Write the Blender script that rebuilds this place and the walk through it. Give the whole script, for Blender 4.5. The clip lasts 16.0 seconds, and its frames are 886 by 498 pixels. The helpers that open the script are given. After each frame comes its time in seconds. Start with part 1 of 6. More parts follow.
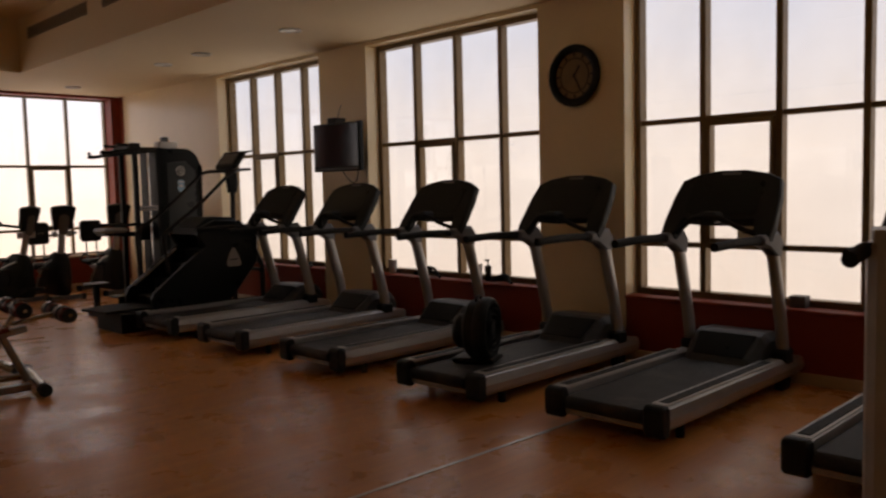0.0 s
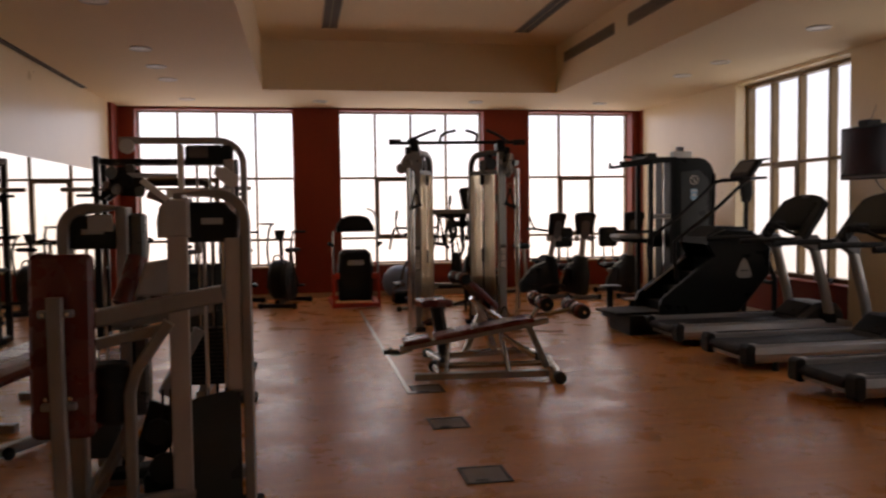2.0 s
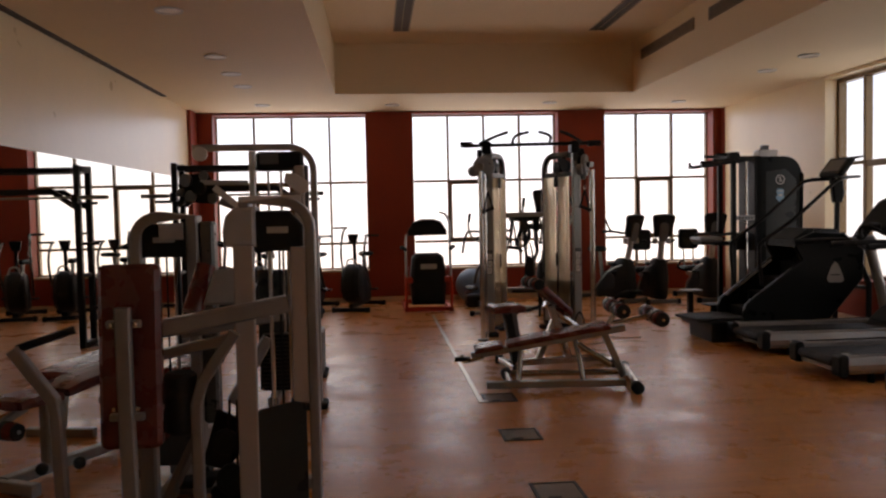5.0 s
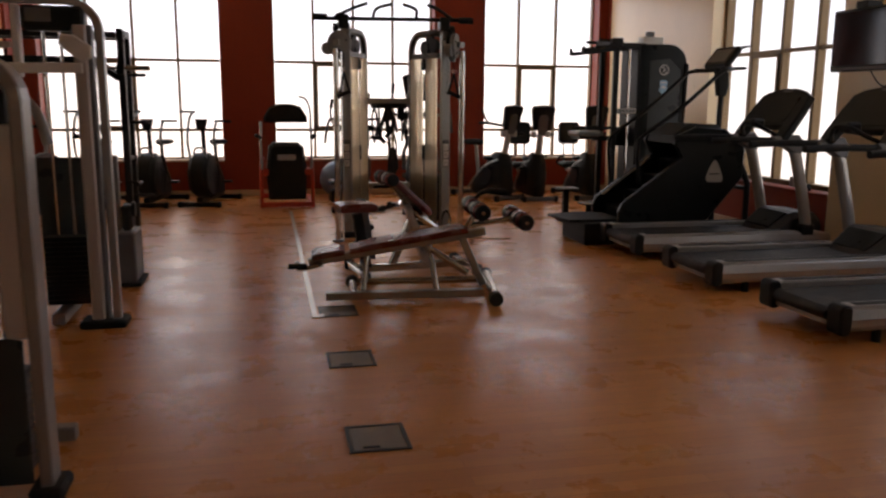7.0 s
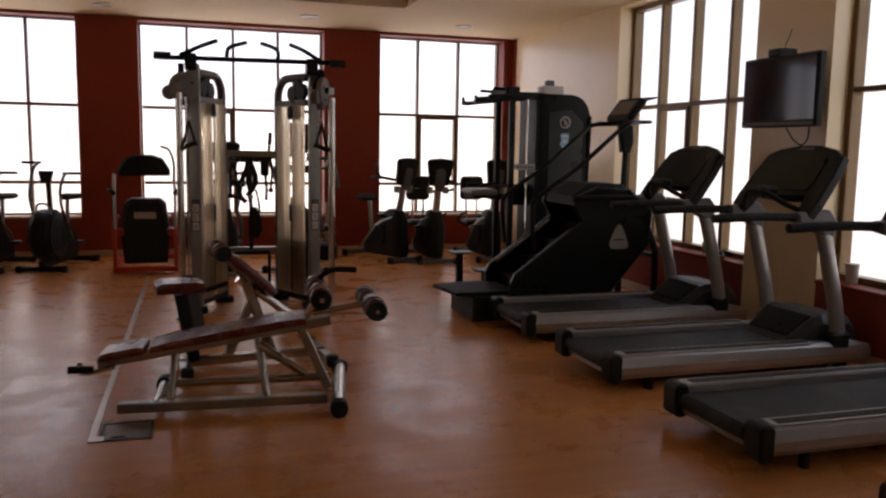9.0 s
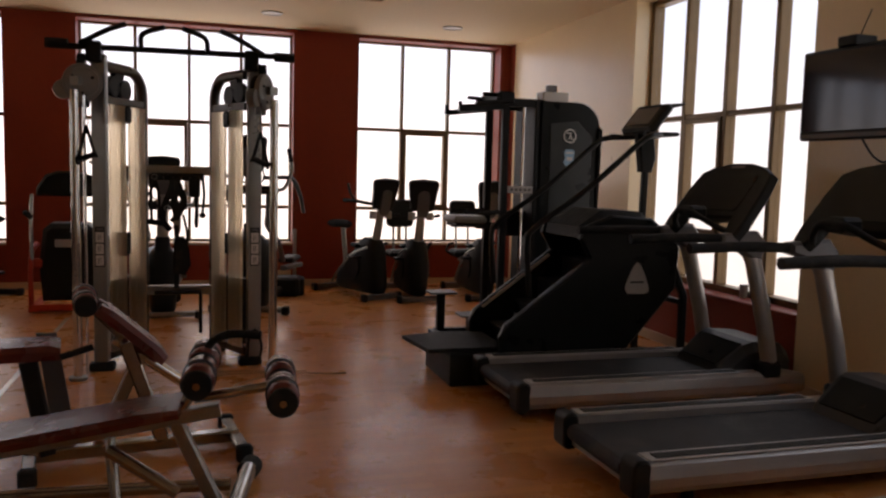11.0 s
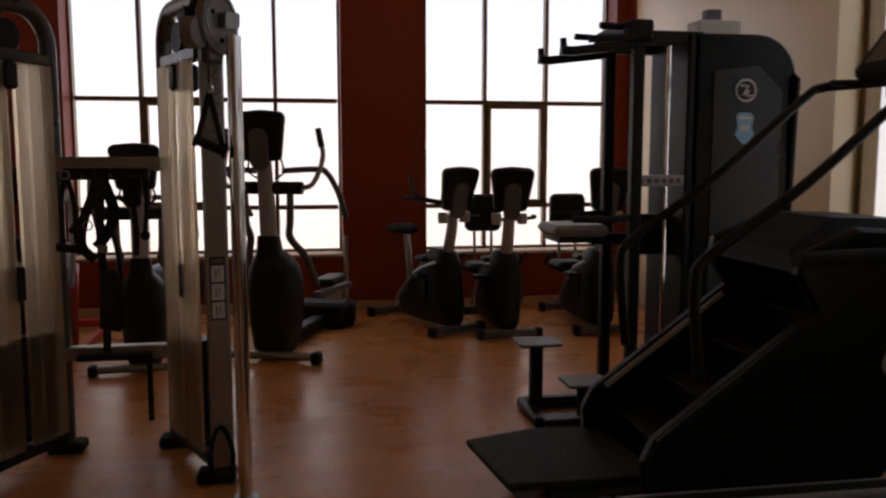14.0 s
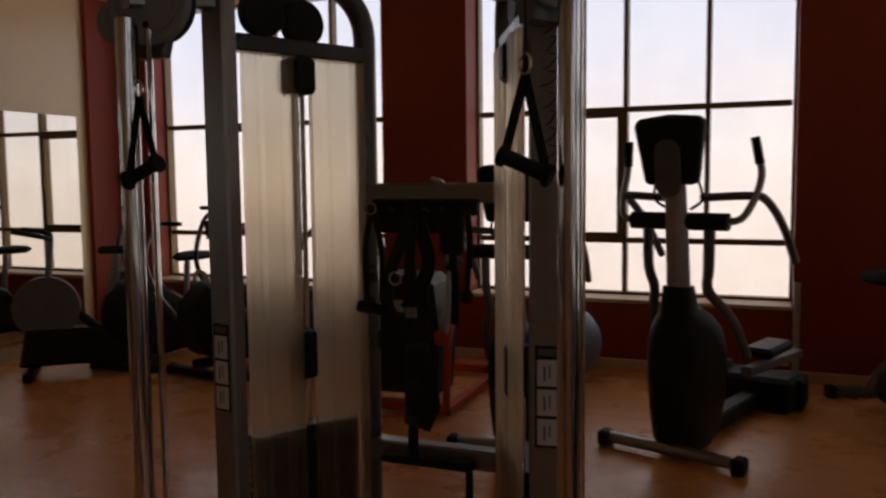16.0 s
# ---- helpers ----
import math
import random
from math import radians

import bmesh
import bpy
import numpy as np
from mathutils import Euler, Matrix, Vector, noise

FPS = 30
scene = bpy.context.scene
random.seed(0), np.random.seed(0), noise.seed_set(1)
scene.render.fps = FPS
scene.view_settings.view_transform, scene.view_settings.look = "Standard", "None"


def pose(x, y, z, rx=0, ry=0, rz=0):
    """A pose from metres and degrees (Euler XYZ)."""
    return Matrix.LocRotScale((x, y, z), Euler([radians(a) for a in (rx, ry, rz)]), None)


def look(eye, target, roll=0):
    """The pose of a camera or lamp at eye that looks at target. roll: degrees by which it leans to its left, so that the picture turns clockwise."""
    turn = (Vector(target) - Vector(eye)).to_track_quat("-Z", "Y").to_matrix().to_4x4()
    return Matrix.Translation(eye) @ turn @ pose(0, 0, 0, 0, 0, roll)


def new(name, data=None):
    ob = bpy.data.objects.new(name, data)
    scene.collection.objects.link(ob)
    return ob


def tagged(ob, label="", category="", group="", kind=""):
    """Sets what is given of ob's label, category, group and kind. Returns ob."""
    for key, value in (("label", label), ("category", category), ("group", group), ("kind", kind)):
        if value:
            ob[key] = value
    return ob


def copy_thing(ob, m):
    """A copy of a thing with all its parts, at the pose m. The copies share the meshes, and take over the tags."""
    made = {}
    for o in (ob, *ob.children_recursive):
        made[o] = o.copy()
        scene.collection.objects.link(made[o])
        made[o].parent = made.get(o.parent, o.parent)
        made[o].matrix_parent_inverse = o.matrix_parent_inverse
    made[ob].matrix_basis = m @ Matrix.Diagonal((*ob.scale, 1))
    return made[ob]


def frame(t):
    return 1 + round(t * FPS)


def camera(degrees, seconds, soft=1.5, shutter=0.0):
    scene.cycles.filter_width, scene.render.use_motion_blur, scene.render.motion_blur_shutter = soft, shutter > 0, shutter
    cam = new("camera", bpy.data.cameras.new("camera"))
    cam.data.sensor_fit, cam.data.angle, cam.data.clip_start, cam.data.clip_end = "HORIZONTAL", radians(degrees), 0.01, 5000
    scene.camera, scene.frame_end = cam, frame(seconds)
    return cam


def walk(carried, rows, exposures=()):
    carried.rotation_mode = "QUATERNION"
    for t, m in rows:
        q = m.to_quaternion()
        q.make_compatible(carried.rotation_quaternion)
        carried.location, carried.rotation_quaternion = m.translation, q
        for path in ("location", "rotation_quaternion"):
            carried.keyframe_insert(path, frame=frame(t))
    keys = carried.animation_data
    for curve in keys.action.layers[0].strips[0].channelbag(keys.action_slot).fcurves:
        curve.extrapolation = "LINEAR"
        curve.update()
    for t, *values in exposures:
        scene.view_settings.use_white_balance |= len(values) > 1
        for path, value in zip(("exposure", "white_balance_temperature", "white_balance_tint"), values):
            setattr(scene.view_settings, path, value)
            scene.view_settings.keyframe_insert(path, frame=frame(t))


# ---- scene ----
cam = camera(57.3, 16.0, soft=2.3, shutter=0.35)
PATH = [
    (0, (0.052, 0.143, 1.49), (1.464, 1.552, 1.341), -1.4),
    (0.5, (-0.005, 0.142, 1.473), (1.264, 1.682, 1.335), -1.2),
    (1, (-0.046, 0.183, 1.454), (0.957, 1.909, 1.331), -1.4),
    (1.5, (-0.01, 0.168, 1.459), (0.649, 2.053, 1.351), -1.6),
    (2, (0.074, 0.114, 1.467), (0.419, 2.082, 1.367), -0.7),
    (2.5, (0.092, 0.098, 1.475), (0.326, 2.082, 1.38), -0.7),
    (3, (0.093, 0.087, 1.472), (0.242, 2.08, 1.401), -1.2),
    (5.5, (0.156, 0.399, 1.496), (0.329, 2.389, 1.38), -1.1),
    (6, (0.271, 0.646, 1.451), (0.626, 2.606, 1.269), -1.6),
    (6.5, (0.479, 0.858, 1.446), (0.849, 2.806, 1.18), -0.3),
    (7, (0.622, 1.141, 1.424), (1.038, 3.064, 1.066), 0.4),
    (7.5, (0.764, 1.363, 1.467), (1.297, 3.256, 1.101), 0.3),
    (8, (0.988, 1.601, 1.483), (1.567, 3.492, 1.187), 0.2),
    (8.5, (1.21, 1.842, 1.463), (1.776, 3.744, 1.215), 0.4),
    (9, (1.423, 2.162, 1.495), (2.006, 4.059, 1.252), 1.0),
    (9.5, (1.664, 2.476, 1.488), (2.287, 4.365, 1.281), 1.2),
    (12, (2.334, 4.373, 1.433), (2.863, 6.294, 1.249), 1.4),
    (12.5, (2.483, 4.78, 1.443), (2.991, 6.704, 1.247), 1.0),
    (13, (2.597, 5.207, 1.432), (3.066, 7.139, 1.211), 0.7),
    (13.5, (2.745, 5.613, 1.428), (3.203, 7.546, 1.201), 0.1),
    (14, (2.879, 6.013, 1.444), (3.204, 7.974, 1.223), 0.0),
    (14.5, (2.954, 6.412, 1.467), (3.163, 8.389, 1.247), 0.4),
    (15, (3.055, 6.804, 1.461), (2.895, 8.788, 1.271), -0.9),
    (15.5, (3.044, 7.199, 1.453), (2.536, 9.125, 1.272), -0.5),
    (16, (3.021, 7.55, 1.463), (2.278, 9.399, 1.294), -0.6),
]

walk(cam, [(t, look(eye, target, roll)) for t, eye, target, roll in PATH],
     exposures=[(0.0, 0.3, 7800, 22), (0.5, 0.28, 7900, 22), (1.0, 0.44, 7900, 23), (1.5, 0.54, 7500, 23), (2.0, 0.85, 7100, 22), (3.0, 1.0, 6800, 19), (5.5, 1.02, 6800, 19), (6.5, 1.05, 6800, 19), (7.0, 1.15, 6900, 19), (7.5, 0.96, 6700, 19), (9.5, 0.94, 6700, 21),
                (12.0, 0.58, 7100, 21), (12.5, 0.32, 7100, 20), (13.0, 0.58, 6900, 20), (13.5, 0.38, 6700, 19), (14.0, 0.36, 6600, 19), (14.5, 0.36, 6600, 19), (15.0, -0.3, 7000, 16), (15.5, -0.02, 6950, 16), (16.0, -0.02, 6800, 19)])
# ---- world: hazy daylight sky ----
world = bpy.data.worlds.new("hazy_sky")
scene.world = world
world.use_nodes = True
_wn = world.node_tree.nodes
_sky = _wn.new("ShaderNodeTexSky")
_sky.sky_type = "NISHITA"
_sky.sun_disc = False
_sky.sun_elevation = radians(55)
_sky.sun_rotation = radians(200)
_sky.dust_density = 6.0
world.node_tree.links.new(_sky.outputs[0], _wn["Background"].inputs[0])
_wn["Background"].inputs[1].default_value = 0.06
SKY_GLOW = 1.35

# ---- materials ----


def material(name, color, rough=0.5, metal=0.0, vary=0.12, scale=6.0, bump=0.0, bump_scale=120.0, spec=0.5,
             coat=0.0, stretch=(1, 1, 1), rough_vary=0.1, dirt=0.0):
    """A surface with blotchy tone at two scales, uneven gloss and fine relief."""
    m = bpy.data.materials.new(name)
    m.use_nodes = True
    nt = m.node_tree
    n, ln = nt.nodes, nt.links
    b = n["Principled BSDF"]
    tc = n.new("ShaderNodeTexCoord")
    mp = n.new("ShaderNodeMapping")
    mp.inputs["Scale"].default_value = stretch
    ln.new(tc.outputs["Object"], mp.inputs["Vector"])
    big = n.new("ShaderNodeTexNoise")
    big.inputs["Scale"].default_value = scale
    big.inputs["Detail"].default_value = 4
    ln.new(mp.outputs[0], big.inputs["Vector"])
    fine = n.new("ShaderNodeTexNoise")
    fine.inputs["Scale"].default_value = scale * 14
    fine.inputs["Detail"].default_value = 3
    ln.new(mp.outputs[0], fine.inputs["Vector"])
    mix = n.new("ShaderNodeMath")
    mix.operation = "MULTIPLY_ADD"
    mix.inputs[1].default_value = 0.35
    ln.new(fine.outputs[0], mix.inputs[0])
    ln.new(big.outputs[0], mix.inputs[2])
    ramp = n.new("ShaderNodeMapRange")
    ramp.inputs["From Min"].default_value = 0.35
    ramp.inputs["From Max"].default_value = 1.0
    ramp.inputs["To Min"].default_value = 1.0 - vary
    ramp.inputs["To Max"].default_value = 1.0 + vary
    ln.new(mix.outputs[0], ramp.inputs["Value"])
    col = n.new("ShaderNodeVectorMath")
    col.operation = "SCALE"
    col.inputs[0].default_value = color[:3]
    ln.new(ramp.outputs[0], col.inputs["Scale"])
    last = col.outputs[0]
    if dirt:
        d = n.new("ShaderNodeTexNoise")
        d.inputs["Scale"].default_value = scale * 0.6
        d.inputs["Detail"].default_value = 8
        ln.new(mp.outputs[0], d.inputs["Vector"])
        dr = n.new("ShaderNodeMapRange")
        dr.inputs["From Min"].default_value = 0.55
        dr.inputs["From Max"].default_value = 0.75
        dr.inputs["To Max"].default_value = dirt
        ln.new(d.outputs[0], dr.inputs["Value"])
        mc = n.new("ShaderNodeMix")
        mc.data_type = "RGBA"
        mc.inputs["B"].default_value = (0.30, 0.25, 0.19, 1)
        ln.new(dr.outputs[0], mc.inputs["Factor"])
        ln.new(last, mc.inputs["A"])
        last = mc.outputs["Result"]
    ln.new(last, b.inputs["Base Color"])
    rr = n.new("ShaderNodeMapRange")
    rr.inputs["To Min"].default_value = max(0.03, rough - rough_vary)
    rr.inputs["To Max"].default_value = min(1.0, rough + rough_vary)
    ln.new(big.outputs[0], rr.inputs["Value"])
    ln.new(rr.outputs[0], b.inputs["Roughness"])
    b.inputs["Metallic"].default_value = metal
    b.inputs["Specular IOR Level"].default_value = spec
    b.inputs["Coat Weight"].default_value = coat
    b.inputs["Coat Roughness"].default_value = 0.2
    if bump:
        bt = n.new("ShaderNodeTexNoise")
        bt.inputs["Scale"].default_value = bump_scale
        bt.inputs["Detail"].default_value = 4
        ln.new(mp.outputs[0], bt.inputs["Vector"])
        bn = n.new("ShaderNodeBump")
        bn.inputs["Strength"].default_value = bump
        bn.inputs["Distance"].default_value = 0.004
        ln.new(bt.outputs[0], bn.inputs["Height"])
        ln.new(bn.outputs[0], b.inputs["Normal"])
    return m


def floor_material():
    """Wood-look vinyl sheet: narrow boards across the room, grain, worn satin gloss."""
    m = bpy.data.materials.new("wood_look_vinyl")
    m.use_nodes = True
    nt = m.node_tree
    n, ln = nt.nodes, nt.links
    b = n["Principled BSDF"]
    tc = n.new("ShaderNodeTexCoord")
    br = n.new("ShaderNodeTexBrick")
    br.inputs["Scale"].default_value = 1.0
    br.inputs["Brick Width"].default_value = 0.9
    br.inputs["Row Height"].default_value = 0.075
    br.inputs["Mortar Size"].default_value = 0.0012
    br.inputs["Mortar Smooth"].default_value = 0.3
    br.inputs["Color1"].default_value = (0.68, 0.298, 0.085, 1)
    br.inputs["Color2"].default_value = (0.59, 0.245, 0.068, 1)
    br.inputs["Mortar"].default_value = (0.44, 0.165, 0.046, 1)
    ln.new(tc.outputs["Object"], br.inputs["Vector"])
    mp = n.new("ShaderNodeMapping")
    mp.inputs["Scale"].default_value = (1.5, 26, 1)
    ln.new(tc.outputs["Object"], mp.inputs["Vector"])
    gr = n.new("ShaderNodeTexNoise")
    gr.inputs["Scale"].default_value = 3.0
    gr.inputs["Detail"].default_value = 6
    gr.inputs["Distortion"].default_value = 0.4
    ln.new(mp.outputs[0], gr.inputs["Vector"])
    g2 = n.new("ShaderNodeTexNoise")
    g2.inputs["Scale"].default_value = 0.7
    g2.inputs["Detail"].default_value = 5
    ln.new(tc.outputs["Object"], g2.inputs["Vector"])
    ad = n.new("ShaderNodeMath")
    ad.operation = "MULTIPLY_ADD"
    ad.inputs[1].default_value = 0.6
    ln.new(gr.outputs[0], ad.inputs[0])
    ln.new(g2.outputs[0], ad.inputs[2])
    mr = n.new("ShaderNodeMapRange")
    mr.inputs["From Min"].default_value = 0.45
    mr.inputs["From Max"].default_value = 1.15
    mr.inputs["To Min"].default_value = 0.78
    mr.inputs["To Max"].default_value = 1.2
    ln.new(ad.outputs[0], mr.inputs["Value"])
    sc = n.new("ShaderNodeVectorMath")
    sc.operation = "SCALE"
    ln.new(br.outputs["Color"], sc.inputs[0])
    ln.new(mr.outputs[0], sc.inputs["Scale"])
    ln.new(sc.outputs[0], b.inputs["Base Color"])
    wear = n.new("ShaderNodeTexNoise")
    wear.inputs["Scale"].default_value = 2.3
    wear.inputs["Detail"].default_value = 7
    wear.inputs["Roughness"].default_value = 0.65
    ln.new(tc.outputs["Object"], wear.inputs["Vector"])
    wr = n.new("ShaderNodeMapRange")
    wr.inputs["From Min"].default_value = 0.3
    wr.inputs["From Max"].default_value = 0.7
    wr.inputs["To Min"].default_value = 0.19
    wr.inputs["To Max"].default_value = 0.42
    ln.new(wear.outputs[0], wr.inputs["Value"])
    ln.new(wr.outputs[0], b.inputs["Roughness"])
    b.inputs["Specular IOR Level"].default_value = 0.34
    wv = n.new("ShaderNodeTexNoise")
    wv.inputs["Scale"].default_value = 5.0
    wv.inputs["Detail"].default_value = 3
    ln.new(tc.outputs["Object"], wv.inputs["Vector"])
    bn = n.new("ShaderNodeBump")
    bn.inputs["Strength"].default_value = 0.22
    bn.inputs["Distance"].default_value = 0.005
    ln.new(wv.outputs[0], bn.inputs["Height"])
    b2 = n.new("ShaderNodeBump")
    b2.inputs["Strength"].default_value = 0.12
    b2.inputs["Distance"].default_value = 0.001
    ln.new(br.outputs["Fac"], b2.inputs["Height"])
    ln.new(bn.outputs[0], b2.inputs["Normal"])
    ln.new(b2.outputs[0], b.inputs["Normal"])
    return m


def glass_material():
    """Thin clear pane: light passes, with a weak mirror-like gloss."""
    m = bpy.data.materials.new("window_glass")
    m.use_nodes = True
    nt = m.node_tree
    n, ln = nt.nodes, nt.links
    out = n["Material Output"]
    n.remove(n["Principled BSDF"])
    tr = n.new("ShaderNodeBsdfTransparent")
    dust = n.new("ShaderNodeTexNoise")
    dust.inputs["Scale"].default_value = 1.6
    dust.inputs["Detail"].default_value = 6
    tc = n.new("ShaderNodeTexCoord")
    ln.new(tc.outputs["Object"], dust.inputs["Vector"])
    dr = n.new("ShaderNodeMapRange")
    dr.inputs["To Min"].default_value = 0.90
    dr.inputs["To Max"].default_value = 1.0
    ln.new(dust.outputs[0], dr.inputs["Value"])
    cc = n.new("ShaderNodeCombineColor")
    for k in range(3):
        ln.new(dr.outputs[0], cc.inputs[k])
    ln.new(cc.outputs[0], tr.inputs["Color"])
    gl = n.new("ShaderNodeBsdfGlossy")
    gl.inputs["Roughness"].default_value = 0.02
    mx = n.new("ShaderNodeMixShader")
    mx.inputs[0].default_value = 0.05
    ln.new(tr.outputs[0], mx.inputs[1])
    ln.new(gl.outputs[0], mx.inputs[2])
    ln.new(mx.outputs[0], out.inputs["Surface"])
    return m


def mirror_material():
    m = bpy.data.materials.new("mirror_silver")
    m.use_nodes = True
    b = m.node_tree.nodes["Principled BSDF"]
    b.inputs["Base Color"].default_value = (0.74, 0.72, 0.66, 1)
    b.inputs["Metallic"].default_value = 1.0
    b.inputs["Roughness"].default_value = 0.015
    return m


def haze_material(name, glow, sand, middle):
    """Dusty daylight beyond the glass: pale blue above, sandy haze towards the ground."""
    m = bpy.data.materials.new(name)
    m.use_nodes = True
    nt = m.node_tree
    n, ln = nt.nodes, nt.links
    out = n["Material Output"]
    n.remove(n["Principled BSDF"])
    em = n.new("ShaderNodeEmission")
    em.inputs["Strength"].default_value = glow
    tc = n.new("ShaderNodeTexCoord")
    sp = n.new("ShaderNodeSeparateXYZ")
    ln.new(tc.outputs["Object"], sp.inputs[0])
    cl = n.new("ShaderNodeTexNoise")
    cl.inputs["Scale"].default_value = 0.7
    cl.inputs["Detail"].default_value = 5
    ln.new(tc.outputs["Object"], cl.inputs["Vector"])
    ad = n.new("ShaderNodeMath")
    ad.operation = "MULTIPLY_ADD"
    ad.inputs[1].default_value = 1.6
    ln.new(cl.outputs[0], ad.inputs[0])
    ln.new(sp.outputs["Z"], ad.inputs[2])
    mr = n.new("ShaderNodeMapRange")
    mr.inputs["From Min"].default_value = 0.6
    mr.inputs["From Max"].default_value = 4.4
    ln.new(ad.outputs[0], mr.inputs["Value"])
    ra = n.new("ShaderNodeValToRGB")
    ra.color_ramp.elements[0].position = 0.0
    ra.color_ramp.elements[0].color = sand
    ra.color_ramp.elements[1].position = 1.0
    ra.color_ramp.elements[1].color = (0.66, 0.77, 0.93, 1)
    e = ra.color_ramp.elements.new(0.5)
    e.color = middle
    ln.new(mr.outputs[0], ra.inputs[0])
    ln.new(ra.outputs[0], em.inputs["Color"])
    ln.new(em.outputs[0], out.inputs["Surface"])
    return m


def shroud_material():
    """Frosted champagne plastic sheet: scatters the daylight that comes through it."""
    m = bpy.data.materials.new("frosted_champagne_sheet")
    m.use_nodes = True
    nt = m.node_tree
    ln = nt.links
    nt.nodes.clear()
    out = nt.nodes.new("ShaderNodeOutputMaterial")
    tc = nt.nodes.new("ShaderNodeTexCoord")
    mp = nt.nodes.new("ShaderNodeMapping")
    mp.inputs["Scale"].default_value = (2.5, 2.5, 1.0)
    ln.new(tc.outputs["Object"], mp.inputs[0])
    no = nt.nodes.new("ShaderNodeTexNoise")
    no.inputs["Scale"].default_value = 2.0
    no.inputs["Detail"].default_value = 4
    ln.new(mp.outputs[0], no.inputs["Vector"])
    ra = nt.nodes.new("ShaderNodeValToRGB")
    ra.color_ramp.elements[0].position = 0.3
    ra.color_ramp.elements[0].color = (0.95, 0.88, 0.75, 1)
    ra.color_ramp.elements[1].position = 0.7
    ra.color_ramp.elements[1].color = (1.0, 0.95, 0.85, 1)
    ln.new(no.outputs["Fac"], ra.inputs[0])
    tr = nt.nodes.new("ShaderNodeBsdfTranslucent")
    gl = nt.nodes.new("ShaderNodeBsdfGlass")
    gl.inputs["Roughness"].default_value = 0.5
    gl.inputs["IOR"].default_value = 1.12
    df = nt.nodes.new("ShaderNodeBsdfGlossy")
    df.inputs["Roughness"].default_value = 0.32
    for n in (tr, gl, df):
        ln.new(ra.outputs[0], n.inputs["Color"])
    m1 = nt.nodes.new("ShaderNodeMixShader")
    m1.inputs[0].default_value = 0.82
    ln.new(tr.outputs[0], m1.inputs[1])
    ln.new(gl.outputs[0], m1.inputs[2])
    m2 = nt.nodes.new("ShaderNodeMixShader")
    m2.inputs[0].default_value = 0.08
    ln.new(m1.outputs[0], m2.inputs[1])
    ln.new(df.outputs[0], m2.inputs[2])
    ln.new(m2.outputs[0], out.inputs["Surface"])
    return m


FLOOR = floor_material()
GLASS = glass_material()
MIRROR = mirror_material()
HAZE = haze_material("desert_haze", SKY_GLOW, (0.82, 0.70, 0.58, 1), (0.88, 0.83, 0.78, 1))
HAZE_EAST = haze_material("desert_haze_east", SKY_GLOW * 0.70, (0.83, 0.76, 0.67, 1), (0.85, 0.85, 0.83, 1))
CREAM = material("cream_wall_paint", (0.88, 0.71, 0.44), 0.3, vary=0.05, scale=1.6, spec=0.6, coat=0.15, bump=0.04, bump_scale=60, dirt=0.06, rough_vary=0.06)
CEIL = material("ceiling_paint", (0.84, 0.69, 0.46), 0.75, vary=0.03, scale=1.2, bump=0.06)
RED = material("oxblood_wall_paint", (0.275, 0.040, 0.018), 0.55, spec=0.35, vary=0.10, scale=1.8, bump=0.12, bump_scale=80)
BRONZE = material("bronze_window_frame", (0.185, 0.115, 0.048), 0.4, metal=0.3, vary=0.15, scale=9)
SKIRT = material("pale_skirting_paint", (0.60, 0.44, 0.28), 0.5, vary=0.1, scale=5)
BLACK = material("black_plastic", (0.013, 0.0155, 0.0155), 0.5, vary=0.25, scale=12, bump=0.2, bump_scale=500, spec=0.22)
GLOSSBLACK = material("gloss_black_shell", (0.008, 0.010, 0.010), 0.30, vary=0.2, scale=5, spec=0.2)
RUBBER = material("black_rubber", (0.016, 0.0175, 0.0175), 0.7, spec=0.25, vary=0.25, scale=20, bump=0.4, bump_scale=350, dirt=0.10)
BELT = material("treadmill_belt", (0.019, 0.020, 0.021), 0.58, spec=0.25, vary=0.25, scale=7, bump=0.4, bump_scale=700, dirt=0.12)
SILVER = material("silver_paint", (0.39, 0.385, 0.375), 0.34, metal=0.55, vary=0.10, scale=8, bump=0.05)
HOOD = material("charcoal_hood_plastic", (0.055, 0.057, 0.06), 0.42, vary=0.18, scale=9, bump=0.12, bump_scale=400, spec=0.35)
GREY = material("grey_plastic", (0.13, 0.13, 0.135), 0.5, vary=0.18, scale=9, bump=0.12, bump_scale=400)
GUNMETAL = material("grey_machine_enamel", (0.27, 0.262, 0.25), 0.36, metal=0.35, vary=0.14, scale=7, bump=0.05, dirt=0.08)
CHROME = material("chrome_tube", (0.72, 0.71, 0.69), 0.12, metal=1.0, vary=0.08, scale=14, rough_vary=0.06)
STEEL = material("brushed_steel", (0.33, 0.335, 0.315), 0.36, metal=0.9, vary=0.14, scale=8, stretch=(1, 1, 0.15))
BENCHTUBE = material("satin_chrome_tube", (0.40, 0.385, 0.355), 0.22, metal=1.0, vary=0.10, scale=9, rough_vary=0.08)
DARKSTEEL = material("dark_grey_steel", (0.115, 0.118, 0.115), 0.30, metal=0.6, vary=0.14, scale=8)
BLACKSTEEL = material("black_powder_coat", (0.011, 0.012, 0.0125), 0.42, spec=0.25, vary=0.25, scale=14, bump=0.12, bump_scale=420)
OXPAD = material("oxblood_vinyl", (0.130, 0.024, 0.019), 0.27, vary=0.16, scale=7, bump=0.2, bump_scale=260)
REDPAINT = material("red_machine_paint", (0.50, 0.045, 0.020), 0.35, vary=0.12, scale=9)
SHROUD = shroud_material()
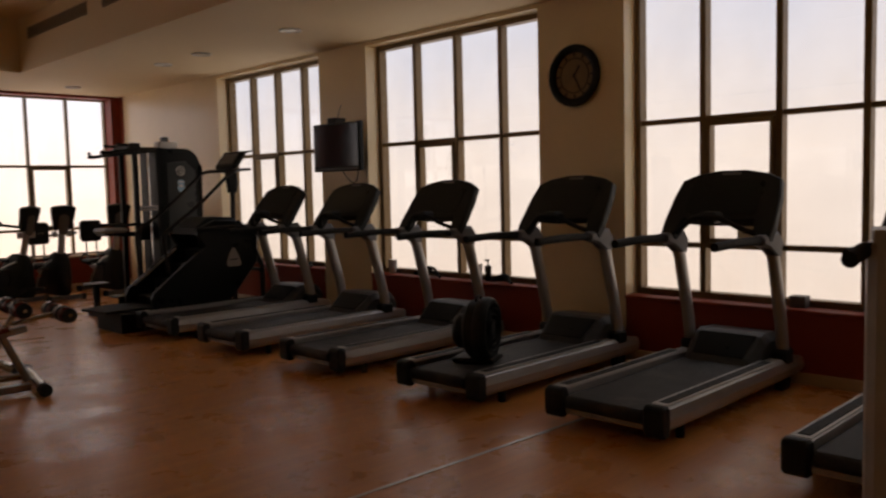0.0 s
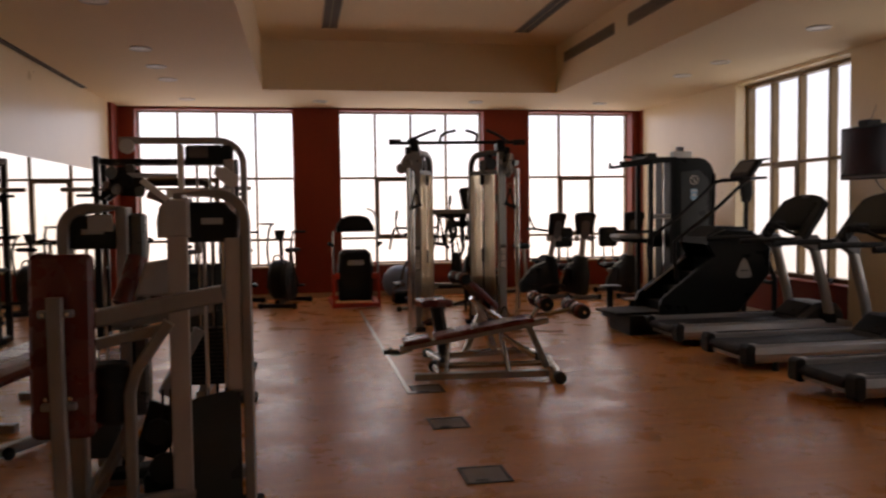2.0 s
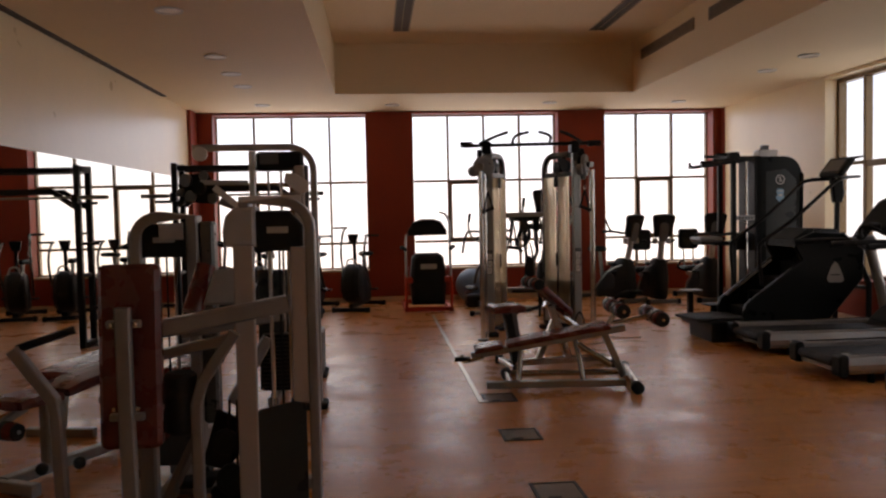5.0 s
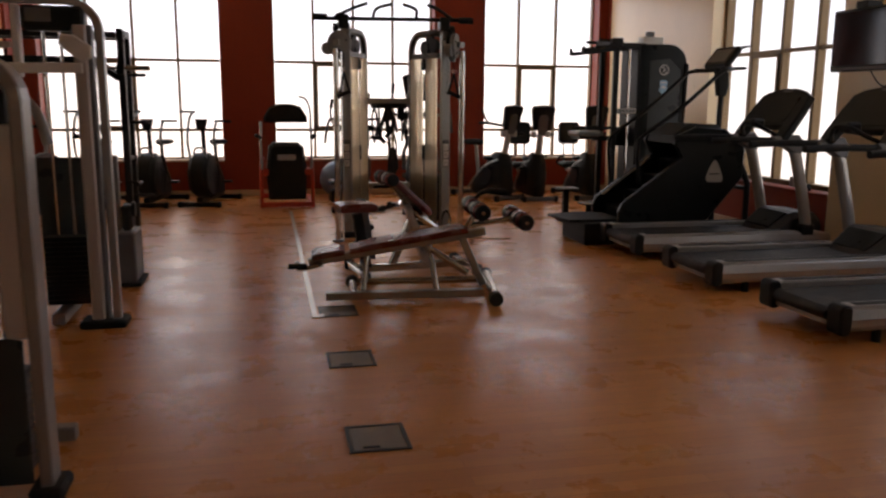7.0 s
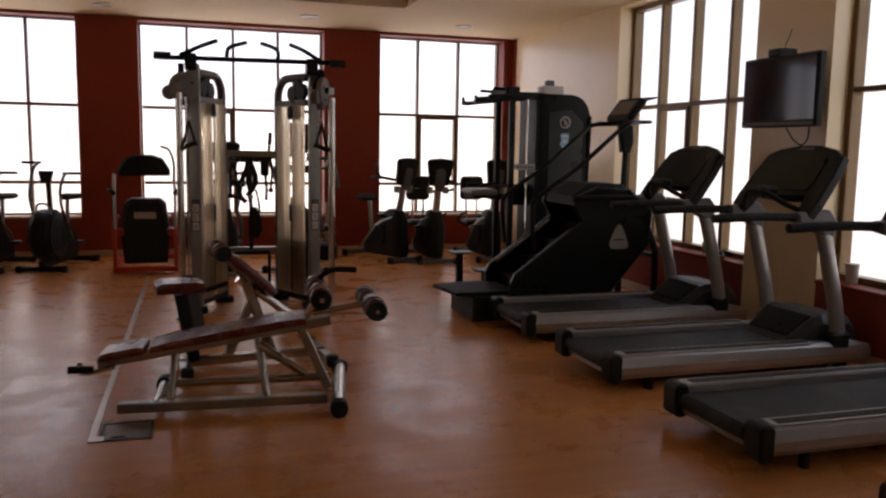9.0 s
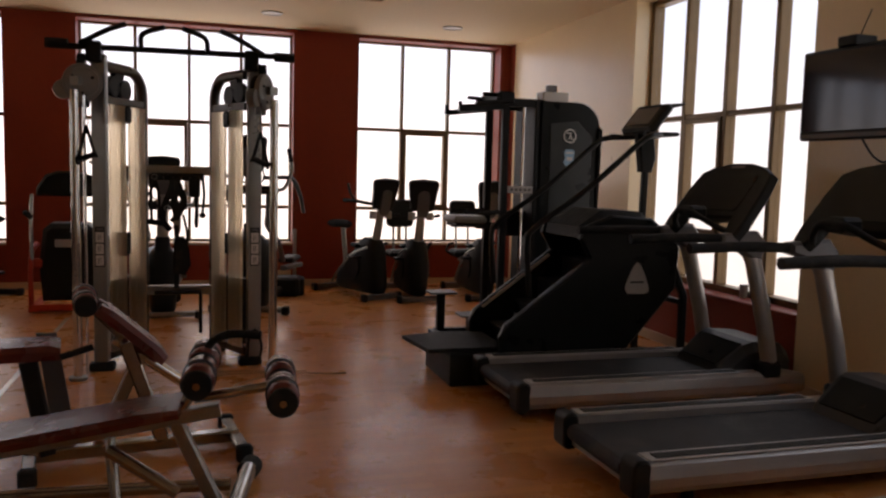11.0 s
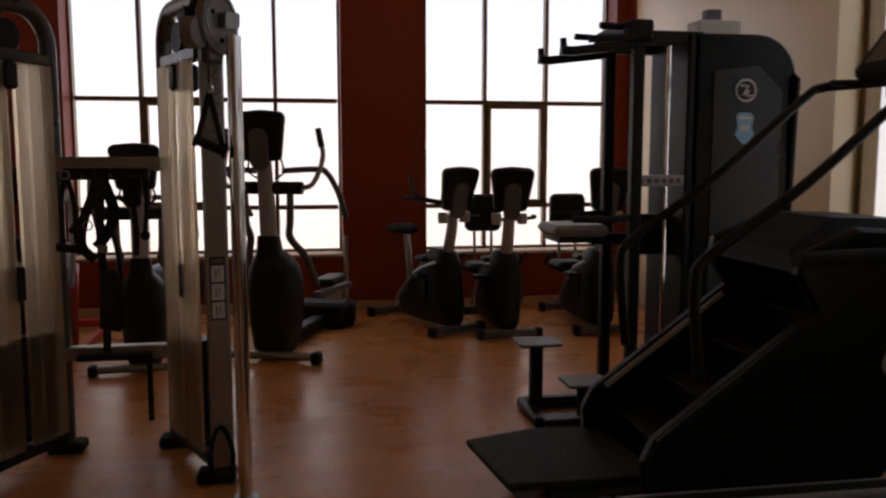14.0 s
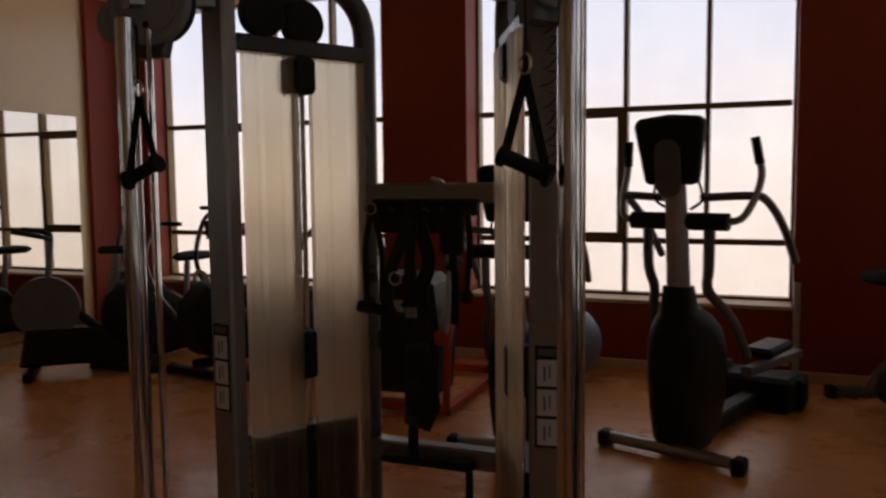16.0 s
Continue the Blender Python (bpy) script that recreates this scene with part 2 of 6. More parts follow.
BRUSHED = material("champagne_shroud", (0.46, 0.42, 0.385), 0.38, metal=0.15, vary=0.08, scale=3, stretch=(1, 1, 0.3))
SMOKE = material("smoked_shield", (0.040, 0.048, 0.050), 0.3, spec=0.3, vary=0.2, scale=4)
WHITE = material("white_plastic", (0.72, 0.71, 0.68), 0.45, vary=0.06, scale=9)
PALEGREY = material("pale_grey_plastic", (0.44, 0.44, 0.435), 0.45, vary=0.1, scale=7)
DISCGREY = material("grey_pulley_cover", (0.24, 0.245, 0.235), 0.45, vary=0.14, scale=9, dirt=0.12)
BLUE = material("pale_blue_sticker", (0.30, 0.52, 0.68), 0.5, vary=0.1, scale=14)
SCREEN = material("dark_screen_glass", (0.008, 0.008, 0.010), 0.08, vary=0.1, scale=3, rough_vary=0.03)
TAN = material("tan_rubber_band", (0.52, 0.30, 0.15), 0.6, vary=0.15, scale=20)
YELLOWED = material("clock_dial", (0.23, 0.14, 0.06), 0.5, vary=0.15, scale=9)
ALU = material("aluminium_trim", (0.62, 0.58, 0.52), 0.35, metal=0.8, vary=0.12, scale=12)
GALV = material("floor_box_lid", (0.20, 0.17, 0.13), 0.45, metal=0.4, vary=0.2, scale=14, bump=0.2)
# dark brown that stands in for shade inside slots and gaps
SLOTSHADE = material("slot_shade_dark", (0.05, 0.035, 0.02), 0.7, vary=0.2, scale=8)
VENT = material("vent_blade_paint", (0.30, 0.22, 0.13), 0.6, vary=0.12, scale=8)
BLUEBALL = material("blue_grey_ball", (0.16, 0.23, 0.34), 0.4, vary=0.1, scale=6)

# ---- mesh building ----


class Build:
    """Collects simple solids into one mesh."""

    def __init__(self):
        self.v, self.f, self.smooth = [], [], []

    def add(self, verts, faces, smooth=False):
        o = len(self.v)
        self.v += [tuple(p) for p in verts]
        self.f += [tuple(i + o for i in f) for f in faces]
        self.smooth += [smooth] * len(faces)
        return self

    def box(self, x0, x1, y0, y1, z0, z1, c=0.0, m=None):
        """A box with edges chamfered by c; m: a matrix for it."""
        x0, x1, y0, y1, z0, z1 = min(x0, x1), max(x0, x1), min(y0, y1), max(y0, y1), min(z0, z1), max(z0, z1)
        c = min(c, 0.49 * min(x1 - x0, y1 - y0, z1 - z0))
        if c <= 0:
            v = [Vector((x, y, z)) for x in (x0, x1) for y in (y0, y1) for z in (z0, z1)]
            f = [(0, 1, 3, 2), (4, 6, 7, 5), (0, 4, 5, 1), (2, 3, 7, 6), (0, 2, 6, 4), (1, 5, 7, 3)]
        else:
            v, idx = [], {}
            for i, x in enumerate((x0, x1)):
                for j, y in enumerate((y0, y1)):
                    for k, z in enumerate((z0, z1)):
                        sx, sy, sz = (1, -1)[i] * c, (1, -1)[j] * c, (1, -1)[k] * c
                        idx[i, j, k] = len(v)
                        v += [Vector((x, y + sy, z + sz)), Vector((x + sx, y, z + sz)), Vector((x + sx, y + sy, z))]
            g = lambda i, j, k, a: idx[i, j, k] + a
            f = []
            for s in (0, 1):
                f.append((g(s, 0, 0, 0), g(s, 0, 1, 0), g(s, 1, 1, 0), g(s, 1, 0, 0)))
                f.append((g(0, s, 0, 1), g(1, s, 0, 1), g(1, s, 1, 1), g(0, s, 1, 1)))
                f.append((g(0, 0, s, 2), g(0, 1, s, 2), g(1, 1, s, 2), g(1, 0, s, 2)))
            for p in (0, 1):
                for q in (0, 1):
                    f.append((g(p, q, 0, 0), g(p, q, 1, 0), g(p, q, 1, 1), g(p, q, 0, 1)))
                    f.append((g(p, 0, q, 0), g(p, 0, q, 2), g(p, 1, q, 2), g(p, 1, q, 0)))
                    f.append((g(0, p, q, 1), g(1, p, q, 1), g(1, p, q, 2), g(0, p, q, 2)))
            for i in (0, 1):
                for j in (0, 1):
                    for k in (0, 1):
                        f.append((g(i, j, k, 0), g(i, j, k, 1), g(i, j, k, 2)))
        if m:
            v = [m @ p for p in v]
        return self.add(v, f)

    def tube(self, pts, r, n=10, rect=None, closed=False, caps=True, flat=1.0):
        """A round tube of radius r along points, or a rectangular one of rect=(w, h)."""
        p = [Vector(q) for q in pts]
        tang = []
        for i in range(len(p)):
            a = p[i - 1] if (i or closed) else p[i]
            b = p[(i + 1) % len(p)] if (i < len(p) - 1 or closed) else p[i]
            tang.append((b - a).normalized())
        up = Vector((0, 0, 1)) if abs(tang[0].z) < 0.9 else Vector((0, 1, 0))
        side = tang[0].cross(up).normalized()
        rings = []
        for i, t in enumerate(tang):
            side = (side - t * side.dot(t)).normalized()
            u = side.cross(t).normalized()
            rad = r[i] if isinstance(r, (list, tuple)) else r
            k = 1.0
            if 0 < i < len(p) - 1:
                d = (p[i] - p[i - 1]).normalized().dot((p[i + 1] - p[i]).normalized())
                k = 1.0 / max(0.6, math.sqrt(max(0.0, (1 + d) / 2)))
            if rect:
                w, h = rect[0] / 2, rect[1] / 2
                b = min(w, h) * 0.25
                ring = [(-w, -h + b), (-w + b, -h), (w - b, -h), (w, -h + b), (w, h - b), (w - b, h), (-w + b, h), (-w, h - b)]
                rings.append([p[i] + side * a + u * c * k for a, c in ring])
            else:
                rings.append([p[i] + side * (rad * math.cos(2 * math.pi * j / n)) + u * (rad * flat * math.sin(2 * math.pi * j / n)) for j in range(n)])
        k = len(rings[0])
        v = [q for ring in rings for q in ring]
        f = []
        last = len(rings) if closed else len(rings) - 1
        for i in range(last):
            for j in range(k):
                a, b = i * k, ((i + 1) % len(rings)) * k
                f.append((a + j, a + (j + 1) % k, b + (j + 1) % k, b + j))
        self.add(v, f, smooth=not rect)
        if caps and not closed:
            self.add(rings[0], [tuple(range(k))[::-1]])
            self.add(rings[-1], [tuple(range(k))])
        return self

    def cyl(self, a, b, r, n=14):
        return self.tube([a, b], r, n)

    def disc(self, centre, axis, r, depth, n=28, edge=0.004):
        """A round plate with a softened rim."""
        a = Vector(axis).normalized()
        c = Vector(centre)
        h = depth / 2
        e = min(edge, h * 0.8)
        return self.tube([c - a * h, c - a * (h - e), c + a * (h - e), c + a * h], [r - e, r, r, r - e], n)

    def ball(self, c, r, n=16, k=10, squash=(1, 1, 1)):
        c = Vector(c)
        v, f = [], []
        for i in range(k + 1):
            th = math.pi * i / k
            for j in range(n):
                ph = 2 * math.pi * j / n
                v.append(c + Vector((r * squash[0] * math.sin(th) * math.cos(ph), r * squash[1] * math.sin(th) * math.sin(ph), r * squash[2] * math.cos(th))))
        for i in range(k):
            for j in range(n):
                f.append((i * n + j, i * n + (j + 1) % n, (i + 1) * n + (j + 1) % n, (i + 1) * n + j))
        return self.add(v, f, True)

    def slab(self, outline, at, thick, axis="y", c=0.0):
        """An outline in the plane across an axis, extruded from at by thick, rim softened by c.
        Axis y: outline is (x, z); axis x: (y, z); axis z: (x, y)."""
        o = [Vector((a, b)) for a, b in outline]
        area = sum(o[i - 1].x * o[i].y - o[i].x * o[i - 1].y for i in range(len(o)))
        if area < 0:
            o.reverse()
        k = len(o)
        mid = sum(o, Vector((0, 0))) / k

        def inset(d):
            out = []
            for i in range(k):
                a, b = (o[i] - o[i - 1]).normalized(), (o[(i + 1) % k] - o[i]).normalized()
                na, nb = Vector((-a.y, a.x)), Vector((-b.y, b.x))
                w = na + nb
                w = w / max(0.35, w.dot(na)) if w.length > 1e-6 else na
                out.append(o[i] + w * d)
            return out

        layers = [(at, o), (at + thick, o)]
        if c:
            s = 1 if thick > 0 else -1
            layers = [(at, inset(c)), (at + s * c, o), (at + thick - s * c, o), (at + thick, inset(c))]
        to3 = {"y": lambda p, d: (p.x, d, p.y), "x": lambda p, d: (d, p.x, p.y), "z": lambda p, d: (p.x, p.y, d)}[axis]
        v = [to3(p, d) for d, ring in layers for p in ring]
        f = []
        for i in range(len(layers) - 1):
            for j in range(k):
                f.append((i * k + j, i * k + (j + 1) % k, (i + 1) * k + (j + 1) % k, (i + 1) * k + j))
        f.append(tuple(range(k))[::-1])
        f.append(tuple(range((len(layers) - 1) * k, len(layers) * k)))
        return self.add(v, f)

    def strip(self, sections):
        """A skin through closed rings of equal length, capped."""
        k = len(sections[0])
        v = [p for s in sections for p in s]
        f = [(i * k + j, i * k + (j + 1) % k, (i + 1) * k + (j + 1) % k, (i + 1) * k + j) for i in range(len(sections) - 1) for j in range(k)]
        f += [tuple(range(k))[::-1], tuple(range((len(sections) - 1) * k, len(sections) * k))]
        return self.add(v, f)

    def loft(self, levels, n=20, power=0.7):
        """A rounded body through level rings (z, centre y, half x, half y)."""
        rings = []
        for z, yc, rx, ry in levels:
            ring = []
            for j in range(n):
                c, q = math.cos(2 * math.pi * j / n), math.sin(2 * math.pi * j / n)
                ring.append((rx * math.copysign(abs(c) ** power, c), yc + ry * math.copysign(abs(q) ** power, q), z))
            rings.append(ring)
        v = [p for r in rings for p in r]
        f = [(i * n + j, i * n + (j + 1) % n, (i + 1) * n + (j + 1) % n, (i + 1) * n + j) for i in range(len(rings) - 1) for j in range(n)]
        self.add(v, f, True)
        self.add(rings[0], [tuple(range(n))[::-1]])
        return self.add(rings[-1], [tuple(range(n))])

    def mesh(self, name):
        me = bpy.data.meshes.new(name)
        me.from_pydata(self.v, [], self.f)
        bm = bmesh.new()
        bm.from_mesh(me)
        bmesh.ops.recalc_face_normals(bm, faces=bm.faces)
        for face, s in zip(bm.faces, self.smooth):
            face.smooth = s
        for e in bm.edges:
            if len(e.link_faces) == 2 and e.calc_face_angle(0) > 0.7:
                e.smooth = False
        bm.to_mesh(me)
        bm.free()
        return me


def part(name, build, mat, parent=None, label="", m=None):
    """Links a build as ONE mesh object under a thing or a part."""
    me = build.mesh(name)
    me.materials.append(mat)
    ob = new(name, me)
    if parent is not None:
        ob.parent = parent
    if m is not None:
        ob.matrix_basis = m
    if label:
        ob["label"] = label
    return ob


def thing(name, label, category, group="", m=None):
    e = new(name)
    e.empty_display_size = 0.1
    tagged(e, label, category, group)
    if m is not None:
        e.matrix_basis = m
    return e


def setting(name, build, mat, label, category):
    return tagged(part(name, build, mat), label, category, kind="structure")


def arc(cx, cy, r, a0, a1, n=8):
    return [(cx + r * math.cos(radians(a0 + (a1 - a0) * i / n)), cy + r * math.sin(radians(a0 + (a1 - a0) * i / n))) for i in range(n + 1)]


def rounded(x0, x1, y0, y1, r, n=5):
    return arc(x1 - r, y1 - r, r, 0, 90, n) + arc(x0 + r, y1 - r, r, 90, 180, n) + arc(x0 + r, y0 + r, r, 180, 270, n) + arc(x1 - r, y0 + r, r, 270, 360, n)


def smooth_path(pts, n=5):
    """A Catmull-Rom curve through points."""
    p = [Vector(q) for q in pts]
    p = [p[0] * 2 - p[1]] + p + [p[-1] * 2 - p[-2]]
    out = []
    for i in range(1, len(p) - 2):
        for k in range(n):
            t = k / n
            out.append(0.5 * (2 * p[i] + (p[i + 1] - p[i - 1]) * t + (2 * p[i - 1] - 5 * p[i] + 4 * p[i + 1] - p[i + 2]) * t * t + (3 * p[i] - p[i - 1] - 3 * p[i + 1] + p[i + 2]) * t ** 3))
    return out + [p[-2]]

# ---- the room ----
WEST, EAST, NORTH, SOUTH, CEILING, TRAY = -2.79, 6.03, 13.75, -3.5, 3.15, 3.85
DEEP, DEEP_SIDE = 0.30, 0.22            # window recesses
SILL, HEAD, MID, LOW = 0.545, 3.11, 2.0, 0.975
FAR_WINDOWS = [(-2.50, -0.01, 4), (0.745, 3.195, 4), (4.0, 5.885, 3)]
# the last one is unseen, added at the row's spacing to light the room from behind
SIDE_WINDOWS = [(8.15, 10.53), (4.82, 7.27), (1.45, 3.91), (-1.88, 0.576)]
TX0, TX1, TY0, TY1 = -0.41, 3.85, -1.5, 11.75     # ceiling recess

floor = setting("floor", Build().box(WEST - 0.3, EAST + 0.28, SOUTH - 0.3, NORTH + 0.36, -0.12, 0.0), FLOOR,
                "warm brown wood-look vinyl floor with worn satin gloss", "floor")

wn = Build()
xs = [WEST - 0.3] + [v for w in FAR_WINDOWS for v in w[:2]] + [EAST + DEEP_SIDE + 0.06]
for a, b in zip(xs[0::2], xs[1::2]):
    wn.box(a, b, NORTH, NORTH + DEEP + 0.06, 0, 3.9)
for a, b, _ in FAR_WINDOWS:
    wn.box(a, b, NORTH, NORTH + DEEP + 0.06, 0, SILL - 0.03)
    wn.box(a, b, NORTH, NORTH + DEEP + 0.06, HEAD, 3.9)
setting("wall_north", wn, RED, "oxblood red painted wall with three window openings", "wall")

we = Build()
ys = [SOUTH] + [v for w in reversed(SIDE_WINDOWS) for v in w] + [NORTH]
for a, b in zip(ys[0::2], ys[1::2]):
    we.box(EAST, EAST + DEEP_SIDE + 0.06, a, b, 0, 3.9)
for a, b in SIDE_WINDOWS:
    we.box(EAST + 0.004, EAST + DEEP_SIDE + 0.06, a, b, HEAD, 3.9)
setting("wall_east", we, CREAM, "cream painted wall with deep window recesses", "wall")
for k, (a, b) in enumerate(SIDE_WINDOWS):
    setting("wall_spandrel_%d" % (k + 1), Build().box(EAST, EAST + DEEP_SIDE + 0.06, a, b, 0, SILL - 0.03), RED,
            "oxblood red painted wall panel below a window", "wall")
    setting("window_sill_%d" % (k + 1), Build().box(EAST - 0.02, EAST + DEEP_SIDE, a, b, SILL - 0.03, SILL, 0.006), RED,
            "oxblood red painted deep window sill", "sill")
for k, (a, b, _) in enumerate(FAR_WINDOWS):
    setting("window_sill_%d" % (k + 5), Build().box(a, b, NORTH - 0.015, NORTH + DEEP, SILL - 0.03, SILL, 0.006), SKIRT,
            "pale painted window sill below the glass", "sill")
setting("wall_west", Build().box(WEST - 0.3, WEST, SOUTH, NORTH, 0, 3.9), CREAM, "cream painted wall behind a wide mirror", "wall")
setting("wall_south", Build().box(WEST - 0.3, EAST + 0.28, SOUTH - 0.3, SOUTH, 0, 3.9), CREAM, "plain cream painted wall", "wall")

setting("wall_pier_northeast", Build().box(EAST - 0.004, EAST, 13.60, NORTH, 0, CEILING), RED, "oxblood red painted corner return", "wall")
setting("wall_pier_northwest", Build().box(WEST, WEST + 0.05, 13.28, NORTH, 0, CEILING), RED, "oxblood red painted corner pier", "wall")

# ceiling: low band round a raised middle
cb = Build()
cb.box(WEST, TX0, SOUTH, NORTH, CEILING, TRAY + 0.1)
cb.box(TX1, EAST, SOUTH, NORTH, CEILING, TRAY + 0.1)
cb.box(TX0, TX1, TY1, NORTH, CEILING, TRAY + 0.1)
cb.box(TX0, TX1, SOUTH, TY0, CEILING, TRAY + 0.1)
cb.box(TX0, TX1, TY0, TY1, TRAY, TRAY + 0.1)
setting("ceiling", cb, CEIL, "pale plaster ceiling with a raised middle tray", "ceiling")
roof = setting("roof_slab", Build().box(WEST - 0.4, EAST + 0.32, SOUTH - 0.4, NORTH + 0.40, 3.96, 4.1), CEIL, "plain plaster slab above the ceiling", "ceiling")

# no gap is cut here: its shade is a thin dark strip under the ceiling
setting("trim_shade_strip", Build().box(WEST + 0.002, WEST + 0.075, SOUTH, 11.75, CEILING - 0.012, CEILING - 0.001, 0.002), SLOTSHADE, "dark strip painted as the shade of a gap between wall and ceiling", "trim")

# skirting
sk = Build()
sk.box(WEST, EAST, NORTH - 0.018, NORTH, 0, 0.085, 0.004)
setting("baseboard_north", sk, SKIRT, "pale brown painted skirting along the red wall", "skirting")
setting("baseboard_east", Build().box(EAST - 0.018, EAST, SOUTH, NORTH - 0.02, 0, 0.085, 0.004), SKIRT, "pale brown painted skirting", "skirting")
setting("baseboard_west", Build().box(WEST, WEST + 0.018, SOUTH, NORTH - 0.02, 0, 0.085, 0.004), SKIRT, "pale brown painted skirting below the mirror", "skirting")

# mirror sheets on the west wall
MIRROR_Y = [1.4, 3.08, 4.75, 6.42, 8.1, 9.77, 11.44, 13.1]
for k, (a, b) in enumerate(zip(MIRROR_Y[:-1], MIRROR_Y[1:])):
    mo = thing("wall_mirror", "tall frameless silver mirror sheet fixed to the cream wall", "mirror", "mirror sheets on the wall", pose(WEST, a, 0.14))
    part("glass", Build().box(0.072, 0.078, 0.002, b - a - 0.002, 0, 1.92, 0.001), MIRROR, mo)
    part("backing_board", Build().box(0.002, 0.071, 0.004, b - a - 0.004, 0.004, 1.915), SKIRT, mo, "painted backing board")


def window(name, label, width, cols, m, sash_col, F=0.022, bar=0.018, thick=0.05):
    """A bronze window in local x (across) and z (up); glass at y 0."""
    w = tagged(new(name), label, "window", "tall windows", "structure")
    w.matrix_basis = m
    T = thick
    z0, z1 = SILL, HEAD
    part("window_frame", Build().box(0, F, -T, T, z0, z1, 0.004).box(width - F, width, -T, T, z0, z1, 0.004)
         .box(F, width - F, -T, T, z0, z0 + F, 0.004).box(F, width - F, -T, T, z1 - F, z1, 0.004), BRONZE, w)
    step = width / cols
    xs = [F / 2] + [i * step for i in range(1, cols)] + [width - F / 2]
    for i in range(1, cols):
        part("mullion", Build().box(xs[i] - bar, xs[i] + bar, -T + 0.005, T - 0.005, z0 + F, z1 - F, 0.004), BRONZE, w)
    rows = [z0 + F / 2, LOW, MID, z1 - F / 2]
    for z in (LOW, MID):
        for i in range(cols):
            a, b = xs[i] + bar + 0.0005, xs[i + 1] - bar - 0.0005
            part("transom", Build().box(a, b, -0.042, 0.042, z - 0.021, z + 0.021, 0.004), BRONZE, w)
    for i in range(cols):
        for j in range(3):
            a, b, c, d = xs[i] + bar, xs[i + 1] - bar, rows[j] + 0.021, rows[j + 1] - 0.021
            if i == sash_col and j == 1:
                s = part("opening_sash", Build().box(a + 0.002, a + 0.042, -0.06, 0.03, c + 0.002, d - 0.002, 0.004).box(b - 0.042, b - 0.002, -0.06, 0.03, c + 0.002, d - 0.002, 0.004)
                         .box(a + 0.042, b - 0.042, -0.06, 0.03, c + 0.002, c + 0.04, 0.004).box(a + 0.042, b - 0.042, -0.06, 0.03, d - 0.04, d - 0.002, 0.004), BRONZE, w)
                part("handle", Build().box(b - 0.04, b - 0.018, -0.085, -0.06, (c + d) / 2 - 0.07, (c + d) / 2 + 0.07, 0.005), BRONZE, s)
                a, b, c, d = a + 0.05, b - 0.05, c + 0.04, d - 0.05
            g = part("pane", Build().box(a, b, -0.004, 0.004, c, d), GLASS, w)
            g.visible_shadow = False
    return w


for k, (a, b, c) in enumerate(FAR_WINDOWS):
    window("window_%d" % (k + 1), "tall bronze-framed window full of hazy daylight in the red wall", b - a, c, pose(a, NORTH + DEEP, 0), 1)
# window_7 is the unseen one, added for its daylight
for k, (a, b) in enumerate(SIDE_WINDOWS):
    window("window_%d" % (k + 4), "tall bronze-framed window full of hazy daylight in the cream wall", b - a, 4, pose(EAST + DEEP_SIDE, b, 0, 0, 0, -90), 1, 0.05, 0.026, 0.055)

# hazy sky just outside the glass
setting("backdrop_north", Build().box(WEST - 4, EAST + 2.2, NORTH + 2.0, NORTH + 2.02, -5, 9.0), HAZE, "pale dusty sky beyond the far windows", "sky")
setting("backdrop_east", Build().box(EAST + 2.2, EAST + 2.22, SOUTH - 3, NORTH + 2.0, -5, 9.0), HAZE_EAST, "pale dusty sky beyond the side windows", "sky")

# ---- ceiling fittings ----
LIGHT = material("lamp_lens", (0.80, 0.78, 0.70), 0.3, vary=0.04, scale=8)


def downlight(x, y):
    d = thing("ceiling_light", "white round recessed downlight, switched off, set in the ceiling", "light", "recessed downlights", pose(x, y, CEILING))
    ring = [(0.105 * math.cos(i * math.pi / 14), 0.105 * math.sin(i * math.pi / 14), -0.006) for i in range(28)]
    part("ring", Build().tube(ring, 0.011, 6, closed=True), WHITE, d)
    part("lens", Build().disc((0, 0, -0.004), (0, 0, 1), 0.097, 0.006), LIGHT, d)
    return d


_dl = downlight(4.98, 7.2)
for x, y in ((4.98, 9.03), (4.98, 10.0), (4.92, 12.8), (2.85, 12.78), (0.41, 12.9), (-1.56, 12.8), (-1.55, 10.95), (-1.53, 10.0), (-1.51, 8.95), (4.98, 5.2), (4.98, 3.2), (-1.5, 7.0), (-1.5, 5.0)):
    copy_thing(_dl, pose(x, y, CEILING))


def grille(y0, y1):
    """A long slotted grille on the recess's side face."""
    g = thing("ceiling_vent", "long painted linear air grille on the ceiling recess side", "vent", "linear air grilles", pose(TX1, y0, 3.54))
    w = y1 - y0
    # dark sheet in place of the shaded hollow behind the slats
    part("backing", Build().box(-0.004, -0.001, 0, w, 0, 0.14), SLOTSHADE, g)
    part("frame", Build().box(-0.014, -0.004, 0, w, 0, 0.016, 0.003).box(-0.014, -0.004, 0, w, 0.124, 0.14, 0.003)
         .box(-0.014, -0.004, 0, 0.016, 0.016, 0.124, 0.003).box(-0.014, -0.004, w - 0.016, w, 0.016, 0.124, 0.003), VENT, g)
    for k in range(5):
        z = 0.026 + k * 0.02
        part("slat", Build().box(-0.013, -0.004, 0.016, w - 0.016, z, z + 0.007, 0.001), VENT, g)


for y0, y1 in ((9.49, 11.37), (7.2, 9.06), (4.9, 6.76)):
    grille(y0, y1)
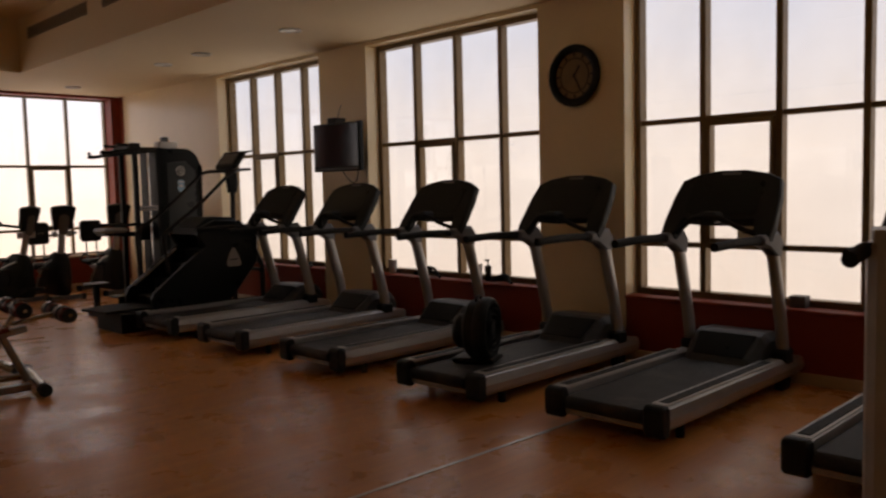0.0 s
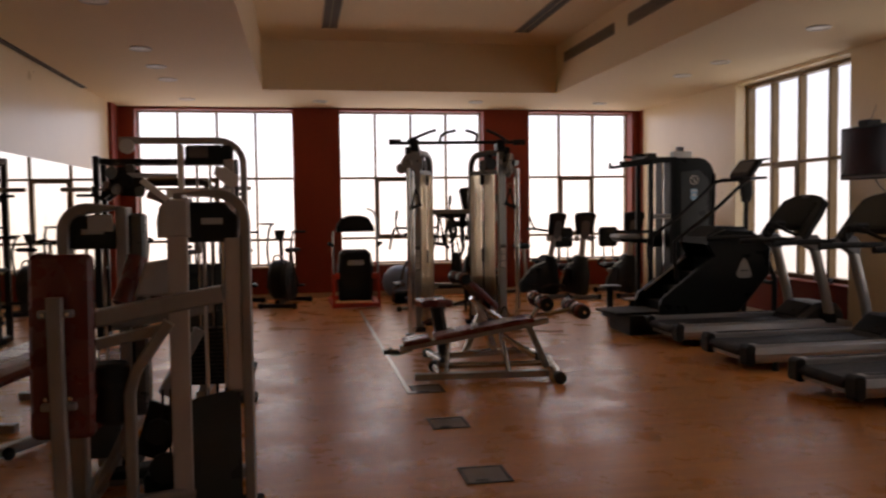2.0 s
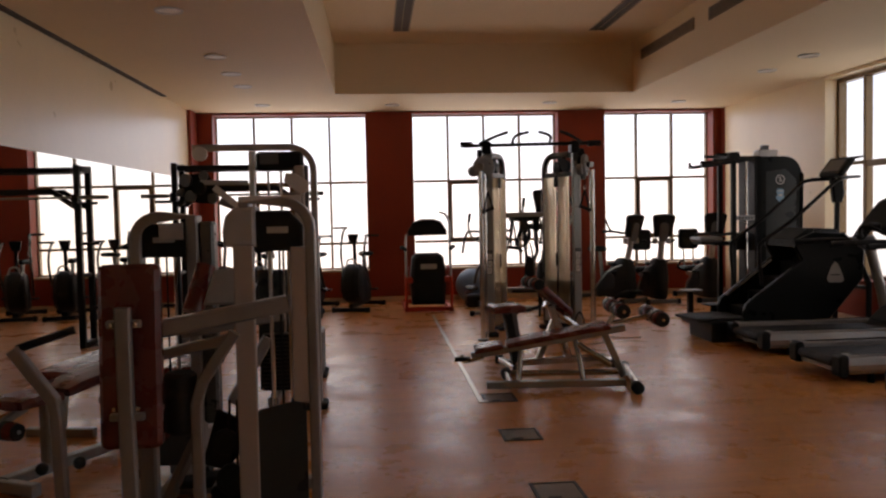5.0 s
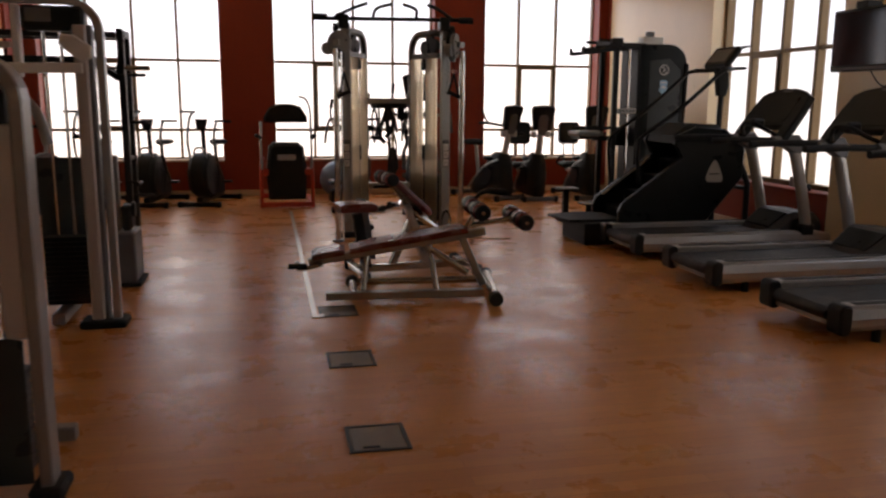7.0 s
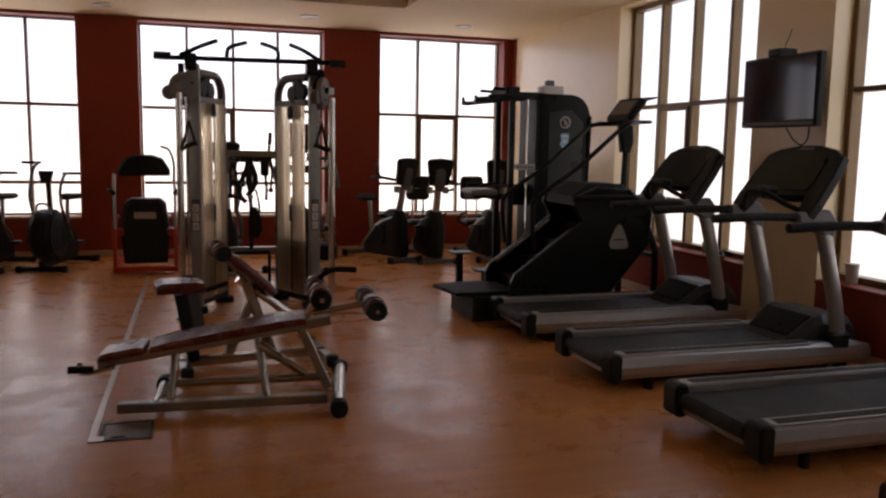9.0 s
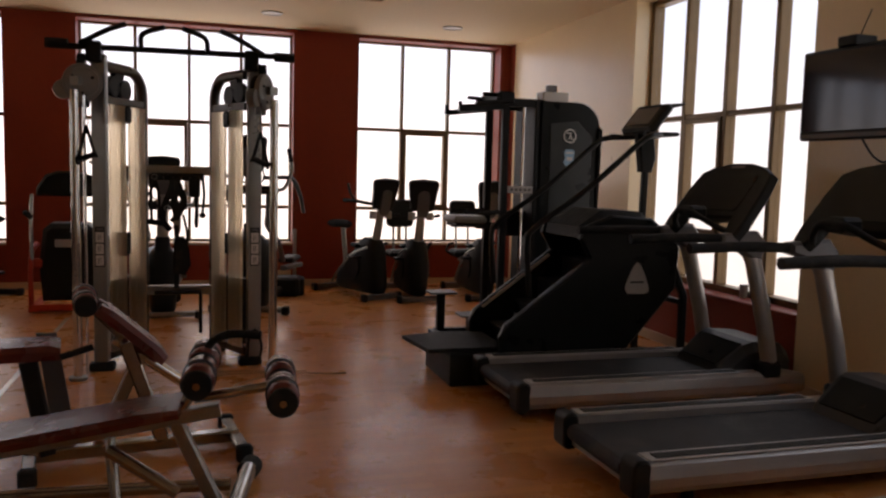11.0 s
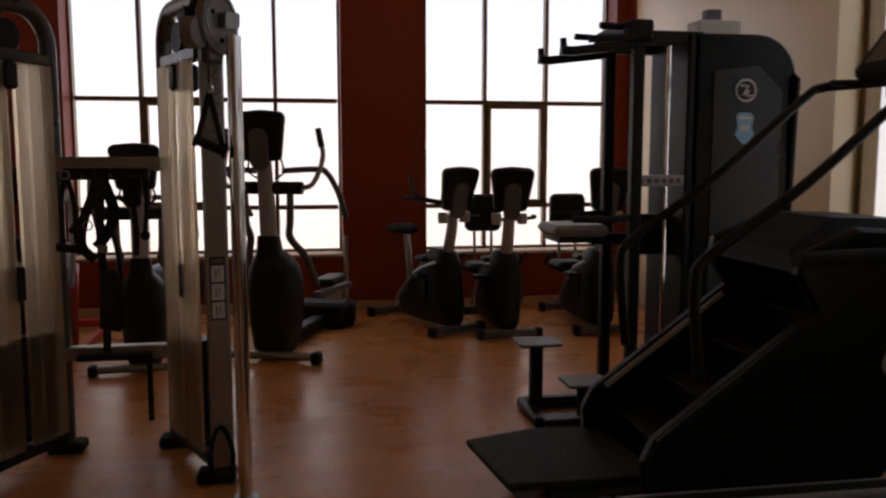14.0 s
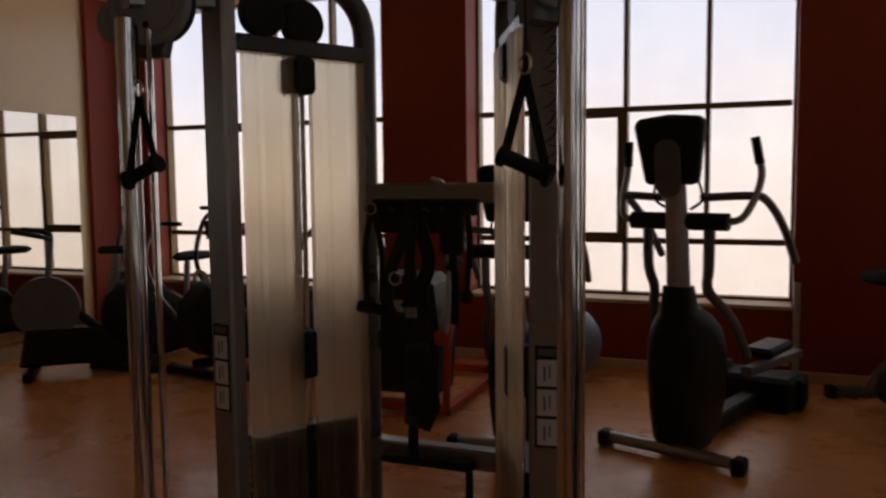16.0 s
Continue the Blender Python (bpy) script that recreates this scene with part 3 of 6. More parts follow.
for x, y0, y1 in ((0.50, 8.9, 10.97), (3.09, 8.4, 10.93)):
    g = thing("ceiling_slot", "dark linear air slot in the raised ceiling", "vent", "dark ceiling slots", pose(x, y0, TRAY))
    # the slot has no depth; this dark sheet paints its shade
    part("backing", Build().box(-0.09, 0.09, 0, y1 - y0, -0.004, -0.001), SLOTSHADE, g)
    for a in (-0.105, 0.09):
        part("frame", Build().box(a, a + 0.015, 0, y1 - y0, -0.012, -0.001, 0.002), VENT, g)
    part("slat", Build().box(-0.004, 0.004, 0, y1 - y0, -0.012, -0.004, 0.001), VENT, g)

# ---- floor fittings ----


def floor_box(x, y, label):
    b = thing("floor_box", label, "floor box", "floor boxes", pose(x, y, 0))
    part("frame", Build().box(0, 0.26, 0, 0.018, 0.0005, 0.006, 0.001).box(0, 0.26, 0.262, 0.28, 0.0005, 0.006, 0.001)
         .box(0, 0.018, 0.018, 0.262, 0.0005, 0.006, 0.001).box(0.242, 0.26, 0.018, 0.262, 0.0005, 0.006, 0.001), BLACKSTEEL, b)
    lid = part("lid", Build().box(0.02, 0.24, 0.02, 0.26, 0.0005, 0.004, 0.001), GALV, b)
    part("latch", Build().box(0.06, 0.13, 0.035, 0.055, 0.0042, 0.007, 0.001), RUBBER, lid)
    return b


floor_box(0.915, 4.265, "grey metal floor box lid with black frame set in the floor")
floor_box(0.912, 5.365, "grey metal floor box lid with black frame set in the floor")
floor_box(0.930, 6.43, "grey metal floor box lid beside the aluminium strip")

st = thing("floor_strip", "narrow aluminium cover strip bent at a corner on the floor", "floor trim")
part("long_strip", Build().box(0.88, 0.918, 6.50, 11.8, 0.0005, 0.007, 0.002), ALU, st)
part("short_strip", Build().box(0.88, 0.96, 6.43, 6.498, 0.0005, 0.007, 0.002), ALU, st)
st = thing("floor_joint_strip", "thin pale metal joint strip across the vinyl floor", "floor trim")
part("strip", Build().box(-2.7, 5.98, -0.012, 0.012, 0.0005, 0.004, 0.001), ALU, st, m=pose(0.0, 3.27, 0, 0, 0, -2.0))

# ---- treadmills ----


def treadmill():
    t = thing("treadmill", "silver and black motorised treadmill with a wide console facing the windows", "treadmill", "row of treadmills")
    W = 0.82
    deck = part("deck", Build().box(0.06, 1.95, 0.13, W - 0.13, 0.142, 0.194, 0.006), BLACK, t)
    part("belt", Build().box(0.02, 1.56, 0.15, W - 0.15, 0.196, 0.204, 0.003).tube([(0.035, 0.15, 0.162), (0.035, W - 0.15, 0.162)], 0.042, 12), BELT, t)
    for y0, y1, yo in ((0.0, 0.125, 0.0), (W - 0.125, W, W)):
        sgn = 1 if yo == 0 else -1
        prof = [(yo - sgn * 0.004, 0.16), (yo + sgn * 0.006, 0.115), (yo + sgn * 0.028, 0.085), (yo + sgn * 0.055, 0.072), (y1 if sgn > 0 else y0, 0.085), (y1 if sgn > 0 else y0, 0.234), (yo + sgn * 0.03, 0.240), (yo + sgn * 0.008, 0.217)]
        rail = Build()
        rail.strip([[(0.062, a, b) for a, b in prof], [(1.0, a, b) for a, b in prof], [(1.90, a, b * 0.93 + 0.008) for a, b in prof], [(2.0, a, b * 0.76 + 0.03) for a, b in prof]])
        r = part("side_rail", rail, SILVER, t, "silver painted side rail")
        part("foot_tread", Build().box(0.115, 1.50, y0 + 0.032, y1 - 0.030, 0.2385, 0.2465, 0.002), RUBBER, r, "black ribbed foot tread")
        part("tread_rim", Build().box(0.075, 1.52, y0 + 0.012, y1 - 0.008, 0.2365, 0.2425, 0.001), PALEGREY, r, "pale silver tread rim")
        cap = Build().slab(rounded(-0.012, 0.078, 0.06, 0.247, 0.038), y0 - 0.004, y1 - y0 + 0.008, "y", 0.012)
        part("end_cap", cap, BLACK, t)
        part("front_foot", Build().box(1.70, 1.84, y0 + 0.03, y1 - 0.03, 0.0, 0.09, 0.01), BLACK, t)
        part("rear_foot", Build().cyl((0.3, (y0 + y1) / 2, 0.0), (0.3, (y0 + y1) / 2, 0.085), 0.028), BLACK, t)
    part("rear_bar", Build().box(0.035, 0.07, 0.12, W - 0.12, 0.085, 0.12, 0.006), SILVER, t)
    hood = Build()
    secs = []
    for x, z, w in ((1.44, 0.205, 0.235), (1.47, 0.245, 0.255), (1.56, 0.315, 0.275), (1.64, 0.380, 0.285), (1.70, 0.402, 0.287), (1.92, 0.388, 0.285), (1.98, 0.33, 0.28), (1.995, 0.18, 0.26)):
        c = W / 2
        secs.append([(x, c - w, 0.12), (x, c - w, z - 0.06 if z > 0.2 else 0.15), (x, c - w * 0.86, z), (x, c + w * 0.86, z), (x, c + w, z - 0.06 if z > 0.2 else 0.15), (x, c + w, 0.12)])
    hood.strip(secs)
    mh = part("motor_hood", hood, HOOD, t, "dark grey motor hood")
    part("hood_panel", Build().strip([[(1.475, W / 2 - 0.19, 0.240), (1.475, W / 2 + 0.19, 0.240), (1.47, W / 2 + 0.19, 0.256), (1.47, W / 2 - 0.19, 0.256)],
                                      [(1.645, W / 2 - 0.215, 0.376), (1.645, W / 2 + 0.215, 0.376), (1.635, W / 2 + 0.215, 0.388), (1.635, W / 2 - 0.215, 0.388)]]), GLOSSBLACK, mh, "glossy black front panel")
    for yo, sgn in ((0.055, 1), (W - 0.055, -1)):
        post = part("upright", Build().tube([(1.80, yo, 0.20), (1.74, yo, 0.5), (1.62, yo, 0.93), (1.56, yo, 1.06)], 0.056, 14, flat=0.72), SILVER, t, "silver painted oval upright")
        part("post_boot", Build().box(1.70, 1.86, yo - 0.05, yo + 0.05, 0.15, 0.29, 0.02), BLACK, post)
        part("handrail", Build().tube(smooth_path([(1.60, yo, 1.06), (1.44, yo, 1.075), (1.1, yo, 1.085), (0.74, yo, 1.075)]), 0.029, 10), RUBBER, t)
        part("rail_joint", Build().slab([(1.36, 1.11), (1.62, 1.13), (1.69, 1.05), (1.66, 0.95), (1.58, 0.95), (1.46, 1.02), (1.36, 1.045)], yo - 0.045, 0.09, "y", 0.018), GREY, t)
    # console: leaning panel with drooping wings
    lean = Matrix.Translation((1.42, 0, 1.10)) @ Matrix.Rotation(radians(36), 4, "Y")
    c0 = W / 2
    out = [(c0 - 0.405, 0.0), (c0 - 0.415, 0.10), (c0 - 0.40, 0.34), (c0 - 0.37, 0.49), (c0 - 0.27, 0.54), (c0 - 0.1, 0.575), (c0 + 0.1, 0.575), (c0 + 0.27, 0.54), (c0 + 0.37, 0.49), (c0 + 0.40, 0.34), (c0 + 0.415, 0.10), (c0 + 0.405, 0.0),
           (c0 + 0.30, 0.0), (c0 + 0.275, 0.06), (c0 + 0.262, 0.135), (c0 + 0.1, 0.125), (c0 - 0.1, 0.125), (c0 - 0.262, 0.135), (c0 - 0.275, 0.06), (c0 - 0.30, 0.0)]
    body = Build().slab(out, 0.0, 0.075, "x", 0.012)
    body.v = [tuple(lean @ Vector(p)) for p in body.v]
    cons = part("console", body, BLACK, t)
    scr = Build().slab(rounded(c0 - 0.27, c0 + 0.27, 0.18, 0.48, 0.05), -0.006, 0.005, "x")
    scr.v = [tuple(lean @ Vector(p)) for p in scr.v]
    part("display", scr, GLOSSBLACK, cons, "dark glossy display")
    mark = Build().slab(rounded(c0 - 0.07, c0 + 0.07, 0.525, 0.545, 0.008), -0.006, 0.005, "x")
    mark.v = [tuple(lean @ Vector(p)) for p in mark.v]
    part("badge", mark, GREY, cons)
    part("grip_bar", Build().tube(smooth_path([(1.50, 0.09, 1.10), (1.40, 0.2, 1.16), (1.34, 0.31, 1.225), (1.34, W / 2, 1.235), (1.34, W - 0.31, 1.225), (1.40, W - 0.2, 1.16), (1.50, W - 0.09, 1.10)]), 0.019, 10), RUBBER, t)
    part("grip_hub", Build().box(1.33, 1.47, W / 2 - 0.07, W / 2 + 0.07, 1.19, 1.27, 0.02), BLACK, t)
    for ob in t.children:
        if ob.name.split(".")[0] in ("upright", "handrail", "rail_joint", "console", "grip_bar", "grip_hub"):
            ob.matrix_basis = pose(-0.03, 0, 0.012)
    return t


_t = treadmill()
_t.matrix_basis = pose(4.02, 2.41, 0)
for y in (0.90, 3.735, 5.19, 6.54, 7.85):
    copy_thing(_t, pose({0.90: 3.93, 5.19: 3.92, 6.54: 3.88, 7.85: 3.87}.get(y, 3.96), y, 0))

fan = thing("floor_fan", "black round box fan standing on a treadmill belt", "fan", m=pose(4.50, 4.14, 0.206, 0, 0, 24))
ring = [(0.205 * math.cos(i * math.pi / 16), 0, 0.235 + 0.205 * math.sin(i * math.pi / 16)) for i in range(32)]
part("housing", Build().tube(ring, 0.034, 10, closed=True, flat=1.6), BLACK, fan)
part("drum", Build().disc((0, 0.075, 0.235), (0, 1, 0), 0.215, 0.13, 32, 0.03), BLACK, fan)
part("motor_cover", Build().disc((0, 0.19, 0.215), (0, 1, 0), 0.13, 0.10, 24, 0.03), BLACK, fan)
part("carry_handle", Build().tube(smooth_path([(-0.06, 0.06, 0.44), (-0.04, 0.06, 0.475), (0.04, 0.06, 0.475), (0.06, 0.06, 0.44)]), 0.011, 8), RUBBER, fan)
part("hub", Build().disc((0, 0, 0.235), (0, 1, 0), 0.06, 0.10), BLACK, fan)
for k in range(10):
    a = k * math.pi / 5
    part("blade", Build().box(0.04, 0.20, -0.006, 0.006, -0.03, 0.03, 0.004, m=Matrix.Translation((0, 0, 0.235)) @ Matrix.Rotation(a, 4, "Y") @ Matrix.Rotation(0.5, 4, "X")), BLACK, fan)
for k in range(3):
    rr = 0.07 + k * 0.045
    part("guard_ring", Build().tube([(rr * math.cos(i * math.pi / 12), -0.055, 0.235 + rr * math.sin(i * math.pi / 12)) for i in range(24)], 0.004, 5, closed=True), BLACKSTEEL, fan)
part("stand", Build().box(-0.13, 0.13, -0.08, 0.24, 0.0, 0.03, 0.01), BLACK, fan)

# tower beside the treadmills
tw = thing("bike_console_tower", "grey shrouded machine tower with a black grip handle", "exercise machine", m=pose(2.28, 0.56, 0, 0, 0, 18))
part("shroud", Build().slab([(0, 0.0), (0.5, 0.0), (0.5, 1.2), (0.30, 1.33), (0.0, 1.335)], 0.0, 0.26, "y", 0.02), PALEGREY, tw)
part("top_trim", Build().slab([(0.0, 1.33), (0.30, 1.325), (0.5, 1.195), (0.5, 1.225), (0.31, 1.355), (0.0, 1.362)], 0.01, 0.24, "y", 0.005), PALEGREY, tw)
part("handle", Build().tube(smooth_path([(0.08, 0.24, 1.305), (0.02, 0.27, 1.31), (-0.04, 0.29, 1.30), (-0.075, 0.30, 1.295)]), 0.021, 10), RUBBER, tw)

# ---- wall things ----
tv = thing("wall_television", "black flat television on a bracket high on the cream pier", "television", m=pose(5.70, 7.44, 1.98, 0, 0, 1))
part("casing", Build().box(0, 0.07, -0.41, 0.41, -0.27, 0.27, 0.012), BLACK, tv)
part("screen", Build().box(-0.004, 0.0, -0.385, 0.385, -0.215, 0.245), SCREEN, tv, "dark glossy screen")
part("speaker_strip", Build().box(-0.006, 0.0, -0.385, 0.385, -0.258, -0.232, 0.002), GREY, tv)
part("bracket_arm", Build().box(0.07, 0.29, -0.03, 0.03, -0.04, 0.04, 0.006), BLACKSTEEL, tv)
part("wall_plate", Build().box(0.29, 0.328, -0.1, 0.1, -0.12, 0.12, 0.004), BLACKSTEEL, tv)
part("set_top_box", Build().box(0.0, 0.16, 0.0, 0.14, 0.271, 0.33, 0.006), BLACK, tv)
part("aerial", Build().cyl((0.06, 0.03, 0.33), (0.08, -0.02, 0.47), 0.003, 6), BLACKSTEEL, tv)
part("cable", Build().tube(smooth_path([(0.08, -0.02, -0.27), (0.12, -0.06, -0.36), (0.15, -0.12, -0.40), (0.26, -0.06, -0.33), (0.31, 0.0, -0.13)]), 0.006, 6), RUBBER, tv)

ck = thing("wall_clock", "large round wall clock with a black rim and brown dial", "clock", m=pose(EAST, 4.40, 2.45))
part("rim", Build().tube([(-0.03, 0.235 * math.cos(i * math.pi / 24), 0.235 * math.sin(i * math.pi / 24)) for i in range(48)], 0.036, 10, closed=True), BLACK, ck)
dial = part("dial", Build().disc((-0.012, 0, 0), (1, 0, 0), 0.22, 0.02, 40), YELLOWED, ck, "brown clock dial")
part("inner_ring", Build().tube([(-0.024, 0.15 * math.cos(i * math.pi / 20), 0.15 * math.sin(i * math.pi / 20)) for i in range(40)], 0.004, 5, closed=True), BLACK, dial)
for k in range(12):
    a = k * math.pi / 6
    part("hour_mark", Build().box(-0.026, -0.022, -0.007, 0.007, 0.165, 0.195, m=Matrix.Rotation(a, 4, "X")), BLACK, dial)
for a, ln, w in ((0.6, 0.10, 0.008), (2.7, 0.15, 0.006)):
    part("clock_hand", Build().box(-0.030, -0.027, -w, w, -0.02, ln, m=Matrix.Rotation(a, 4, "X")), BLACK, ck)

nt_ = thing("paper_notice", "pale printed paper notice stuck on the window glass", "notice", m=pose(EAST + DEEP_SIDE - 0.012, 2.91, 1.10))
sheet = part("sheet", Build().box(0, 0.002, -0.11, 0.11, -0.075, 0.075), material("notice_paper", (0.62, 0.58, 0.42), 0.7, vary=0.05, scale=8), nt_)
for k, (a, b, w) in enumerate(((-0.09, 0.09, 0.006), (-0.08, 0.05, 0.004), (-0.08, 0.07, 0.004))):
    part("text_bar", Build().box(-0.002, -0.0005, a, b, 0.04 - k * 0.03 - w, 0.04 - k * 0.03 + w), GREY, sheet)

SILLX = EAST + 0.13


def cup(y, h, r, mat, label, lidded=False):
    c = thing("cup" if not lidded else "spray_bottle", label, "cup" if not lidded else "bottle", "things on the window sill", pose(SILLX, y, SILL))
    part("body", Build().tube([(0, 0, 0), (0, 0, h * 0.7), (0, 0, h * 0.75)], [r * 0.85, r, r if not lidded else r * 0.5], 16), mat, c)
    if lidded:
        part("pump", Build().cyl((0, 0, h * 0.75), (0, 0, h), 0.008, 8).box(-0.04, 0.012, -0.01, 0.01, h - 0.01, h + 0.01, 0.003), BLACK, c)
    return c


cup(5.74, 0.22, 0.05, WHITE, "white paper cup standing on the red window sill")
cup(5.60, 0.21, 0.035, BLACK, "dark pump bottle standing on the red window sill", True)
cup(7.05, 0.2, 0.05, PALEGREY, "clear plastic cup standing on the window sill")
cup(8.9, 0.14, 0.035, PALEGREY, "small pale bottle standing on the window sill")
for y, w, h, lab in ((6.42, 0.5, 0.10, "tangled black belts and straps heaped on the window sill"), (5.36, 0.34, 0.075, "folded black towel lying on the window sill"), (8.6, 0.3, 0.045, "dark folded cloth lying on the window sill")):
    b = thing("strap_heap" if "belts" in lab else "folded_cloth", lab, "cloth", m=pose(SILLX - 0.03, y, SILL))
    for k in range(7 if "belts" in lab else 3):
        u = k / 7
        part("loop" if "belts" in lab else "fold", Build().tube(smooth_path([(-0.09 + 0.02 * k, -w / 2 + 0.03 * k, 0.014 + h * u * 0.5), (-0.02, -w * 0.15, h * (0.5 + 0.6 * math.sin(k * 2.1) ** 2)), (0.05 - 0.012 * k, w * 0.2, h * (0.4 + 0.5 * math.cos(k * 1.7) ** 2)), (0.0, w / 2 - 0.02 * k, 0.014)]), 0.014, 6), RUBBER, b)
bx = thing("small_box", "small grey cardboard box on the window sill", "box", m=pose(SILLX, 2.5, SILL))
part("carton", Build().box(-0.05, 0.05, -0.06, 0.06, 0, 0.085, 0.004), GREY, bx)

# ---- dual cable machine ----
CX = 1.93
cm = thing("cable_machine", "tall silver dual cable machine with frosted champagne shrouds and chrome rods", "cable machine")


def label_plate(parent, m):
    pl = part("instruction_plate", Build().box(-0.045, 0.045, -0.002, 0.0, 0, 0.28), BLACK, parent, "black instruction plate with white panels", m=m)
    part("heading", Build().box(-0.034, 0.034, -0.004, -0.0025, 0.252, 0.272), GREY, pl)
    for k in range(3):
        w = part("panel", Build().box(-0.037, 0.037, -0.004, -0.0025, 0.008 + 0.081 * k, 0.080 + 0.081 * k), WHITE, pl, "white picture panel")
        part("figure_mark", Build().box(-0.014, -0.006, -0.0055, -0.0045, 0.022 + 0.081 * k, 0.062 + 0.081 * k).box(0.006, 0.012, -0.0055, -0.0045, 0.03 + 0.081 * k, 0.066 + 0.081 * k), GREY, w)


def tower(s):
    """s: +1 for one side, -1 for the mirrored one."""
    X = lambda x: CX + s * x + (0.025 if s < 0 else 0.0)
    fo, bi = Vector((X(0.52), 9.66, 0)), Vector((X(0.275), 10.16, 0))
    d = (bi - fo).normalized()
    nrm = Vector((d.y, -d.x, 0)) if s < 0 else Vector((-d.y, d.x, 0))   # towards the middle of the machine
    L = (bi - fo).length
    P = lambda u, v, z: fo + d * u + nrm * v + Vector((0, 0, z))
    face = Matrix.Translation(fo) @ Matrix.Rotation(s * radians(10), 4, "Z")
    off = 0.026 if s > 0 else 0.0
    part("front_post", Build().box(off - 0.05, off + 0.05, -0.03, 0.03, 0.06, 2.2, 0.008, m=face), STEEL, cm)
    arch = [P(L, 0, 0.06), P(L, 0, 1.90)] + [P(L - 0.17 + 0.17 * math.cos(radians(a)), 0, 1.96 + 0.17 * math.sin(radians(a))) for a in range(0, 91, 15)] + [P(0.05, 0, 2.13)]
    part("arch_post", Build().tube(arch, 0.039, 14), DARKSTEEL, cm)
    part("top_bar", Build().tube([P(0.05, 0, 1.90), P(L - 0.03, 0, 1.90)], 0, rect=(0.06, 0.055)), DARKSTEEL, cm)
    part("base_bar", Build().tube([P(0.04, 0, 0.09), P(L - 0.03, 0, 0.09)], 0, rect=(0.06, 0.06)), BLACKSTEEL, cm)
    for u in (0, L):
        part("foot", Build().box(-0.085, 0.085, -0.06, 0.06, 0.0, 0.055, 0.012, m=Matrix.Translation(P(u, 0, 0))), RUBBER, cm, "black rubber foot")
    # frosted shrouds each side of the open slot
    for a, b in ((0.05, 0.255), (0.297, L - 0.035)):
        w = b - a
        steps = [(0.0, 0.034), (0.006, 0.048), (w * 0.20, 0.051), (w * 0.25, 0.047), (w * 0.29, 0.047), (w * 0.34, 0.053), (w * 0.60, 0.055), (w * 0.66, 0.050), (w * 0.70, 0.050), (w * 0.76, 0.053), (w - 0.006, 0.048), (w, 0.034)]
        prof = lambda z: [P(a + u, v, z) for u, v in steps]
        part("shroud", Build().strip([prof(0.12), prof(1.87)]), SHROUD, cm, "frosted champagne weight shroud with ridges")
    for u in (0.257, 0.293):
        part("guide_rod", Build().cyl(P(u, 0, 0.1), P(u, 0, 1.9), 0.009, 8), CHROME, cm)
    for k in range(16):
        part("weight_plate", Build().box(-0.205, 0.205, -0.026, 0.026, 0, 0.028, 0.003, m=Matrix.Translation(P(0.275, 0, 0.14 + 0.031 * k)) @ Matrix.Rotation(math.atan2(d.y, d.x), 4, "Z")), BLACKSTEEL, cm)
    part("stack_selector", Build().box(-0.03, 0.03, -0.05, 0.05, 0, 0.16, 0.008, m=Matrix.Translation(P(0.275, 0, 0.8)) @ Matrix.Rotation(math.atan2(d.y, d.x), 4, "Z")), BLACK, cm)
    part("stack_cable", Build().cyl(P(0.275, 0, 0.95), P(0.275, 0, 1.95), 0.005, 6), BLACK, cm)
    part("pulley_block", Build().box(-0.045, 0.045, -0.06, 0.06, 0, 0.12, 0.015, m=Matrix.Translation(P(0.275, 0, 1.75)) @ Matrix.Rotation(math.atan2(d.y, d.x), 4, "Z")), BLACK, cm)
    for u, z, r in ((0.15, 2.0, 0.075), (0.30, 1.985, 0.075), (0.22, 2.09, 0.06)):
        part("pulley_wheel", Build().disc(P(u, 0, z), nrm, r, 0.045), BLACK, cm)
    # outer chrome column with travelling pulley and big cover discs
    rx, ry = X(0.665 if s > 0 else 0.645), 9.40
    part("guide_column", Build().cyl((rx, ry, 0.02), (rx, ry, 1.93), 0.03, 18), CHROME, cm)
    part("column_foot", Build().disc((rx, ry, 0.012), (0, 0, 1), 0.06, 0.024), STEEL, cm)
    part("column_bracket", Build().tube([P(0, 0, 2.02), (rx, ry, 1.99)], 0, rect=(0.06, 0.06)), STEEL, cm)
    sx, sy = (rx + 0.012, ry + 0.07) if s > 0 else (rx + 0.055, ry + 0.03)
    part("slim_rod", Build().cyl((sx, sy, 0.03), (sx, sy, 1.90), 0.010, 8), CHROME, cm)
    # swivelling pulley head, turned differently on each side
    swing = Matrix.Translation((X(0.60), 9.45, 1.985)) @ Matrix.Rotation(radians(62 if s > 0 else 10), 4, "Z")
    cd = part("cover_disc", Build().disc((0, 0, 0), (0, 1, 0), 0.125, 0.04), DISCGREY, cm, "grey round pulley cover", m=swing)
    part("rear_cover", Build().disc((0, 0.05, 0), (0, 1, 0), 0.115, 0.03), BLACK, cd)
    part("disc_ring", Build().tube([Vector((0.10 * math.cos(i * 0.2618), -0.021, 0.10 * math.sin(i * 0.2618))) for i in range(24)], 0.004, 5, closed=True), STEEL, cd)
    for k in range(3):
        part("disc_bolt", Build().disc((0.07 * math.cos(k * 2.1 + 0.5), -0.022, 0.07 * math.sin(k * 2.1 + 0.5)), (0, 1, 0), 0.010, 0.014, 10), BLACK, cd)
    part("small_pulley", Build().disc((-0.115, 0.03, -0.05), (0, 1, 0), 0.062, 0.06), DISCGREY, cm, m=swing)
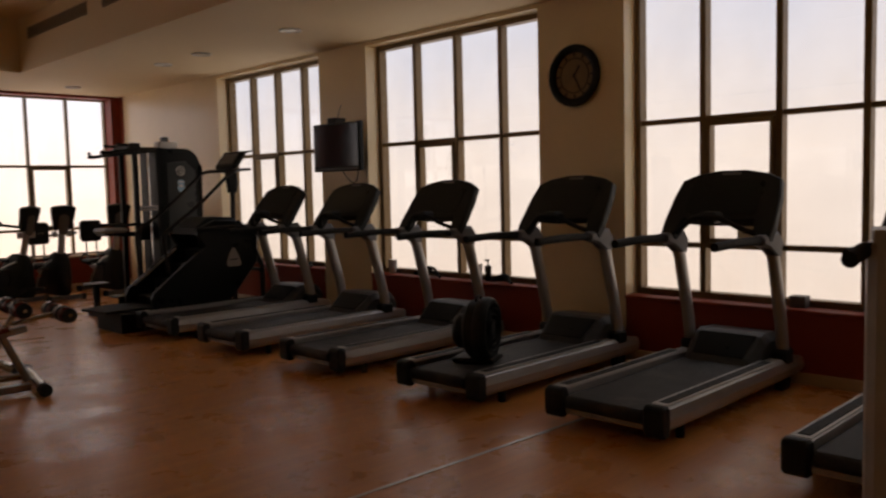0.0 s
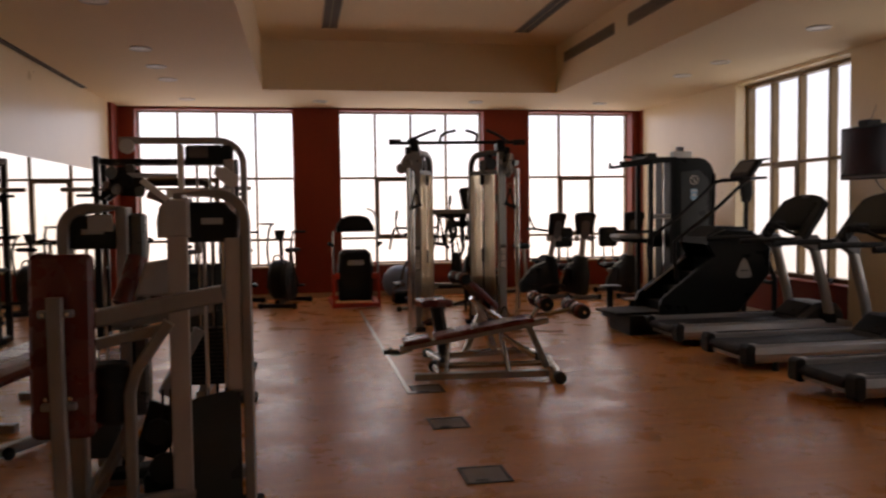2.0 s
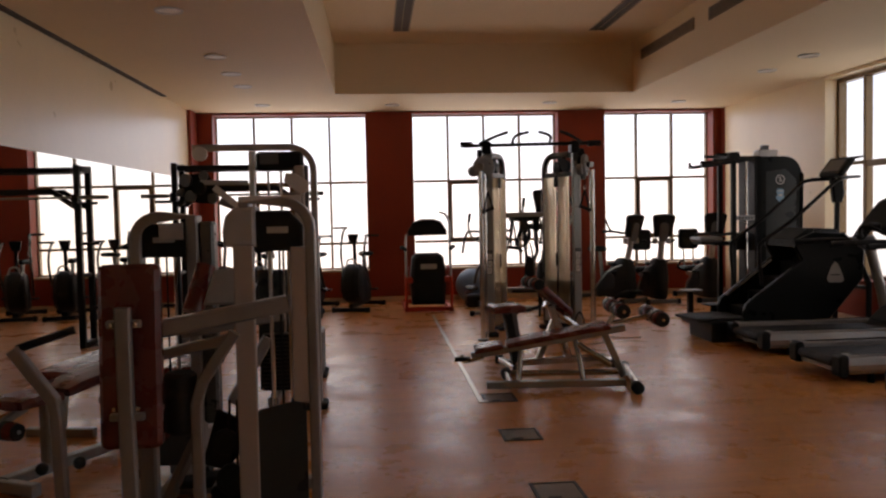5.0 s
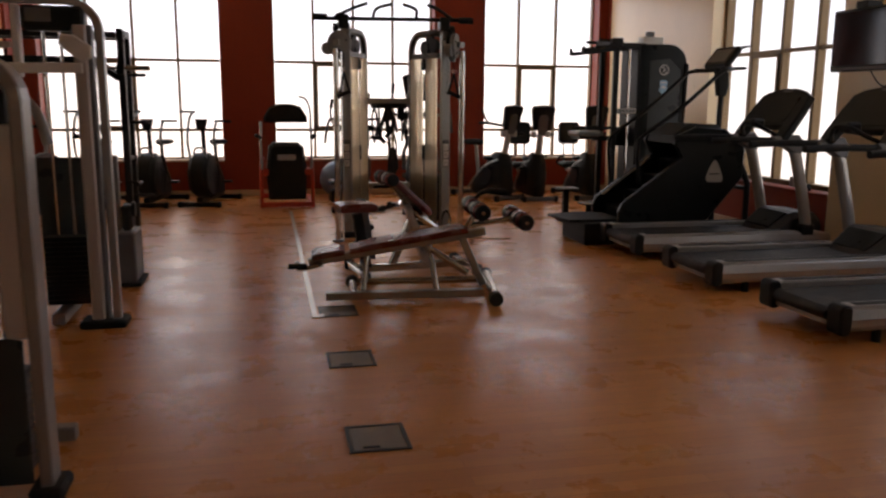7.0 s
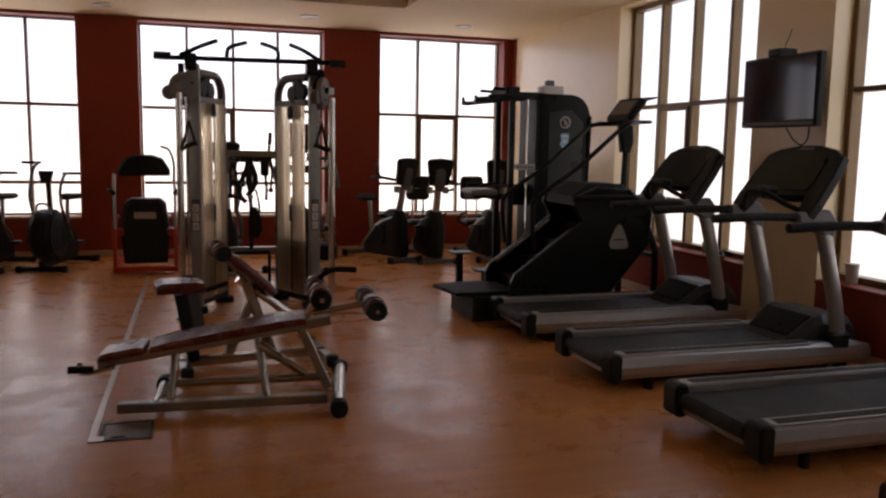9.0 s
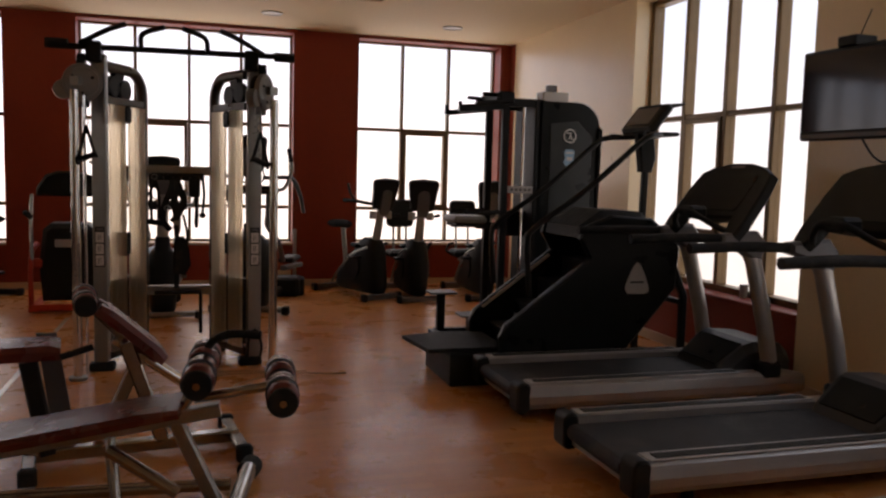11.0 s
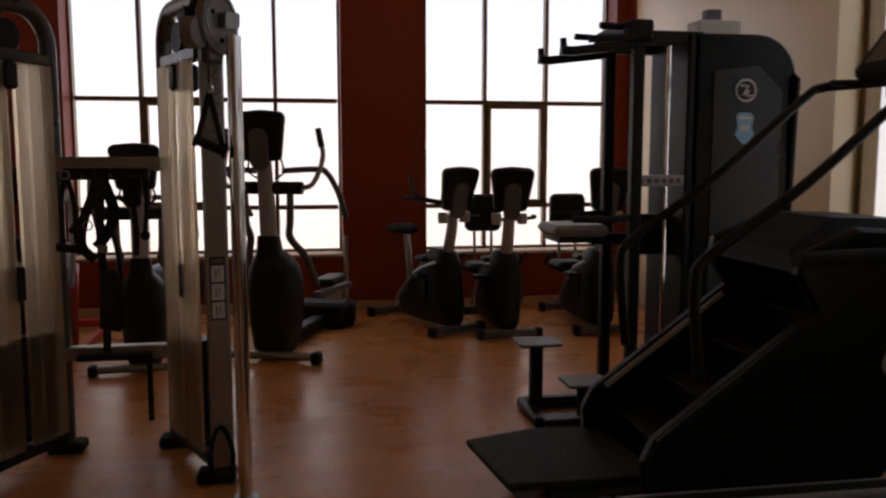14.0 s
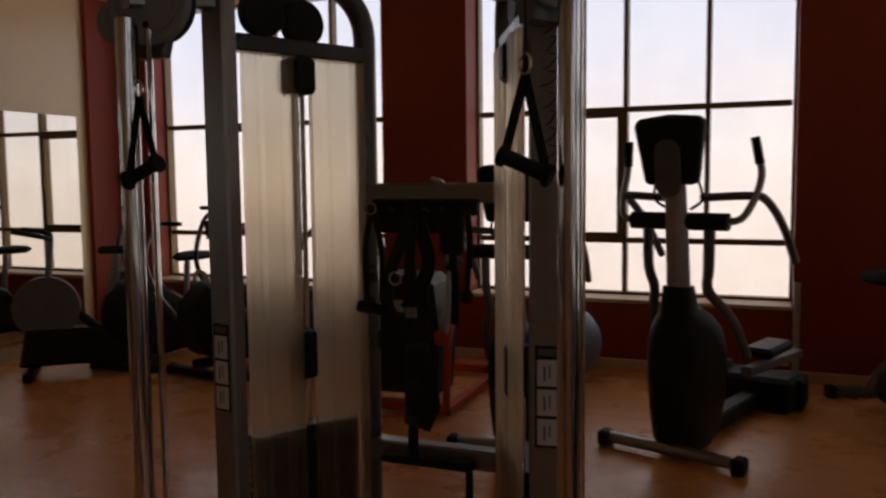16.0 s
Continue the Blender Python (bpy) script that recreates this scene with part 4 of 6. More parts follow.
    part("pulley_fork", Build().slab([(-0.06, -0.16), (0.04, -0.16), (0.06, -0.08), (-0.08, -0.06)], 0.0, 0.045, "y", 0.01), DARKSTEEL, cm, m=swing)
    # stirrup grip on its cable
    gx, gy = X(0.57), 9.36
    part("grip_cable", Build().cyl((gx, gy, 1.9), (gx, gy, 1.74), 0.004, 6), BLACK, cm)
    part("clip", Build().tube([(gx + 0.014 * math.cos(i * 0.7), gy, 1.725 + 0.024 * math.sin(i * 0.7)) for i in range(9)], 0.004, 5, closed=True), CHROME, cm)
    part("strap", Build().tube([(gx, gy, 1.70), (gx + 0.047, gy, 1.51 - 0.02 * s)], 0, rect=(0.022, 0.004)).tube([(gx, gy, 1.70), (gx - 0.047, gy, 1.51 + 0.02 * s)], 0, rect=(0.022, 0.004)), RUBBER, cm)
    ga, gb_ = Vector((gx - 0.054, gy, 1.495 + 0.024 * s)), Vector((gx + 0.054, gy, 1.495 - 0.024 * s))
    part("grip_handle", Build().cyl(ga, gb_, 0.019, 12).disc(ga, gb_ - ga, 0.028, 0.018, 14).disc(gb_, gb_ - ga, 0.028, 0.018, 14), RUBBER, cm)
    label_plate(cm, face @ Matrix.Translation((off, -0.031, 0.74)) @ Matrix.Diagonal((0.74, 1, 1, 1)))
    if s > 0:
        mark = Build()
        for k, z in enumerate((1.50, 1.545, 1.59, 1.635, 1.69, 1.735, 1.78, 1.825)):
            w = 0.034 if k in (0, 4) else 0.016 + 0.006 * (k % 2)
            mark.tube([(0.012 - w, -0.033, z + 0.012), (0.006, -0.033, z + 0.02), (0.012 + w * 0.8, -0.033, z + 0.046), (0.012 - w * 0.3, -0.033, z + 0.052)], 0, rect=(0.008, 0.003))
        part("script_mark", mark, BLACK, cm, m=face @ Matrix.Translation((off, 0, 0)))


tower(1)
tower(-1)
part("chin_bar", Build().cyl((CX - 0.78, 9.60, 2.235), (CX + 0.80, 9.60, 2.255), 0.021, 12), BLACKSTEEL, cm)
for s in (-1, 1):
    part("chin_grip", Build().tube(smooth_path([(CX + s * 0.60, 9.58, 2.26), (CX + s * 0.42, 9.42, 2.33), (CX + s * 0.30, 9.38, 2.37)]), 0.018, 10), RUBBER, cm)
    part("inner_grip", Build().tube(smooth_path([(CX + s * 0.22, 9.60, 2.25), (CX + s * 0.20, 9.48, 2.33), (CX + s * 0.06, 9.40, 2.37)]), 0.018, 10), RUBBER, cm)
    part("bar_end", Build().cyl((CX + s * 0.68, 9.60, 2.25), (CX + s * 0.82, 9.60, 2.25), 0.034, 12), RUBBER, cm)
    part("bar_bracket", Build().box(CX + s * 0.52 - 0.05, CX + s * 0.52 + 0.05, 9.56, 9.72, 2.14, 2.28, 0.01), BLACKSTEEL, cm)
    part("side_pulley", Build().disc((CX + s * 0.60, 9.62, 2.12), (1, 0, 0), 0.075, 0.05), BLACK, cm)
part("cross_bar", Build().box(CX - 0.25, CX + 0.25, 10.11, 10.20, 1.385, 1.455, 0.008), STEEL, cm)
part("low_bar", Build().box(CX - 0.25, CX + 0.25, 10.12, 10.19, 0.46, 0.53, 0.008), STEEL, cm)
rack_ = part("hook_rack", Build().box(CX - 0.19, CX + 0.20, 10.06, 10.115, 1.345, 1.40, 0.01), BLACK, cm)
for k in range(6):
    part("hook", Build().cyl((CX - 0.16 + 0.064 * k, 10.06, 1.36), (CX - 0.16 + 0.064 * k, 10.0, 1.375), 0.006, 6), BLACKSTEEL, rack_)
part("tray", Build().box(CX - 0.17, CX + 0.18, 10.06, 10.115, 0.47, 0.50, 0.01), BLACK, cm)
part("foot_loop", Build().tube(smooth_path([(CX + 0.585, 9.60, 0.03), (CX + 0.60, 9.58, 0.16), (CX + 0.555, 9.585, 0.27), (CX + 0.51, 9.60, 0.20), (CX + 0.50, 9.62, 0.06)]), 0.010, 8), RUBBER, cm, "black cable loop above the foot")
part("drop_lever", Build().cyl((CX + 0.17, 10.06, 0.48), (CX + 0.17, 10.06, 0.17), 0.014, 8), BLACK, cm)

# loose grips and straps hanging on the rack
def ribbon(pts, w=0.036):
    return Build().tube(smooth_path(pts, 5), 0, rect=(w, 0.005))


def hung(label, x, y=10.02):
    return thing("hanging_strap", label, "gym strap", "cable attachments", pose(CX + x, y, 1.37))


g = hung("narrow black webbing strap with a foam grip on a hook", -0.16)
part("strap", ribbon([(0, 0, 0), (-0.025, 0, -0.12), (-0.02, -0.01, -0.32)], 0.022), RUBBER, g)
part("strap", ribbon([(0, 0.006, 0), (0.03, 0.006, -0.14), (0.035, -0.004, -0.32)], 0.022), RUBBER, g)
part("grip", Build().cyl((-0.05, -0.01, -0.335), (0.065, -0.01, -0.35), 0.021, 12), BLACK, g)
part("ring", Build().tube([(0.02 * math.cos(i * 0.7), -0.012, 0.0 + 0.02 * math.sin(i * 0.7)) for i in range(9)], 0.004, 5, closed=True), STEEL, g)
g = hung("twisted black webbing ribbons looped over a rack hook", -0.015)
part("ribbon", ribbon([(0, 0, 0.01), (-0.03, -0.004, -0.10), (-0.075, -0.012, -0.22), (-0.085, -0.012, -0.33), (-0.03, -0.01, -0.40)], 0.045), RUBBER, g)
part("ribbon", ribbon([(0, 0.008, 0.01), (0.035, 0.008, -0.08), (0.062, 0.0, -0.18), (0.03, -0.006, -0.27), (-0.02, -0.01, -0.34)], 0.05), RUBBER, g)
part("ribbon", ribbon([(0, 0.014, 0.01), (-0.012, 0.012, -0.14), (0.0, 0.012, -0.28)], 0.036), RUBBER, g)
part("ring", Build().tube([(-0.055 + 0.022 * math.cos(i * 0.7), -0.016, -0.235 + 0.022 * math.sin(i * 0.7)) for i in range(9)], 0.004, 5, closed=True), STEEL, g)
g = hung("long black strap with a padded cuff reaching to the tray", 0.0, 9.985)
part("long_strap", ribbon([(0.0, 0.02, 0.0), (-0.012, 0.0, -0.28), (0.004, -0.005, -0.55), (-0.004, 0.0, -0.84)], 0.036), RUBBER, g)
part("cuff", Build().slab([(-0.03, -0.72), (0.06, -0.74), (0.10, -0.66), (0.085, -0.52), (0.05, -0.44), (-0.02, -0.45)], -0.025, 0.035, "y", 0.014), RUBBER, g, "padded black strap cuff")
part("side_strap", ribbon([(0.075, -0.01, -0.50), (0.07, -0.01, -0.40), (0.045, 0.0, -0.28)], 0.02), RUBBER, g)
part("buckle", Build().box(-0.02, 0.022, -0.014, -0.008, -0.36, -0.325, 0.003), STEEL, g)
g = hung("black rubber block with a short strap tail hanging", 0.135)
part("block", Build().box(-0.045, 0.035, -0.025, 0.025, -0.15, 0.0, 0.014), RUBBER, g)
part("tail", ribbon([(0.0, -0.01, -0.14), (0.01, -0.012, -0.26), (0.006, -0.01, -0.38)], 0.026), RUBBER, g)
g = hung("thin black rope with a rubber end knot", 0.185)
part("rope", Build().tube(smooth_path([(0, 0, 0), (0.012, -0.01, -0.12), (0.0, -0.012, -0.27)]), 0.011, 8), RUBBER, g)
part("knot", Build().ball((0.0, -0.012, -0.285), 0.024, 12, 8), RUBBER, g)

# tan rubber tube lying in loops on the floor
bd = thing("resistance_band", "tan rubber resistance tube lying in loops on the floor", "resistance band")
part("tube", Build().tube(smooth_path([(2.02, 9.46, 0.007), (2.2, 9.43, 0.007), (2.45, 9.42, 0.007), (2.62, 9.30, 0.007), (2.45, 9.18, 0.007), (2.30, 9.0, 0.007), (2.40, 8.90, 0.007), (2.58, 8.98, 0.007), (2.68, 9.16, 0.007), (2.66, 9.24, 0.009)], 8), 0.006, 6), TAN, bd)
part("loose_end", Build().tube(smooth_path([(2.05, 9.27, 0.007), (2.3, 9.30, 0.019), (2.55, 9.30, 0.019), (2.83, 9.36, 0.007)], 8), 0.006, 6), TAN, bd)
part("long_end", Build().tube(smooth_path([(2.5, 9.34, 0.007), (2.7, 9.27, 0.019), (2.95, 9.25, 0.007), (3.10, 9.24, 0.007)], 8), 0.006, 6), TAN, bd)

# ---- benches ----


def pad(x0, x1, w, t, edge=0.02):
    """A stuffed pad along local x, centred in y, top at z = t."""
    b = Build()
    secs = []
    n = 7
    for i in range(n + 1):
        u = i / n
        x = x0 + (x1 - x0) * u
        k = min(1.0, 0.82 + 0.7 * min(u, 1 - u) * 3)
        k = min(k, 1.0)
        hw, ht = w / 2 * (0.94 + 0.06 * k), t * k
        secs.append([(x, -hw, 0.012), (x, -hw, ht * 0.62), (x, -hw * 0.9, ht * 0.93), (x, 0, ht), (x, hw * 0.9, ht * 0.93), (x, hw, ht * 0.62), (x, hw, 0.012), (x, 0, 0.0)])
    return b.strip(secs)


def roller(parent, x, y, z, ln=0.24, r=0.062):
    p = part("foam_roller", Build().tube([(x, y - ln / 2, z), (x, y - ln / 2 + 0.012, z), (x, y + ln / 2 - 0.012, z), (x, y + ln / 2, z)], [r - 0.01, r, r, r - 0.01], 18), OXPAD, parent, "round oxblood vinyl roller")
    part("band", Build().cyl((x, y - 0.022, z), (x, y + 0.022, z), r + 0.003, 18), RUBBER, p)
    part("end_cap", Build().disc((x, y - ln / 2 - 0.008, z), (0, 1, 0), r * 0.92, 0.016, 18), RUBBER, p)
    part("cap", Build().disc((x, y + ln / 2 + 0.008, z), (0, 1, 0), r * 0.92, 0.016, 18), RUBBER, p)


db = thing("decline_bench", "chrome decline sit-up bench with oxblood vinyl pads and rollers", "bench", "weight benches", pose(1.0, 6.83, 0, 0, 0, -4))
part("base_rail", Build().tube([(0.0, -0.02, 0.055), (1.14, -0.02, 0.055)], 0, rect=(0.07, 0.055)), STEEL, db)
part("base_rail_far", Build().tube([(0.22, 0.42, 0.055), (1.2, 0.42, 0.055)], 0.028, 12), BENCHTUBE, db)
part("front_cross", Build().tube([(0.20, -0.02, 0.06), (0.20, 0.44, 0.06)], 0.028, 12), BENCHTUBE, db)
part("rear_cross", Build().tube([(1.19, -0.20, 0.06), (1.28, 0.62, 0.06)], 0.037, 12), BENCHTUBE, db)
for p, q in (((1.19, -0.25, 0.05), (1.195, -0.18, 0.05)), ((1.27, 0.58, 0.05), (1.29, 0.66, 0.05)), ((0.2, 0.4, 0.05), (0.2, 0.48, 0.05))):
    part("rubber_end", Build().cyl(p, q, 0.05, 14), RUBBER, db)
part("main_beam", Build().tube([(-0.12, 0.12, 0.275), (1.17, 0.12, 0.485)], 0, rect=(0.06, 0.055)), STEEL, db)
part("front_leg", Build().tube([(0.27, 0.05, 0.07), (0.30, 0.12, 0.33)], 0.023, 12), BENCHTUBE, db)
part("mid_leg", Build().tube([(0.80, 0.0, 0.07), (0.75, 0.12, 0.41)], 0.023, 12), BENCHTUBE, db)
part("rear_leg", Build().tube([(1.16, 0.12, 0.08), (1.0, 0.12, 0.44)], 0, rect=(0.055, 0.055)), STEEL, db)
part("strut", Build().tube([(0.76, 0.02, 0.37), (1.02, -0.02, 0.20)], 0.025, 12), BENCHTUBE, db)
slope = Matrix.Rotation(-math.atan2(0.21, 1.29), 4, "Y")
part("long_pad", pad(0.20, 1.06, 0.30, 0.058), OXPAD, db, m=Matrix.Translation((-0.02, 0.12, 0.31)) @ slope)
part("head_pad", pad(-0.07, 0.165, 0.28, 0.058), OXPAD, db, m=Matrix.Translation((-0.02, 0.12, 0.31)) @ slope)
part("tip_handle", Build().tube(smooth_path([(-0.02, 0.05, 0.27), (-0.14, 0.03, 0.245), (-0.20, 0.03, 0.25), (-0.20, 0.03, 0.30)]), 0.014, 8), BENCHTUBE, db)
part("tip_grip", Build().cyl((-0.26, 0.03, 0.265), (-0.13, 0.03, 0.262), 0.021, 10), RUBBER, db)
part("roller_post", Build().tube([(1.0, 0.12, 0.46), (1.10, 0.12, 0.62)], 0.023, 12), BENCHTUBE, db)
part("roller_arm", Build().tube([(1.07, 0.12, 0.53), (1.42, 0.10, 0.585)], 0.02, 10), BENCHTUBE, db)
part("roller_axle", Build().cyl((1.10, -0.18, 0.655), (1.10, 0.42, 0.655), 0.014, 8).cyl((1.41, -0.2, 0.585), (1.41, 0.40, 0.585), 0.014, 8), BENCHTUBE, db)
for x, y, z in ((1.10, -0.03, 0.655), (1.10, 0.28, 0.655), (1.41, -0.05, 0.585), (1.41, 0.26, 0.585)):
    roller(db, x, y, z)
part("curved_handle", Build().tube(smooth_path([(1.08, 0.24, 0.60), (1.12, 0.22, 0.72), (1.20, 0.18, 0.775), (1.33, 0.15, 0.775)]), 0.017, 10), RUBBER, db)

ub = thing("utility_bench", "chrome adjustable bench with oxblood seat and tilted back pad", "bench", "weight benches", pose(1.30, 7.72, 0, 0, 0, 8))
part("base_rail", Build().tube([(0.0, 0.0, 0.055), (1.0, 0.0, 0.055)], 0, rect=(0.07, 0.06)), BENCHTUBE, ub)
for x in (0.02, 0.98):
    part("cross_foot", Build().tube([(x, -0.26, 0.05), (x, 0.26, 0.05)], 0, rect=(0.06, 0.05)), BENCHTUBE, ub)
    for y in (-0.27, 0.27):
        part("rubber_end", Build().box(x - 0.04, x + 0.04, y - 0.03, y + 0.03, 0, 0.085, 0.012), RUBBER, ub)
part("seat_post", Build().tube([(0.10, 0, 0.06), (0.02, 0, 0.52)], 0, rect=(0.08, 0.08)), BLACKSTEEL, ub)
part("seat_pad", pad(-0.14, 0.16, 0.28, 0.085), OXPAD, ub, m=pose(0, 0, 0.53))
part("back_post", Build().tube([(0.62, 0, 0.07), (0.45, 0, 0.58)], 0, rect=(0.07, 0.07)), BENCHTUBE, ub)
part("back_brace", Build().tube([(0.32, 0, 0.07), (0.52, 0, 0.52)], 0, rect=(0.06, 0.05)), BENCHTUBE, ub)
part("back_pad", pad(0.0, 0.40, 0.26, 0.08), OXPAD, ub, m=Matrix.Translation((0.30, 0, 0.74)) @ Matrix.Rotation(radians(42), 4, "Y"))
part("slide_tube", Build().tube([(0.40, 0.02, 0.60), (0.82, 0.02, 0.28)], 0.03, 12), CHROME, ub)
part("side_shield", Build().slab([(0.12, 0.1), (0.22, 0.1), (0.14, 0.62), (0.05, 0.62)], 0.14, 0.02, "y", 0.004), GREY, ub)
part("grip", Build().tube([(0.16, -0.16, 0.56), (0.30, -0.16, 0.60)], 0.016, 8), RUBBER, ub)
for y in (-0.12, 0.10):
    roller(ub, 0.27, y, 0.80, 0.16, 0.055)
part("roller_axle", Build().cyl((0.27, -0.2, 0.80), (0.27, 0.2, 0.80), 0.012, 8).tube([(0.27, 0, 0.80), (0.44, 0, 0.60)], 0, rect=(0.04, 0.04)), BENCHTUBE, ub)

# ---- stair climber ----
sc = thing("stair_climber", "black revolving stair climber with sloping handrails and a console", "stair climber", m=pose(3.865, 8.70, 0))
side = [(0.22, 0.06), (0.20, 0.34), (0.24, 0.425), (0.86, 0.885), (0.78, 1.02), (0.80, 1.10), (1.02, 1.19), (1.34, 1.17), (1.54, 1.02), (1.58, 0.96), (1.56, 0.66), (1.10, 0.13), (1.02, 0.06)]
for y, nm in ((0.0, "side_panel"), (0.66, "side_panel")):
    sp_ = part(nm, Build().slab(side, y, 0.06, "y", 0.014), GLOSSBLACK, sc)
    if y == 0.0:
        tri = smooth_path([(1.16, 0.63, 0), (1.31, 0.63, 0), (1.325, 0.69, 0), (1.235, 0.855, 0), (1.145, 0.69, 0), (1.16, 0.63, 0)], 4)[:-1]
        bd_ = part("badge", Build().slab([(p.x, p.y) for p in tri], -0.004, 0.003, "y"), PALEGREY, sp_, "pale grey rounded triangle badge")
        part("lettering_bar", Build().box(1.18, 1.29, -0.006, -0.0045, 0.705, 0.717), BLACK, bd_)
        part("edge_trim", Build().tube([(0.25, -0.004, 0.42), (0.85, -0.004, 0.865)], 0, rect=(0.016, 0.02)), BLACK, sp_)
# pale strip on the far panel: daylight on its edge, put in as colour
part("far_lit_edge", Build().tube([(0.30, 0.653, 0.445), (0.84, 0.653, 0.845)], 0, rect=(0.014, 0.022)), PALEGREY, sc, "pale grey strip painted as the lit panel edge")
hoods = [[(0.80, 0.06, 1.02), (0.80, 0.10, 1.10), (0.80, 0.62, 1.10), (0.80, 0.66, 1.02)], [(1.0, 0.06, 1.05), (1.0, 0.14, 1.22), (1.0, 0.58, 1.22), (1.0, 0.66, 1.05)],
         [(1.32, 0.06, 1.05), (1.32, 0.14, 1.21), (1.32, 0.58, 1.21), (1.32, 0.66, 1.05)], [(1.54, 0.06, 0.9), (1.54, 0.12, 1.0), (1.54, 0.60, 1.0), (1.54, 0.66, 0.9)]]
part("hood", Build().strip(hoods), BLACK, sc)
for k in range(4):
    x, z = 0.34 + 0.20 * k, 0.34 + 0.165 * k
    s_ = part("step", Build().box(x, x + 0.22, 0.062, 0.658, z - 0.018, z, 0.004), RUBBER, sc, "black ribbed step tread")
    part("riser", Build().box(x + 0.012, x + 0.03, 0.062, 0.658, z - 0.17, z - 0.02, 0.003), GLOSSBLACK, s_)
part("core", Build().slab([(0.50, 0.07), (1.0, 0.07), (1.5, 0.66), (1.5, 0.95), (1.2, 0.98)], 0.064, 0.592, "y"), BLACK, sc)
pt = part("entry_platform", Build().slab([(-0.28, 0.10), (0.30, 0.10), (0.30, 0.68), (-0.02, 0.70), (-0.34, 0.60)], 0.225, 0.03, "z", 0.006), RUBBER, sc, "black rubber entry step top")
part("entry_box", Build().slab([(-0.14, 0.04), (0.34, 0.04), (0.34, 0.68), (-0.14, 0.66)], 0.0, 0.222, "z", 0.01), BLACK, sc)
for y, x0, zb in ((0.03, 0.42, 0.62), (0.69, 0.40, 0.62)):
    part("handrail", Build().tube(smooth_path([(x0, y, zb), (x0 - 0.03, y, 0.98), (x0 + 0.03, y, 1.10), (x0 + 0.40, y, 1.36), (x0 + 0.80, y, 1.70), (x0 + 0.90, y, 1.76), (x0 + 1.02, y * 0.7 + 0.10, 1.77), (x0 + 1.08, 0.36, 1.77)], 6), 0.021, 10), BLACKSTEEL, sc)
part("console_post", Build().tube([(1.46, 0.36, 0.98), (1.47, 0.36, 1.52)], 0, rect=(0.045, 0.045)), BLACKSTEEL, sc)
part("post_neck", Build().slab([(1.42, 1.50), (1.51, 1.50), (1.54, 1.60), (1.52, 1.79), (1.38, 1.79)], 0.32, 0.08, "y", 0.012), BLACK, sc)
tilt = Matrix.Translation((1.37, 0.36, 1.80)) @ Matrix.Rotation(radians(38), 4, "Y")
cb_ = Build().box(-0.02, 0.05, -0.22, 0.22, 0.0, 0.26, 0.02)
cb_.v = [tuple(tilt @ Vector(p)) for p in cb_.v]
con = part("console", cb_, BLACK, sc)
cs = Build().box(-0.025, -0.021, -0.16, 0.16, 0.05, 0.22)
cs.v = [tuple(tilt @ Vector(p)) for p in cs.v]
part("display", cs, GREY, con, "grey console face")
part("console_fin", Build().slab([(1.48, 1.95), (1.68, 2.0), (1.70, 2.02), (1.48, 2.0)], 0.2, 0.30, "y", 0.006), BLACK, con)
part("front_bar", Build().tube([(1.30, 0.10, 1.775), (1.58, 0.12, 1.78), (1.58, 0.60, 1.78), (1.30, 0.62, 1.775)], 0.016, 8), BLACKSTEEL, sc)
for y in (0.03, 0.69):
    part("support_leg", Build().tube([(1.64, y, 0.0), (1.64, y, 0.60), (1.53, y, 0.85)], 0, rect=(0.05, 0.05)), BLACKSTEEL, sc)
part("leg_cross", Build().tube([(1.64, 0.03, 0.55), (1.64, 0.69, 0.55)], 0, rect=(0.04, 0.04)), BLACKSTEEL, sc)
for y in (0.08, 0.64):
    part("frame_foot", Build().box(0.36, 1.02, y - 0.03, y + 0.03, 0.0, 0.07, 0.008), BLACKSTEEL, sc)
cw = thing("power_cable", "thin black power cable lying in a loose coil on the floor", "cable")
part("cable", Build().tube(smooth_path([(5.0, 9.28, 0.005), (5.3, 9.5, 0.005), (5.55, 9.45, 0.005), (5.4, 9.62, 0.005), (5.7, 9.7, 0.005), (5.90, 9.5, 0.005)], 8), 0.005, 6), RUBBER, cw)

# ---- assisted chin and dip machine ----
ch = thing("chin_dip_machine", "black assisted chin and dip machine with a tall rounded weight tower", "exercise machine")
tow = [(4.86, 0.05), (5.44, 0.05), (5.44, 1.86)] + arc(5.22, 1.87, 0.22, 0, 90, 6) + [(4.86, 2.09)]
